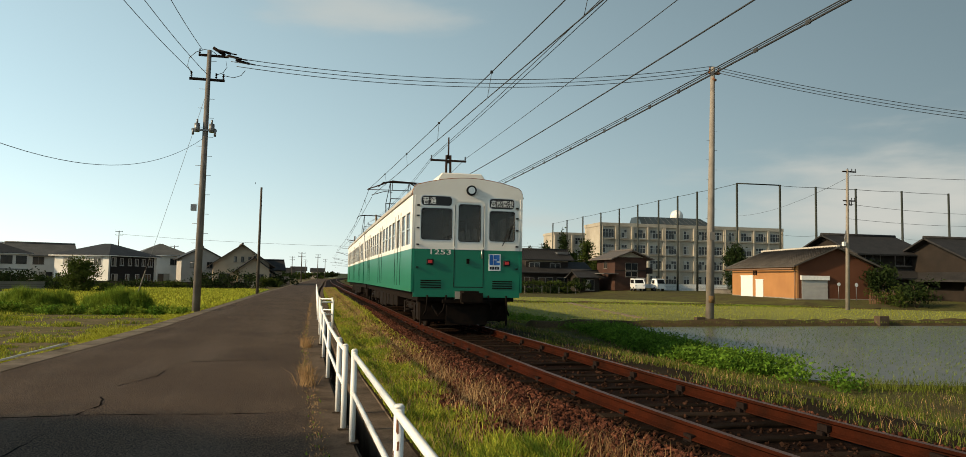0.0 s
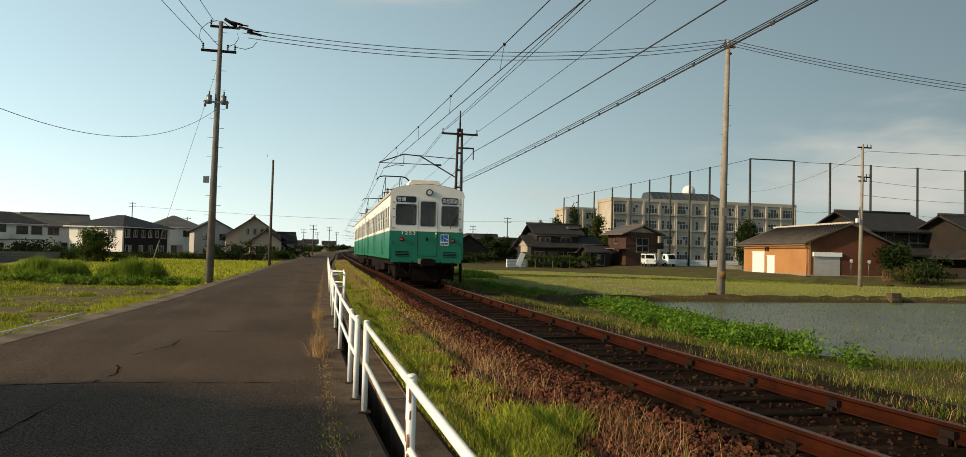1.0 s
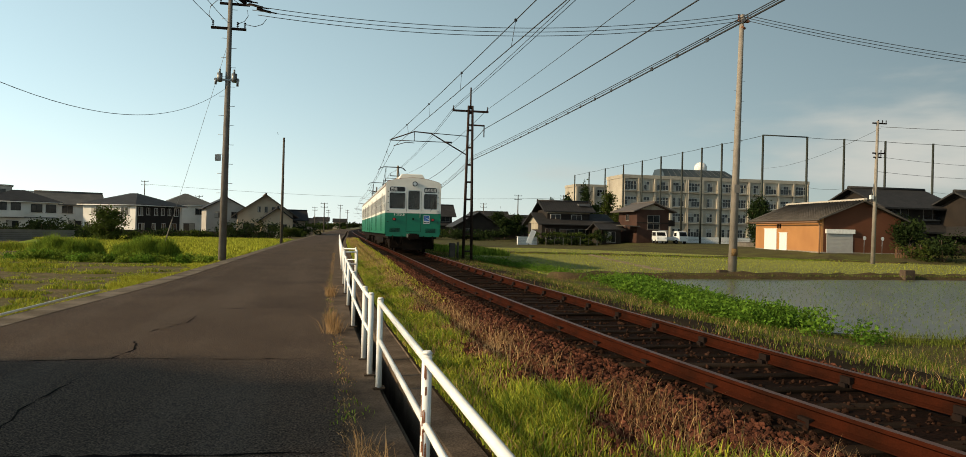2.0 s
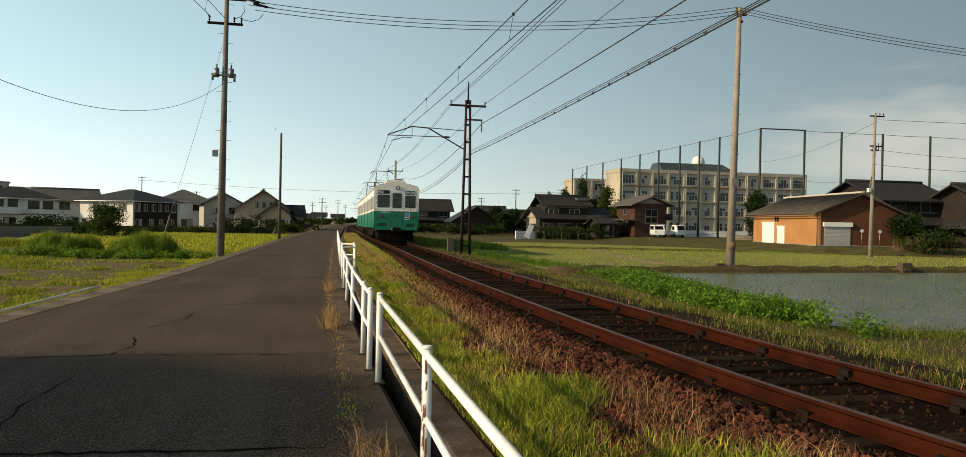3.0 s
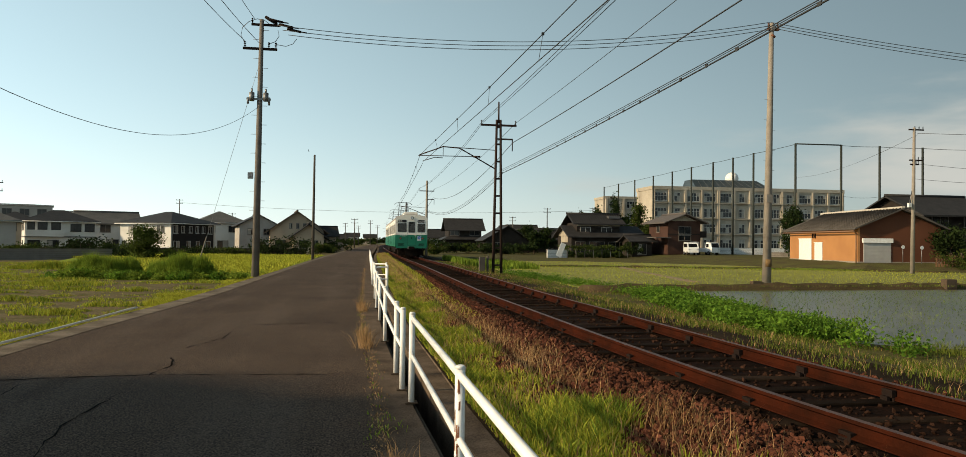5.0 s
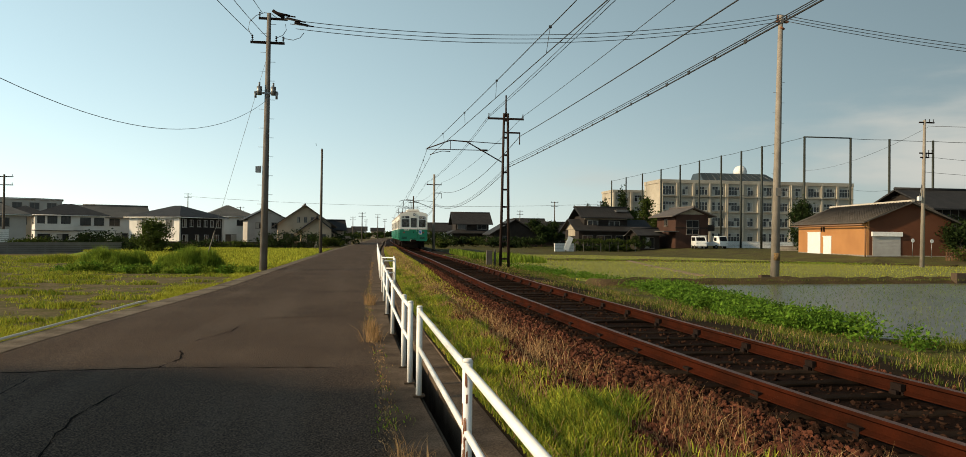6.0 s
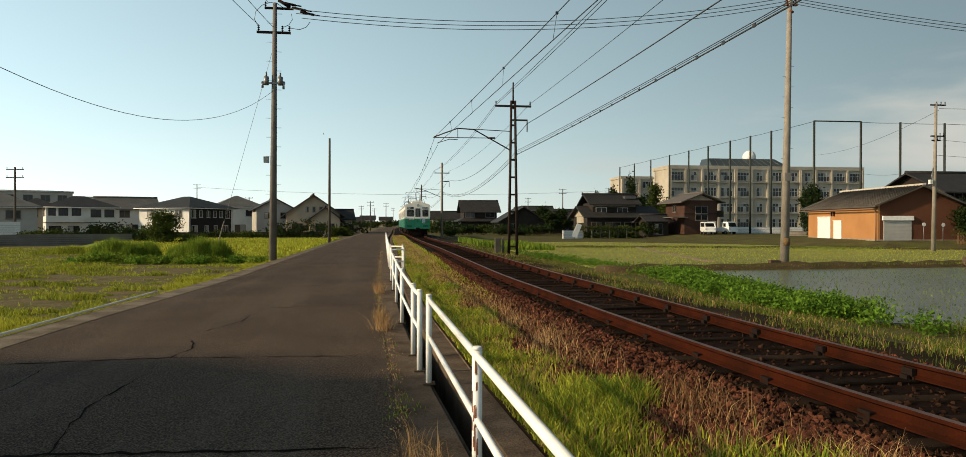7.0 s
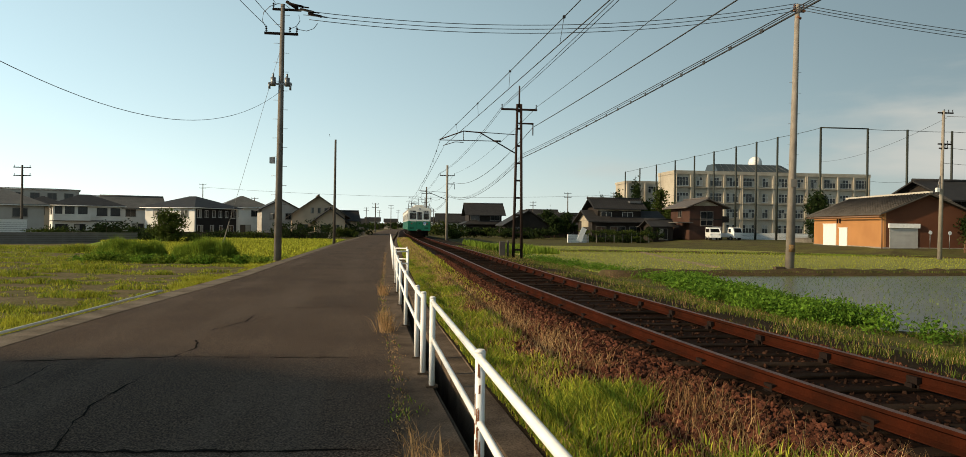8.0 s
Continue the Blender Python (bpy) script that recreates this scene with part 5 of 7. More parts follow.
def window_on(parent, face, u, z, w, h, half, frame=BRONZE, bars=1, transom=0.0, curtain=0.08):
    """A window with frame, sill and panes on one face of a block; face: f front, r right, l left. half: the wall's offset."""
    def place(bm):
        m = {"f": Matrix.Translation((u, -half, z)), "r": Matrix.Translation((half, u, z)) @ Matrix.Rotation(radians(90), 4, "Z"), "l": Matrix.Translation((-half, u, z)) @ Matrix.Rotation(radians(-90), 4, "Z")}[face]
        bmesh.ops.transform(bm, matrix=m, verts=bm.verts)
        return bm
    xs, zs = [-w / 2, -w / 2 + 0.07], [-h / 2, -h / 2 + 0.07]
    for k in range(bars):
        c = -w / 2 + w * (k + 1) / (bars + 1)
        xs += [c - 0.03, c + 0.03]
    if transom:
        zs += [h * transom - h / 2 - 0.03, h * transom - h / 2 + 0.03]
    xs += [w / 2 - 0.07, w / 2]
    zs += [h / 2 - 0.07, h / 2]
    bm = bmesh.new()
    cells = {}
    for i in range(len(xs)):
        for j in range(len(zs)):
            cells[i, j] = bm.verts.new((xs[i], 0.01, zs[j]))
    solid = [bm.faces.new((cells[i, j], cells[i + 1, j], cells[i + 1, j + 1], cells[i, j + 1])) for i in range(len(xs) - 1) for j in range(len(zs) - 1) if not (i % 2 and j % 2)]
    out = bmesh.ops.extrude_face_region(bm, geom=solid)
    bmesh.ops.translate(bm, vec=(0, -0.07, 0), verts=[e for e in out["geom"] if isinstance(e, bmesh.types.BMVert)])
    win = part("window", place(bm), frame, parent)
    for i in range(1, len(xs) - 1, 2):
        for j in range(1, len(zs) - 1, 2):
            glass = CURTAINED if PANE_RND.random() < curtain else WINDOW_GLASS
            part("pane", place(one(box, xs[i] - 0.005, -0.02, zs[j] - 0.005, xs[i + 1] + 0.005, 0.0, zs[j + 1] + 0.005)), glass, win)
    part("sill", place(one(box, -w / 2 - 0.05, -0.12, -h / 2 - 0.06, w / 2 + 0.05, 0.0, -h / 2)), frame, win)
    return win


def house(label, x, y, w, d, eave, ridge, rz=0.0, roof="hip", along="x", wall=WHITE_WALL, tile=TILE, front=(), right=(), left=(), lower=None, balcony=None, over=0.6, sash=BRONZE, belt=None, cladding=None):
    h = thing("house", label, "house", pose(x, y, float(ground_z(x, y)) - 0.04, 0, 0, rz), "houses")
    bm = one(box, -w / 2, -d / 2, 0, w / 2, d / 2, eave)
    if roof == "gable":
        if along == "x":
            for s in (-1, 1):
                vs = [bm.verts.new((s * w / 2, -d / 2, eave)), bm.verts.new((s * w / 2, d / 2, eave)), bm.verts.new((s * w / 2, 0, ridge))]
                v2 = [bm.verts.new((s * (w / 2 - 0.2), -d / 2, eave)), bm.verts.new((s * (w / 2 - 0.2), d / 2, eave)), bm.verts.new((s * (w / 2 - 0.2), 0, ridge))]
                bm.faces.new(vs), bm.faces.new(v2)
                for i in range(3):
                    bm.faces.new((vs[i], vs[(i + 1) % 3], v2[(i + 1) % 3], v2[i]))
        else:
            for s in (-1, 1):
                vs = [bm.verts.new((-w / 2, s * d / 2, eave)), bm.verts.new((w / 2, s * d / 2, eave)), bm.verts.new((0, s * d / 2, ridge))]
                v2 = [bm.verts.new((-w / 2, s * (d / 2 - 0.2), eave)), bm.verts.new((w / 2, s * (d / 2 - 0.2), eave)), bm.verts.new((0, s * (d / 2 - 0.2), ridge))]
                bm.faces.new(vs), bm.faces.new(v2)
                for i in range(3):
                    bm.faces.new((vs[i], vs[(i + 1) % 3], v2[(i + 1) % 3], v2[i]))
    part("wall", bm, wall, h)
    bm = bmesh.new()
    (hip_roof if roof == "hip" else gable_roof)(bm, w, d, eave, ridge - eave, over, along)
    part("roof", bm, tile, h)
    bm = bmesh.new()
    W, D = w / 2 + over, d / 2 + over
    q = eave - 0.13 if roof == "hip" else eave - 0.02
    if roof == "hip":
        for a, b in (((-W, -D), (W, -D)), ((W, -D), (W, D)), ((-W, -D), (-W, D))):
            rod(bm, (*a, q), (*b, q), 0.07, n=6)
        part("gutter", bm, TRIM_WHITE, h)
    else:
        bm.free()
        bm = bmesh.new()
        if along == "x":
            rod(bm, (-W, 0, ridge + 0.2), (W, 0, ridge + 0.2), 0.16, n=8)
        else:
            rod(bm, (0, -D, ridge + 0.2), (0, D, ridge + 0.2), 0.16, n=8)
        part("ridge_tile", bm, tile, h)
    if belt:  # a band between the storeys
        bm = one(box, -w / 2 - 0.05, -d / 2 - 0.05, 2.62, w / 2 + 0.05, d / 2 + 0.05, 2.82)
        part("belt_course", bm, belt, h)
    if cladding:  # boards over the whole front
        part("cladding", one(box, -w / 2 + 0.3, -d / 2 - 0.05, 0, w / 2 - 0.5, -d / 2, eave - 0.15), cladding, h, "dark charcoal boards")
    for u, z, ww, hh in front:
        window_on(h, "f", u, z, ww, hh, d / 2 + (0.05 if cladding else 0), sash)
    for u, z, ww, hh in right:
        window_on(h, "r", u, z, ww, hh, w / 2, sash)
    for u, z, ww, hh in left:
        window_on(h, "l", u, z, ww, hh, w / 2, sash)
    if lower:  # a pent roof round the ground floor
        z, out, drop = lower
        bm = bmesh.new()
        i_, o_ = [(-w / 2, -d / 2), (w / 2, -d / 2), (w / 2, d / 2), (-w / 2, d / 2)], [(-w / 2 - out, -d / 2 - out), (w / 2 + out, -d / 2 - out), (w / 2 + out, d / 2 + out), (-w / 2 - out, d / 2 + out)]
        for dz in (0.0,):
            a = [bm.verts.new((*p, z)) for p in i_]
            b = [bm.verts.new((*p, z - drop)) for p in o_]
            a2 = [bm.verts.new((*p, z - 0.15)) for p in i_]
            b2 = [bm.verts.new((*p, z - drop - 0.15)) for p in o_]
            for i in range(4):
                j = (i + 1) % 4
                bm.faces.new((a[i], a[j], b[j], b[i]))
                bm.faces.new((b[i], b[j], b2[j], b2[i]))
                bm.faces.new((b2[i], b2[j], a2[j], a2[i]))
        part("lower_roof", bm, tile, h)
        bm = one(box, -w / 2 - out + 0.9, -d / 2 - out + 0.9, 0, w / 2 + out - 0.9, -d / 2, z - drop)
        part("ground_floor", bm, wall, h)
    if balcony:
        u0, u1, z = balcony
        bm = bmesh.new()
        box(bm, u0, -d / 2 - 1.0, z, u1, -d / 2, z + 0.15)
        box(bm, u0, -d / 2 - 1.0, z + 0.15, u1, -d / 2 - 0.9, z + 1.0)
        part("balcony", bm, wall, h)
    return h


W4 = [(-3.4, 4.3, 1.5, 1.1), (-0.6, 4.3, 1.7, 1.3), (2.6, 4.3, 1.6, 1.1), (-3.0, 1.5, 2.2, 1.8), (0.6, 1.5, 2.0, 1.8), (3.4, 1.4, 1.2, 1.2)]
SIDE3 = [(-2.0, 4.3, 1.3, 1.1), (1.8, 4.3, 1.3, 1.1), (0.5, 1.5, 1.6, 1.3)]
BLACK_SASH = mat("black window frame", (0.012, 0.011, 0.011), 0.5)
GREY_TRIM = mat("grey belt course", (0.16, 0.155, 0.15), 0.7)
x, y = spot(-21.2, 135)
house("white two-storey house with a dark hipped roof", x, y, 9.6, 8.5, 5.2, 7.0, 26, "hip", "x", WHITE_WALL, TILE, [(-4.0, 4.2, 1.0, 1.5), (-2.5, 4.2, 1.3, 1.5), (-0.7, 4.2, 1.3, 1.5), (2.0, 4.2, 1.5, 1.2), (3.9, 4.2, 1.4, 1.2), (-3.6, 1.2, 1.7, 2.0), (-1.1, 1.3, 1.6, 1.8), (1.8, 1.2, 1.6, 2.0), (4.0, 1.6, 0.8, 0.9)], SIDE3, SIDE3, balcony=(-4.7, 0.3, 2.75), sash=BLACK_SASH, belt=GREY_TRIM)
x, y = spot(-18.3, 150)
house("white two-storey house with a grey sheet roof", x, y, 9.5, 8, 5.3, 7.2, 24, "gable", "x", WHITE_WALL, TILE_GREY, W4[:5], SIDE3)
house("two-storey house with white side and dark charcoal front", -31.9, 125.1, 9.6, 10.5, 5.1, 7.0, 59, "hip", "y", WHITE_WALL, TILE, [(-3.9, 4.1, 0.9, 1.3), (-2.4, 4.1, 0.7, 1.1), (-0.8, 4.1, 0.7, 1.1), (0.6, 4.1, 0.7, 1.1), (2.0, 4.1, 0.7, 1.1), (3.5, 4.1, 0.9, 1.3), (-3.7, 1.3, 1.2, 2.0), (-1.2, 1.3, 0.8, 2.0), (0.8, 1.3, 0.8, 2.0), (3.0, 1.3, 1.2, 2.0)], [], [(-3.2, 4.1, 1.6, 1.3), (2.6, 4.1, 1.8, 1.3), (4.4, 1.4, 1.0, 1.8), (0.5, 1.4, 1.8, 1.9)], sash=mat("pale sash", (0.45, 0.44, 0.42), 0.5), cladding=DARK_WALL)
x, y = spot(-10.9, 150)
house("pale two-storey house with a slate-grey hipped roof", x, y, 8.5, 8.5, 5.8, 8.0, 20, "hip", "x", WHITE_WALL, TILE_GREY, [(-2, 4.6, 1.4, 1.2), (1.8, 4.6, 1.6, 1.2), (0, 1.5, 2, 1.8)], [(0, 4.6, 1.6, 1.3), (-2, 1.5, 1.6, 1.3)])
x, y = spot(-8.3, 138)
house("grey two-storey house with a dark roof", x, y, 6.5, 7, 5.2, 6.9, 16, "gable", "y", GREY_WALL, TILE, [(-1.3, 4.0, 1.2, 1.1), (1.3, 4.0, 1.0, 1.1), (0, 1.4, 2.2, 1.8)], SIDE3)
x, y = spot(-5.4, 128)
house("beige house with a brown gabled roof", x, y, 8.6, 8, 3.9, 6.9, 8, "gable", "y", BEIGE_WALL, mat("brown roof", (0.12, 0.085, 0.06), 0.7, 0, (0.08, 0.06, 0.045), 1.0, 0.8), [(-1.0, 4.6, .5, .9), (0.1, 4.6, .5, .9), (1.2, 4.6, .5, .9), (-2.6, 1.6, 1.8, 1.4), (2.2, 1.6, 1.4, 1.4)], SIDE3[2:], over=0.9)
x, y = spot(-4.5, 121)
house("front wing of the beige house with a smaller gable", x, y, 4.6, 5, 2.9, 4.6, 8, "gable", "y", BEIGE_WALL, TILE, [(-0.9, 1.5, 1.2, 1.3), (1.0, 1.5, 0.9, 1.3)], [], over=0.8)
x, y = spot(-3.6, 133)
house("low beige annex with a brown roof", x, y, 5, 6, 3.0, 4.4, 8, "gable", "x", BEIGE_WALL, TILE, [(0, 1.6, 1.6, 1.3)], [])
x, y = spot(-24.6, 190)
house("grey apartment block with a flat roof", x, y, 20, 9, 9.6, 9.9, 22, "hip", "x", GREY_WALL, TILE_GREY, [(-8 + 3.2 * i, z, 1.8, 1.5) for i in range(6) for z in (2, 5, 8)], [], over=0.2)
x, y = spot(-20.6, 215)
house("long pale apartment block behind the houses", x, y, 26, 9, 9.2, 9.5, 22, "hip", "x", WHITE_WALL, TILE_GREY, [(-11 + 3.2 * i, z, 1.8, 1.5) for i in range(8) for z in (2, 5, 8)], [], over=0.2)
x, y = spot(-26.0, 110)
house("grey two-storey house with a pale roof", x, y, 9, 8, 4.6, 6.4, 24, "hip", "x", GREY_WALL, TILE_GREY, [(-2, 3.6, 1.6, 1.1), (2, 3.6, 1.6, 1.1), (0, 1.4, 2, 1.7)], SIDE3[:2])
x, y = spot(-23.7, 150)
house("brown two-storey house between its neighbours", x, y, 7, 8, 5.2, 7, 24, "hip", "x", BEIGE_WALL, TILE, W4[:2], SIDE3)

# houses right of the track
x, y = spot(7.4, 172)
house("traditional two-storey house with dark tiles", x, y, 7.6, 8, 5.1, 7.3, 0, "gable", "x", BLACK_WOOD, TILE, [(-2.4, 4.2, 2.2, 1.3), (2.2, 4.2, 2.2, 1.3)], [], [], (3.4, 1.6, 0.7), over=0.9)
x, y = spot(10.6, 145)
house("dark low barn with a tiled gable", x, y, 8.6, 9, 2.7, 5.2, 0, "gable", "y", BLACK_WOOD, TILE, [(-2, 1.5, 1.6, 1.2)], [], over=0.7)
x, y = spot(13.2, 160)
house("low dark house behind the trees", x, y, 9, 7, 2.8, 4.6, 0, "gable", "x", BLACK_WOOD, TILE, [(-2, 1.5, 1.6, 1.2), (2, 1.5, 1.6, 1.2)], [])
PLASTER = mat("old cream plaster", (0.34, 0.30, 0.23), 0.9, 0, (0.24, 0.20, 0.15), 0.8, 0.8)


def timber_house():
    """Two storeys of dark timber: a wide tiled ground floor and a narrower upper floor."""
    x, y = spot(18.0, 117)
    z = float(ground_z(x, y)) - 0.04
    h = thing("house", "traditional two-storey timber house with dark tiled roofs", "house", pose(x, y, z), "houses")
    part("ground_floor", one(box, -5.6, -4, 0, 5.6, 4, 3.2), BLACK_WOOD, h)
    bm = bmesh.new()
    gable_roof(bm, 11.2, 8, 3.2, 1.5, 0.75, "x")
    part("lower_roof", bm, TILE, h)
    up = part("upper_floor", one(box, -4.35, -2.6, 3.2, 2.5, 3, 5.3), BLACK_WOOD, h)
    part("plaster_band", one(box, -4.36, -2.63, 4.75, 2.51, -2.6, 5.25), PLASTER, up, "cream plaster band below the eaves")
    bm = bmesh.new()
    gable_roof(bm, 6.85, 5.6, 5.3, 1.25, 0.8, "x")
    bmesh.ops.translate(bm, vec=(-0.925, 0.2, 0), verts=bm.verts)
    roof = part("upper_roof", bm, TILE, h)
    bm = bmesh.new()
    rod(bm, (-5.2, 0.2, 6.75), (3.3, 0.2, 6.75), 0.17, n=8)
    for q in (-5.2, 3.3):
        rod(bm, (q, 0.2, 6.6), (q, 0.2, 7.0), 0.16, 0.08, 8)
    part("ridge_tile", bm, TILE, roof)
    for k in range(22):
        q = -5.0 + k * 0.39
        part("tile_rib", one(rod, (q, 0.05, 6.72), (q, -3.3, 5.14), 0.045, n=5), TILE, roof)
    part("water_heater", one(box, 1.0, -1.9, 6.0, 2.8, -0.7, 6.35, pose(0, 0, 0)), mat("grey solar heater", (0.10, 0.10, 0.10), 0.4), roof)
    white = mat("pale sash frame", (0.40, 0.38, 0.34), 0.5)
    for u in (-3.0, 0.4):
        window_on(h, "f", u, 4.1, 1.7, 1.0, 2.6, white, 1)
    for u, w in ((-4.2, 1.6), (-1.6, 2.4), (1.4, 2.4), (4.1, 1.8)):
        window_on(h, "f", u, 1.5, w, 1.7, 4.0, BRONZE, 1)
    part("gable_plaster", one(box, -5.62, -2.0, 2.2, -5.6, 2.0, 3.15), PLASTER, h)
    bm = bmesh.new()
    v = [(-5.6, -4, 3.2), (-5.6, 4, 3.2), (-5.6, 0, 4.7), (-5.45, -4, 3.2), (-5.45, 4, 3.2), (-5.45, 0, 4.7)]
    v = [bm.verts.new(q) for q in v]
    for f in ((0, 1, 2), (3, 5, 4), (0, 3, 4, 1), (1, 4, 5, 2), (2, 5, 3, 0)):
        bm.faces.new([v[i] for i in f])
    part("gable", bm, PLASTER, h)
    part("porch_roof", one(box, 1.2, -6.0, 2.3, 5.4, -4.0, 2.42, pose(0, 0, 0)), TILE_GREY, h)
    for q in (1.4, 3.3, 5.2):
        part("porch_post", one(box, q - 0.06, -5.9, 0, q + 0.06, -5.78, 2.3), BLACK_WOOD, h)


timber_house()


def brown_house():
    x, y = spot(23.65, 112)
    h = house("brown two-storey house with a low gabled roof", x, y, 4.9, 7, 4.8, 5.75, 0, "gable", "y", BROWN_WALL, mat("worn brown roof", (0.10, 0.085, 0.075), 0.7, 0, (0.065, 0.055, 0.048), 1.0, 0.8), [(0.1, 3.5, 1.9, 1.1), (0.1, 2.4, 1.9, 0.8)], [], [(0, 3.7, 1.2, 1.0)], over=0.9)
    bm = bmesh.new()
    v = [bm.verts.new(q) for q in ((-1.9, -3.53, 4.85), (1.9, -3.53, 4.85), (0, -3.53, 5.6), (-1.9, -3.5, 4.85), (1.9, -3.5, 4.85), (0, -3.5, 5.6))]
    for f in ((0, 1, 2), (3, 5, 4), (0, 3, 4, 1), (1, 4, 5, 2), (2, 5, 3, 0)):
        bm.faces.new([v[i] for i in f])
    part("gable_plaster", bm, PLASTER, h, "pale plastered gable")
    bm = bmesh.new()
    box(bm, 2.45, -3.4, 2.5, 3.5, -1.0, 2.62)
    box(bm, 3.42, -3.4, 2.62, 3.5, -1.0, 3.4)
    box(bm, 2.45, -3.4, 2.62, 3.42, -3.32, 3.4)
    part("balcony", bm, BLACK_WOOD, h)
    part("garage_door", one(box, 0.9, -3.56, 0, 2.3, -3.5, 1.9), GREY_WALL, h)
    bm = one(box, -4.6, -4.4, 2.35, -2.3, -1.0, 2.45, pose(0, 0, 0))
    part("lean_to_roof", bm, TILE_GREY, h)
    part("belt_course", one(box, -2.5, -3.55, 2.85, 2.5, -3.5, 3.0), BLACK_WOOD, h)


brown_house()
x, y = spot(20.9, 110)
house("small dark shed beside the brown house", x, y, 3.0, 4, 2.3, 3.0, 0, "gable", "x", BLACK_WOOD, TILE, [(0, 1.1, 1.4, 1.6)], [])
house("large traditional house with heavy dark tiled roof", 56.6, 67.0, 7.6, 9, 4.7, 6.5, 0, "gable", "x", BLACK_WOOD, TILE, [(-2.2, 4.0, 1.8, 1.2), (1.5, 4.0, 2.2, 1.2)], [], [(0, 4.2, 1.4, 1.0)], (3.1, 2.2, 0.9), over=0.8)
house("traditional house with a tiled roof behind a hedge", 64.5, 60.0, 11, 9, 4.0, 6.0, 0, "gable", "x", BLACK_WOOD, TILE, [(-3, 3.3, 2.0, 1.2), (1.5, 3.3, 2.2, 1.2)], [], [], (2.8, 1.8, 0.8), over=0.9)


def garage():
    g = thing("garage", "orange rendered storehouse with grey tiled gable roof", "garage", pose(43.8, 59.9, 0.10, 0, 0, -8))
    w, d, e, r = 7.6, 14.0, 3.25, 4.85
    bm = bmesh.new()
    box(bm, 0, 0, 0, 0.2, d, e)
    part("side_wall", bm, ORANGE_WALL, g)
    # shade is put into this brown: every wall but the sunlit left one
    brown = mat("render darkened for shade", (0.100, 0.036, 0.017), 0.9, 0, (0.075, 0.028, 0.014), 0.5, 0.8)
    bm = bmesh.new()
    box(bm, 0.2, 0, 0, w, 0.2, e)
    box(bm, w - 0.2, 0.2, 0, w, d, e)
    box(bm, 0.2, d - 0.2, 0, w - 0.2, d, e)
    for yy in (0.0, d - 0.2):
        vs = [bm.verts.new((q, yy, z)) for q, z in ((0, e), (w, e), (w / 2, r))]
        v2 = [bm.verts.new((q, yy + 0.2, z)) for q, z in ((0, e), (w, e), (w / 2, r))]
        bm.faces.new(vs), bm.faces.new(v2)
        for i in range(3):
            bm.faces.new((vs[i], vs[(i + 1) % 3], v2[(i + 1) % 3], v2[i]))
    part("gable_wall", bm, brown, g)
    bm = bmesh.new()
    gable_roof(bm, w, d, e, r - e, 0.55, "y", 0.14)
    bmesh.ops.transform(bm, matrix=Matrix.Translation((w / 2, d / 2, 0)), verts=bm.verts)
    roof = part("roof", bm, mat("weathered grey tiles", (0.085, 0.074, 0.064), 0.75, 0, (0.055, 0.048, 0.042), 0.8, 0.9, 0.6, 10, spec=0.1, fine=0.2), g)
    bm = bmesh.new()
    box(bm, w / 2 - 0.2, -0.6, r + 0.08, w / 2 + 0.2, d + 0.6, r + 0.3)
    bevel(bm, 0.05)
    part("ridge_cap", bm, mat("pale ridge cap", (0.42, 0.38, 0.32), 0.8), roof)
    for k in range(28):  # tile courses
        for s in (-1, 1):
            bm = bmesh.new()
            yy = -0.5 + k * 0.52
            a, b = (w / 2 + s * 0.2, r + 0.13), (w / 2 + s * (w / 2 + 0.55), e - (r - e) * 0.55 / (w / 2) + 0.15)
            rod(bm, (a[0], yy, a[1]), (b[0], yy, b[1]), 0.05, n=5)
            part("tile_rib", bm, roof.data.materials[0], roof)
    bm = bmesh.new()
    rod(bm, (-0.6, -0.4, e - 0.38), (-0.6, d + 0.4, e - 0.38), 0.07, n=8)
    rod(bm, (-0.12, 0.1, 0), (-0.12, 0.1, e - 0.5), 0.05, n=8)
    tube(bm, [(-0.12, 0.1, e - 0.5), (-0.6, 0.1, e - 0.38)], 0.045)
    part("gutter", bm, mat("brown gutter", (0.20, 0.11, 0.06), 0.6), g)
    for y0, y1, h in ((8.9, 11.7, 2.2), (6.6, 8.2, 1.8)):
        dd = part("door", one(box, -0.06, y0, 0.05, 0.0, y1, h), TRIM_WHITE, g, "plain white door")
        part("rail", one(box, -0.09, y0 - 0.1, h, 0.0, y1 + 0.1, h + 0.08), TRIM_WHITE, dd)
    part("light_box", one(box, -0.12, 8.5, 2.3, 0, 8.65, 2.75), BLACK_IRON, g)
    part("light_box", one(box, -0.12, 8.0, 2.3, 0, 8.15, 2.75), BLACK_IRON, g)
    sh = part("shutter", one(box, 0.5, -0.05, 0.05, 3.0, 0.0, 1.85), SHUTTER, g, "grey roller shutter")
    for k in range(14):
        part("slat", one(box, 0.5, -0.065, 0.08 + k * 0.125, 3.0, -0.05, 0.17 + k * 0.12), SHUTTER, sh)
    part("shutter_box", one(box, 0.38, -0.22, 1.85, 3.12, 0.0, 2.25), TRIM_WHITE, g)
    part("base_plinth", one(box, -0.04, -0.04, 0, w + 0.04, d + 0.04, 0.14), CONCRETE, g)


garage()


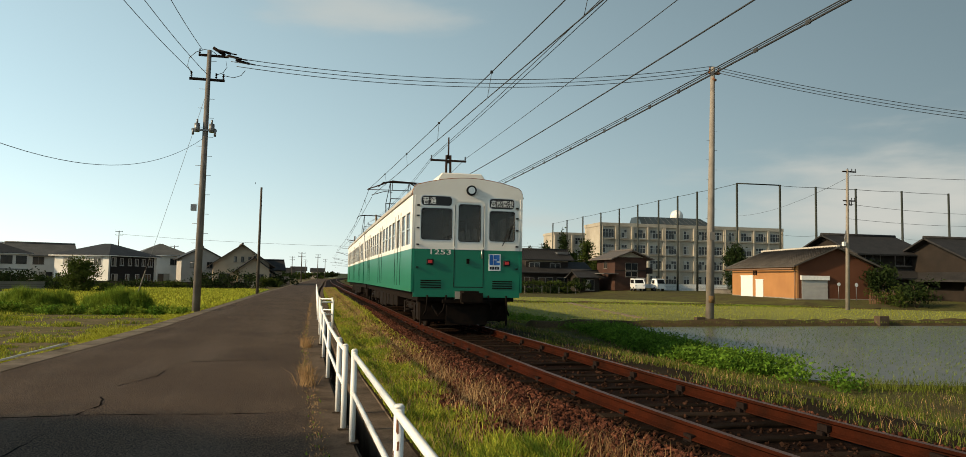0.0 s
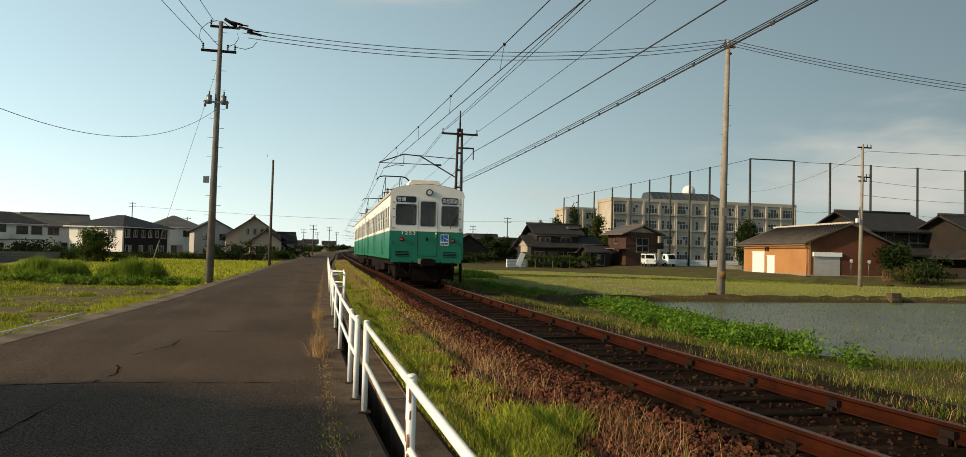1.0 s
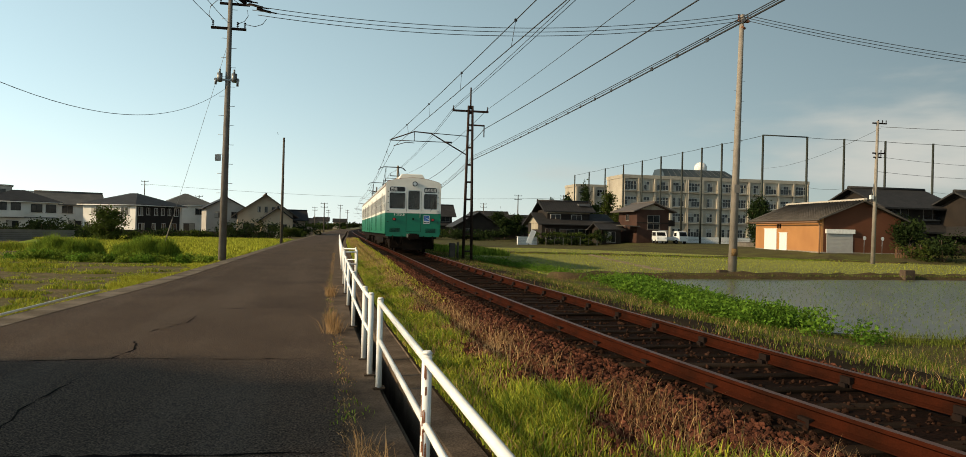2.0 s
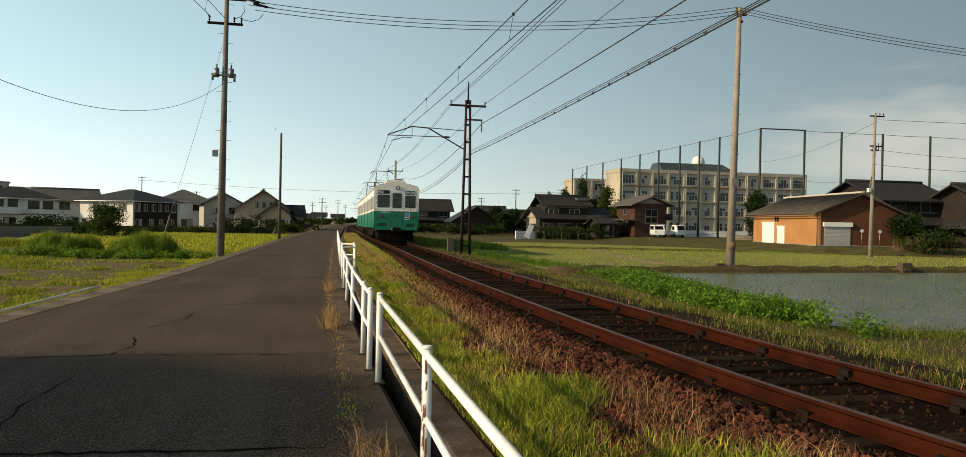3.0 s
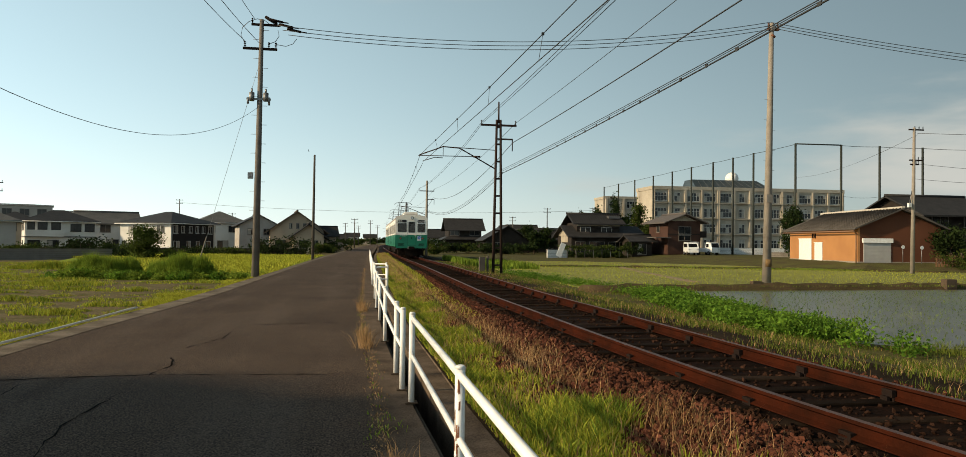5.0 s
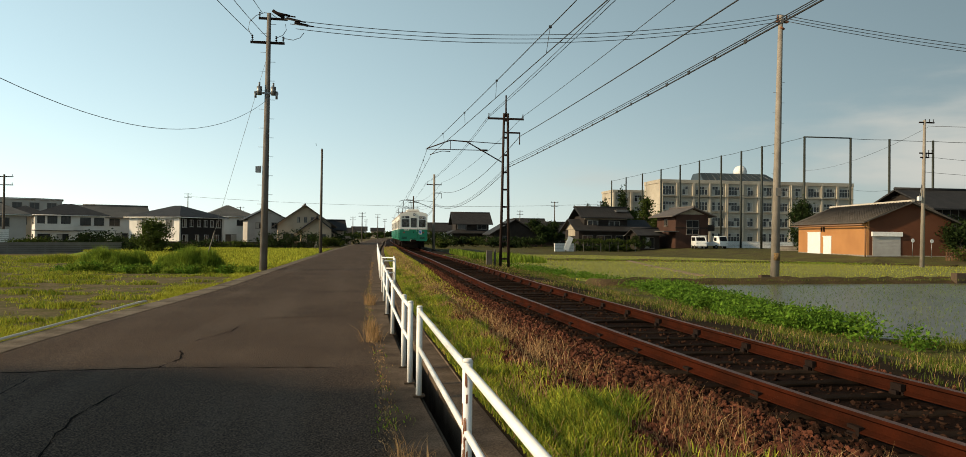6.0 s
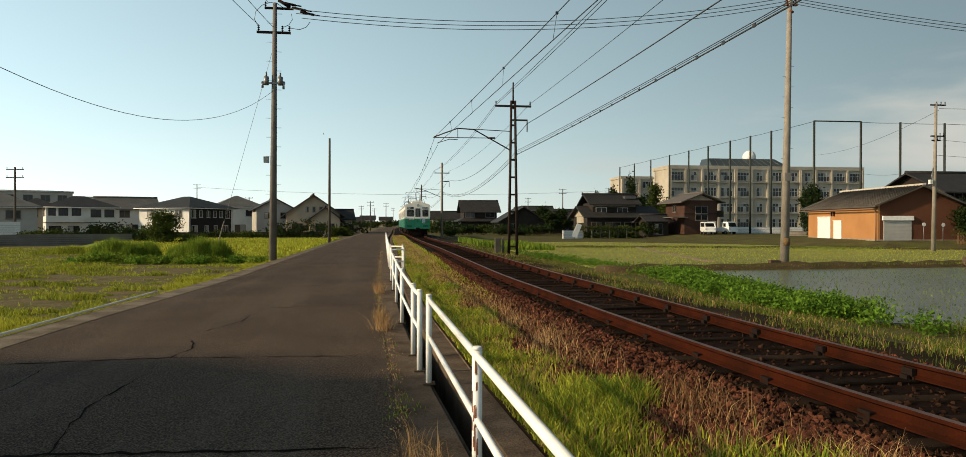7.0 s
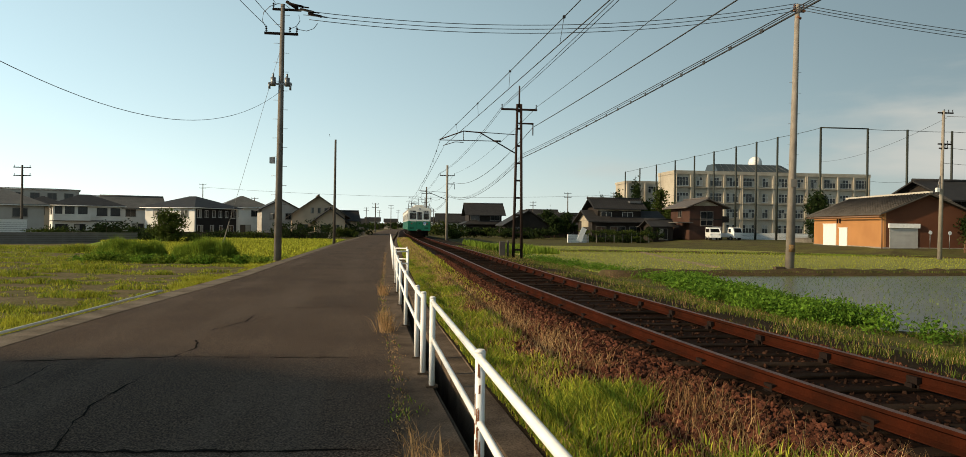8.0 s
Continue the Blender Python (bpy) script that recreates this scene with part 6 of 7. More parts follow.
def school():
    X0, X1, Y = 56.0, 97.5, 138.0
    s = thing("school_building", "four-storey cream concrete school with rows of windows", "school", pose(X0, Y, -0.2, 0, 0, -0.5))
    L, H, D = X1 - X0, 12.75, 9.0
    part("wall", one(box, 0, 0.35, 0, L, D, H), SCHOOL_WALL, s)
    part("parapet", one(box, -0.15, 0.1, H, L + 0.15, D + 0.15, H + 0.7), SCHOOL_WALL, s)
    n = 12
    bay = L / n
    for k in range(n + 1):
        part("pilaster", one(box, max(0, k * bay - 0.2), 0.0, 0, min(L, k * bay + 0.2), 0.35, H), SCHOOL_WALL, s)
    for f in range(4):
        part("ledge", one(box, 0, -0.12, 0.72 + f * 3.12, L, 0.35, 0.86 + f * 3.12), SCHOOL_WALL, s)
        for k in range(n):
            ww = 1.25 if k in (1, 5, 8) else 2.5
            window_on(s, "f", k * bay + bay / 2, 1.97 + f * 3.12, ww, 1.75, -0.33, mat_alu, 1 if ww < 2 else 3, 0.62, 0.22)
    for q in (0.35, 14.1, 27.8, 41.1):
        part("downpipe", one(rod, (q, -0.06, 0), (q, -0.06, H), 0.07, n=6), SCHOOL_WALL, s)
    # roof shed and dome
    bm = bmesh.new()
    o = [(9.3, H + 0.75), (25.6, H + 0.75), (24.2, H + 2.5), (9.9, H + 2.5)]
    a = [bm.verts.new((q, 1.0, z)) for q, z in o[:2]] + [bm.verts.new((q, 4.0, z)) for q, z in o[2:]]
    b = [bm.verts.new((q, 7.5, z)) for q, z in o[:2]] + [bm.verts.new((q, 7.4, z)) for q, z in o[2:]]
    bm.faces.new(a), bm.faces.new(b[::-1])
    for i in range(4):
        bm.faces.new((a[i], a[(i + 1) % 4], b[(i + 1) % 4], b[i]))
    part("roof_shed", bm, mat("dark solar panels", (0.035, 0.045, 0.048), 0.35, 0, (0.02, 0.028, 0.03), 0.6, 0.7), s, "dark sloping solar roof")
    for k in range(1, 12):
        t = k / 12
        bm = bmesh.new()
        tube(bm, [(9.3 + 16.3 * t, 0.97, H + 0.78), (9.9 + 14.3 * t, 3.97, H + 2.53)], 0.035, 4)
        part("panel_joint", bm, STEEL, s)
    bm = bmesh.new()
    bmesh.ops.create_uvsphere(bm, u_segments=20, v_segments=12, radius=1.35, matrix=Matrix.Translation((19.5, 5.5, H + 3.0)))
    rod(bm, (19.5, 5.5, H + 0.7), (19.5, 5.5, H + 2.6), 1.0, n=16)
    part("dome", bm, TRIM_WHITE, s, "small white observatory dome", True)
    part("end_wall", one(box, -0.05, 0.4, 0.02, 0.0, D, H - 0.02), SCHOOL_WALL, s)
    # the wing behind
    w2 = thing("school_building", "further wing of the cream concrete school", "school", pose(56.3, 168, -0.2, 0, 0, -0.5))
    part("wall", one(box, 0, 0.35, 0, 22, 9, 12.6), SCHOOL_WALL, w2)
    part("parapet", one(box, -0.15, 0.1, 12.6, 22.15, 9.15, 13.2), SCHOOL_WALL, w2)
    for k in range(6):
        part("pilaster", one(box, k * 4.3, 0, 0, k * 4.3 + 0.5, 0.35, 12.6), SCHOOL_WALL, w2)
        for f in range(4):
            window_on(w2, "f", k * 4.3 + 2.4, 1.95 + f * 3.08, 2.8, 1.6, -0.33, mat_alu, 3, 0.62, 0.2)


mat_alu = mat("aluminium frames", (0.42, 0.40, 0.36), 0.5)
school()

# tall posts of the ball net
NET_POLE = mat("dark green steel", (0.032, 0.036, 0.030), 0.6, 0.2)
net = thing("ball_net", "tall dark steel posts of a ball-stop net", "net posts", pose(0, 0, -0.05))
net_posts = [(55.0, 87.5 + v, 15.0) for v in (0, 10.5, 16.5, 23, 31, 39, 48, 58, 68, 78)] + [(61.4, 87.3, 15.0), (67.0, 87.3, 15.0), (73.4, 87.3, 15.0), (81, 87.3, 15.0), (89, 87.3, 15.0)]
for x, y, h in net_posts:
    part("post", one(rod, (x, y, 0), (x, y, h), 0.17, 0.14, 8), NET_POLE, net)
for a, b in list(zip(net_posts[:9], net_posts[1:10])) + list(zip(net_posts[10:], net_posts[11:])):
    for part_name, z, drop, rad in (("top_cable", 0.993, 0.06, 0.03), ("middle_cable", 0.55, 0.2, 0.015)):
        bm = bmesh.new()
        tube(bm, sag((a[0], a[1], a[2] * z), (b[0], b[1], b[2] * z), drop, 8), rad, 4)
        part(part_name, bm, NET_POLE, net)
part("top_beam", one(rod, (55.0, 87.5, 14.95), (61.4, 87.3, 14.95), 0.09, n=6), NET_POLE, net)


# walls, poles and cars round the fields
def low_wall(label, a, b, h, t, material, z=GROUND_Z - 0.2):
    a, b = Vector((*a, 0)), Vector((*b, 0))
    L = (b - a).length
    w = thing("garden_wall", label, "wall", pose(a.x, a.y, z, 0, 0, math.degrees(math.atan2(b.y - a.y, b.x - a.x))))
    part("wall", one(box, 0, 0, 0, L, t, h), material, w)
    part("coping", one(box, -0.03, -0.04, h, L + 0.03, t + 0.04, h + 0.07), material, w)
    for k in range(1, int(L / 3.2)):
        part("joint", one(box, k * 3.2 - 0.06, -0.012, 0, k * 3.2 + 0.06, 0, h), material, w)
    for k in range(1, int(h / 0.2)):
        part("course_joint", one(box, 0, -0.006, k * 0.2 - 0.012, L, 0, k * 0.2 + 0.012), DARK_CONCRETE, w)
    return w


low_wall("long grey concrete block wall along the field", (-60, 56), (-26.5, 82), 1.05, 0.16, BLOCK)
low_wall("grey block wall at the end of the lane's field", (-8.0, 140), (-4.4, 140), 1.8, 0.2, BLOCK)
low_wall("dark garden wall below the houses", (-44, 106), (-9, 111), 1.3, 0.2, DARK_CONCRETE, -1.05)
x0, y0 = spot(26.6, 118)
low_wall("white painted school wall", (x0, y0), (x0 + 11, y0 - 1), 1.75, 0.2, TRIM_WHITE)
x0, y0 = spot(14.6, 101)
low_wall("pale garden wall beside the farm track", (x0 - 1.0, y0), (x0 + 2.2, y0 + 1), 1.25, 0.2, TRIM_WHITE)
x0, y0 = spot(30.0, 97)
low_wall("pale concrete panels beside the storehouse", (x0, y0), (x0 + 3.4, y0 - 1.5), 1.35, 0.15, CONCRETE)
x0, y0 = spot(-24.6, 92)
low_wall("white shed wall at the field's edge", (x0 - 7, y0 - 4), (x0, y0), 2.5, 1.6, TRIM_WHITE, -0.85)


def far_pole(az, dist, h, arms=2, label="distant wooden utility pole with crossarms"):
    x, y = spot(az, dist)
    p = thing("utility_pole", label, "utility pole", pose(x, y, float(ground_z(x, y)) - 0.1), "distant poles")
    part("shaft", one(rod, (0, 0, 0), (0, 0, h), 0.16, 0.10, 8), BARK_STEEL, p)
    for k in range(arms):
        bm = one(box, -0.9, -0.05, h - 0.3 - k * 0.9, 0.9, 0.05, h - 0.2 - k * 0.9)
        for q in (-0.8, 0, 0.8):
            insulator(bm, (q, 0, h - 0.2 - k * 0.9), 0.22, 0.06)
        part("crossarm", bm, BLACK_IRON, p)


far_pole(-24.9, 95, 8.6)
far_pole(-13.63, 209.6, 13.2)
far_pole(-1.0, 190, 7.8)
far_pole(0.2, 260, 9)
far_pole(-0.7, 330, 9)
far_pole(0.75, 340, 9)
far_pole(3.3, 300, 9.5)
far_pole(-1.7, 260, 8.5)
far_pole(11.3, 200, 9.0)
far_pole(14.0, 175, 10.0)
far_pole(-10.0, 190, 9.2)
far_pole(17.53, 199.2, 11.2)


def field_pole():
    p = thing("utility_pole", "grey utility pole with crossarms beside the storehouse", "utility pole", pose(38.6, 46.9, -0.3))
    part("shaft", one(rod, (0, 0, 0), (0.15, 0, 10.5), 0.16, 0.09, 12), POLE_CONCRETE, p)
    for z, w in ((10.3, 0.9), (8.1, 0.8), (7.8, 0.5)):
        bm = one(box, -w * 0.3, -0.05, z, w, 0.05, z + 0.09)
        for q in (0.2, w * 0.6, w * 0.95):
            insulator(bm, (q, 0, z + 0.09), 0.2, 0.05)
        part("crossarm", bm, BLACK_IRON, p)
    bm = bmesh.new()
    rod(bm, (-0.3, -0.1, 5.0), (-0.05, 0, 5.9), 0.03, n=6)
    part("lamp_arm", bm, STEEL, p)
    box_ = one(box, -0.42, -0.2, 4.75, -0.2, 0.0, 5.05)
    part("street_lamp", box_, TRIM_WHITE, p)


field_pole()
wire("power_cable", (39.0, 46.9, 9.8), (75, 30, 9.4), 0.6, 0.016, "dark power cable over the houses", "power cables")
wire("power_cable", (39.0, 46.9, 9.7), (55.0, 87.5, 10.5), 0.7, 0.012, "dark power cable over the houses", "power cables")
for za in (6.5, 7.6):
    wire("power_cable", (38.8, 46.9, za), (85, 66, za + 3), 0.7, 0.013, "dark power cable over the houses", "power cables")
wire("power_cable", (-49.4, 203.7, 11.2), (60, 190, 10.5), 1.5, 0.03, "distant power cable over the track", "power cables")

TYRE = mat("tyre rubber", (0.02, 0.02, 0.02), 0.85)
CAR_WHITE = mat("white car paint", (0.72, 0.72, 0.70), 0.25, 0, (0.66, 0.66, 0.64), 1, 0.5, spec=0.7)


def van(az, dist, rz, kind):
    x, y = spot(az, dist)
    c = thing("van" if kind == "van" else "pickup_truck", "small white parked minivan" if kind == "van" else "small white parked pickup truck", "car", pose(x, y, float(ground_z(x, y)) - 0.02, 0, 0, rz))
    L = 3.5
    o = [(-L / 2, 0.35), (L / 2, 0.35), (L / 2, 0.95), (L / 2 - 0.25, 1.05), (L / 2 - 0.85, 1.72), (-L / 2 + 0.25, 1.78), (-L / 2, 1.0)] if kind == "van" else [(-L / 2, 0.4), (L / 2, 0.4), (L / 2, 1.0), (L / 2 - 0.3, 1.75), (L / 2 - 1.2, 1.78), (L / 2 - 1.3, 0.95), (-L / 2, 0.95)]
    bm = bmesh.new()
    extrude(bm, o, -0.72, 0.72)
    bevel(bm, 0.05, 2)
    part("body", bm, CAR_WHITE, c)
    for s in (-1, 1):
        bm = one(box, L / 2 - 1.15, s * 0.725 - 0.012, 1.08, L / 2 - 0.62, s * 0.725 + 0.012, 1.58)
        part("side_window", bm, WINDOW_GLASS, c)
        if kind == "van":
            part("side_window", one(box, -1.3, s * 0.725 - 0.012, 1.08, 0.5, s * 0.725 + 0.012, 1.58), WINDOW_GLASS, c)
        for q in (-1.1, 1.1):
            bm = one(rod, (q, s * 0.60, 0.28), (q, s * 0.76, 0.28), 0.28, n=16)
            w = part("wheel", bm, TYRE, c)
            part("rim", one(rod, (q, s * 0.755, 0.28), (q, s * 0.772, 0.28), 0.15, n=12), STEEL, w)
    bm = bmesh.new()
    v = [bm.verts.new(p) for p in ((L / 2 - 0.27, -0.6, 1.10), (L / 2 - 0.27, 0.6, 1.10), (L / 2 - 0.80, 0.55, 1.66), (L / 2 - 0.80, -0.55, 1.66))] if kind == "van" else [bm.verts.new(p) for p in ((L / 2 + 0.01, -0.6, 1.08), (L / 2 + 0.01, 0.6, 1.08), (L / 2 - 0.24, 0.55, 1.66), (L / 2 - 0.24, -0.55, 1.66))]
    bm.faces.new(v)
    bmesh.ops.solidify(bm, geom=bm.faces[:], thickness=-0.02)
    part("windscreen", bm, WINDOW_GLASS, c)
    for s in (-1, 1):
        part("headlight", one(box, L / 2 - 0.02, s * 0.55 - 0.12, 0.7, L / 2 + 0.015, s * 0.55 + 0.12, 0.85), SILVER, c)
    part("bumper", one(box, L / 2 - 0.05, -0.7, 0.38, L / 2 + 0.06, 0.7, 0.58), TRIM_WHITE, c)


van(24.9, 105, -104, "van")
van(26.1, 107, -78, "truck")


# small trackside things
def by_storehouse():
    for az, d in ((38.9, 75), (40.0, 75)):
        x, y = spot(az, d)
        p = thing("round_sign", "small round white sign on a thin post", "sign", pose(x, y, float(ground_z(x, y)) - 0.02), "round signs")
        part("post", one(rod, (0, 0, 0), (0, 0, 1.5), 0.03, n=6), STEEL, p)
        part("disc", one(rod, (0, -0.05, 1.45), (0, -0.03, 1.45), 0.17, n=18), TRIM_WHITE, p)
    x, y = spot(40.8, 74)
    f = thing("picket_fence", "low brown wooden picket fence by the houses", "fence", pose(x, y, float(ground_z(x, y)) - 0.02, 0, 0, -25))
    for k in range(14):
        part("picket", one(box, k * 0.2, 0, 0, k * 0.2 + 0.13, 0.03, 1.05), mat_picket, f)
    for z in (0.25, 0.8):
        part("rail", one(box, -0.05, 0.03, z, 2.85, 0.07, z + 0.08), mat_picket, f)


mat_picket = mat("brown pickets", (0.16, 0.085, 0.045), 0.8, 0, (0.10, 0.055, 0.03), 2.0, 0.8)
by_storehouse()


def trackside():
    b = thing("signal_box", "grey cable box and post at the mast's foot", "equipment box", pose(6.2, 39.4, -0.2))
    part("box", one(box, -0.16, -0.15, 0, 0.14, 0.15, 1.0), BARK_STEEL, b)
    part("post", one(rod, (0.3, 0, 0), (0.3, 0, 1.05), 0.06, n=8), BARK_STEEL, b)
    c = thing("concrete_marker", "small concrete sluice block on the paddy ridge", "block", pose(28.0, 31.6, -0.5))
    bm = one(box, -0.3, -0.2, 0, 0.3, 0.2, 0.55)
    bevel(bm, 0.03)
    part("block", bm, DARK_CONCRETE, c)
    pipe = thing("kerb_pipe", "pale plastic pipe lying along the kerb", "pipe", pose(-5.35, 10.8, 0.0))
    bm = bmesh.new()
    tube(bm, [(0.0, 0.0, 0.03), (0.06, 2.0, 0.03), (0.16, 5.2, 0.035), (0.26, 6.0, 0.06), (0.40, 6.15, 0.09)], 0.022, 8)
    part("pipe", bm, mat("dusty white plastic", (0.75, 0.71, 0.64), 0.5), pipe)


trackside()


# ---- plants ----
def blades(name, x, y, z, h, material, label, category="grass", lean=0.35, width=0.012, seed=1, parent=None):
    """Many bent blades, each with a root at (x, y, z)."""
    r = np.random.RandomState(seed)
    n = len(x)
    a, b = r.uniform(0, math.tau, n), r.uniform(0, math.tau, n)
    ln = r.uniform(0.1, 1.0, n) * lean * h
    dx, dy = np.cos(a) * ln, np.sin(a) * ln
    wx, wy = np.cos(b) * width * r.uniform(0.6, 1.5, n), np.sin(b) * width * r.uniform(0.6, 1.5, n)
    v = np.empty((n, 5, 3))
    v[:, 0] = np.stack([x - wx, y - wy, z - 0.02], 1)
    v[:, 1] = np.stack([x + wx, y + wy, z - 0.02], 1)
    v[:, 2] = np.stack([x + dx * 0.35 + wx * 0.8, y + dy * 0.35 + wy * 0.8, z + h * 0.6], 1)
    v[:, 3] = np.stack([x + dx * 0.35 - wx * 0.8, y + dy * 0.35 - wy * 0.8, z + h * 0.6], 1)
    v[:, 4] = np.stack([x + dx, y + dy, z + h], 1)
    i = np.arange(n) * 5
    quads = np.stack([i, i + 1, i + 2, i + 3], 1).tolist()
    tris = np.stack([i + 3, i + 2, i + 4], 1).tolist()
    return from_arrays(name, v.reshape(-1, 3).tolist(), quads + tris, material, label, category, "stuff", parent=parent)


def scatter(n, x0, x1, y0, y1, seed, power=1.6):
    """Random places, thicker towards the near end in y."""
    r = np.random.RandomState(seed)
    return r.uniform(0, 1, n), y0 + (y1 - y0) * r.uniform(0, 1, n) ** power, r


def patchy(x, y, s, seed=0.0):
    return np.array([noise.noise(Vector((a * s + seed, b * s, seed))) for a, b in zip(x, y)])


# verge between ditch and track
f, y, r = scatter(190000, 0, 1, 2.5, 46, 11, 1.9)
x = (fence_x(y) + 0.56) + f * ((track_x(y) - 1.9) - (fence_x(y) + 0.56))
p = patchy(x, y, 0.9, 3.0) + 0.5 * patchy(x, y, 3.1, 8.0)
edge = 0.56 + 0.20 * p
keep = (r.uniform(-1.0, 0.55, len(x)) < p + 0.05) & (r.uniform(0, 1, len(x)) < 1 - smoothstep(-0.25, 0.22, f - edge))
x, y, p = x[keep], y[keep], p[keep]
h = 0.03 + 0.09 * r.uniform(0, 1, len(x)) ** 1.6 + 0.13 * np.clip(p + 0.1, 0, 1)
pick = r.uniform(0, 1, len(x)) + 0.3 * p
dry = pick < 0.10
blades("verge_grass", x[dry], y[dry], ground_z(x[dry], y[dry]), h[dry] * 1.3, STRAW, "dry stems among the verge grass", width=0.003, lean=1.0, seed=19)
x, y, h, pick = x[~dry], y[~dry], h[~dry], pick[~dry]
sunny = pick < 0.66
blades("verge_grass", x[sunny], y[sunny], ground_z(x[sunny], y[sunny]), h[sunny], YELLOW_GRASS, "sunlit grass on the verge beside the track", width=0.0048, lean=1.0, seed=21)
blades("verge_grass", x[~sunny], y[~sunny], ground_z(x[~sunny], y[~sunny]), h[~sunny], GRASS, "green grass on the verge beside the track", width=0.0052, lean=1.0, seed=20)
# dry grass towards the ballast
f, y, r = scatter(36000, 0, 1, 2.5, 60, 12, 1.8)
x = fence_x(y) + 0.6 + (track_x(y) - 1.5 - fence_x(y) - 0.6) * r.normal(0.66, 0.17, len(f))
p = patchy(x, y, 0.8, 9.0) + 0.5 * patchy(x, y, 2.6, 1.0)
keep = (r.uniform(-0.55, 0.6, len(x)) < p + 0.05 - 0.7 * smoothstep(-2.3, -1.5, x - track_x(y))) & (x > fence_x(y) + 0.6) & (x < track_x(y) - 1.25)
x, y = x[keep], y[keep]
blades("dry_grass", x, y, ground_z(x, y), 0.04 + 0.22 * r.uniform(0, 1, len(x)) ** 2.4, STRAW, "dry yellow grass beside the ballast", width=0.0021, lean=1.1, seed=22)
# dry stalks in the green, and along the far track
f, y, r = scatter(26000, 0, 1, 14, 90, 13, 1.1)
x = (fence_x(y) + 0.58) + f ** 1.3 * 1.35
blades("verge_grass", x, y, ground_z(x, y), 0.05 + 0.16 * smoothstep(16, 34, y) * r.uniform(0, 1, len(x)), YELLOW_GRASS, "sunlit grass further along the track", width=0.007, lean=0.6, seed=23)
f, y, r = scatter(15000, 0, 1, 16, 90, 15, 1.1)
x = track_x(y) - 2.7 + f * 0.9
blades("dry_grass", x, y, ground_z(x, y), 0.06 + 0.20 * smoothstep(18, 36, y) * r.uniform(0, 1, len(x)), STRAW, "dry grass further along the track", width=0.006, lean=0.6, seed=24)
# right-hand bank
def water_edge(y):
    return np.interp(y, [5, 12.4, 13.2, 14, 15.6, 17.3, 22.5, 26, 30, 36, 60], [14, 14, 11.4, 10.3, 11.0, 11.7, 12.2, 13.1, 13.5, 11.5, 9.6])


f, y, r = scatter(130000, 0, 1, 5, 60, 14, 1.6)
x = (track_x(y) + 1.7) + f * (water_edge(y) - 0.1 - (track_x(y) + 1.7))
p = patchy(x, y, 0.6, 5.0) + 0.6 * patchy(x, y, 2.2, 6.0)
keep = r.uniform(-0.3, 0.6, len(x)) < p + 0.02
x, y, p, f = x[keep], y[keep], p[keep], f[keep]
h = (0.03 + 0.11 * r.uniform(0, 1, len(x)) ** 1.4) * (1 - 0.35 * smoothstep(0.7, 1.0, f))
mix = (r.uniform(0, 1, len(x)) < 0.30 - 0.4 * p)
blades("bank_grass", x[~mix], y[~mix], ground_z(x[~mix], y[~mix]), h[~mix], BANK_GRASS, "green grass on the bank", width=0.0048, lean=0.9, seed=25)
blades("dry_grass", x[mix], y[mix], ground_z(x[mix], y[mix]), h[mix] * 1.2, STRAW, "dry grass mixed into the bank", width=0.003, lean=0.9, seed=26)


def leaves(cx, cy, cz, size, n, seed, spread):
    """Leaf quads round given centres: arrays of verts and faces."""
    r = np.random.RandomState(seed)
    k = r.randint(0, len(cx), n)
    c = np.stack([cx[k], cy[k], cz[k]], 1) + r.normal(0, 1, (n, 3)) * spread
    u = r.normal(0, 1, (n, 3))
    u /= np.linalg.norm(u, axis=1)[:, None]
    w = np.cross(u, r.normal(0, 1, (n, 3)))
    w /= np.linalg.norm(w, axis=1)[:, None]
    s = (size * r.uniform(0.6, 1.4, n))[:, None]
    v = np.stack([c - u * s, c - w * s * 0.5, c + u * s, c + w * s * 0.5], 1)
    i = np.arange(n) * 4
    return v.reshape(-1, 3).tolist(), np.stack([i, i + 1, i + 2, i + 3], 1).tolist()


# broad-leaved weeds along the water
r = np.random.RandomState(31)
cy = np.concatenate([r.uniform(14.9, 28, 640), r.uniform(29, 44, 90), r.uniform(12.2, 14, 10)])
cx = np.interp(cy, [12, 14.9, 16, 18, 22, 27, 30, 44], [9.6, 10.2, 10.1, 10.1, 10.4, 11.3, 11.0, 8.6]) + r.normal(0, 0.45, len(cy))
cz = ground_z(cx, cy) + 0.06 + 0.24 * r.uniform(0, 1, len(cy))
v, f = leaves(cx, cy, cz, 0.043, 56000, 32, np.array([0.15, 0.18, 0.09]))
from_arrays("broadleaf_weeds", v, f, LUSH, "lush green broad-leaved weeds along the paddy", "weeds", "stuff")
r = np.random.RandomState(30)
t, q = r.uniform(0, 1, 9000), r.normal(0, 0.35, 9000)
x, y = 10.4 + 11 * t + q * 0.4, 13.7 - 3.6 * t - 0.4 + q
blades("bank_grass", x, y, ground_z(x, y), 0.04 + 0.17 * r.uniform(0, 1, 9000) ** 1.8, BANK_GRASS, "ragged grass where the bank meets the water", width=0.005, lean=0.8, seed=29)
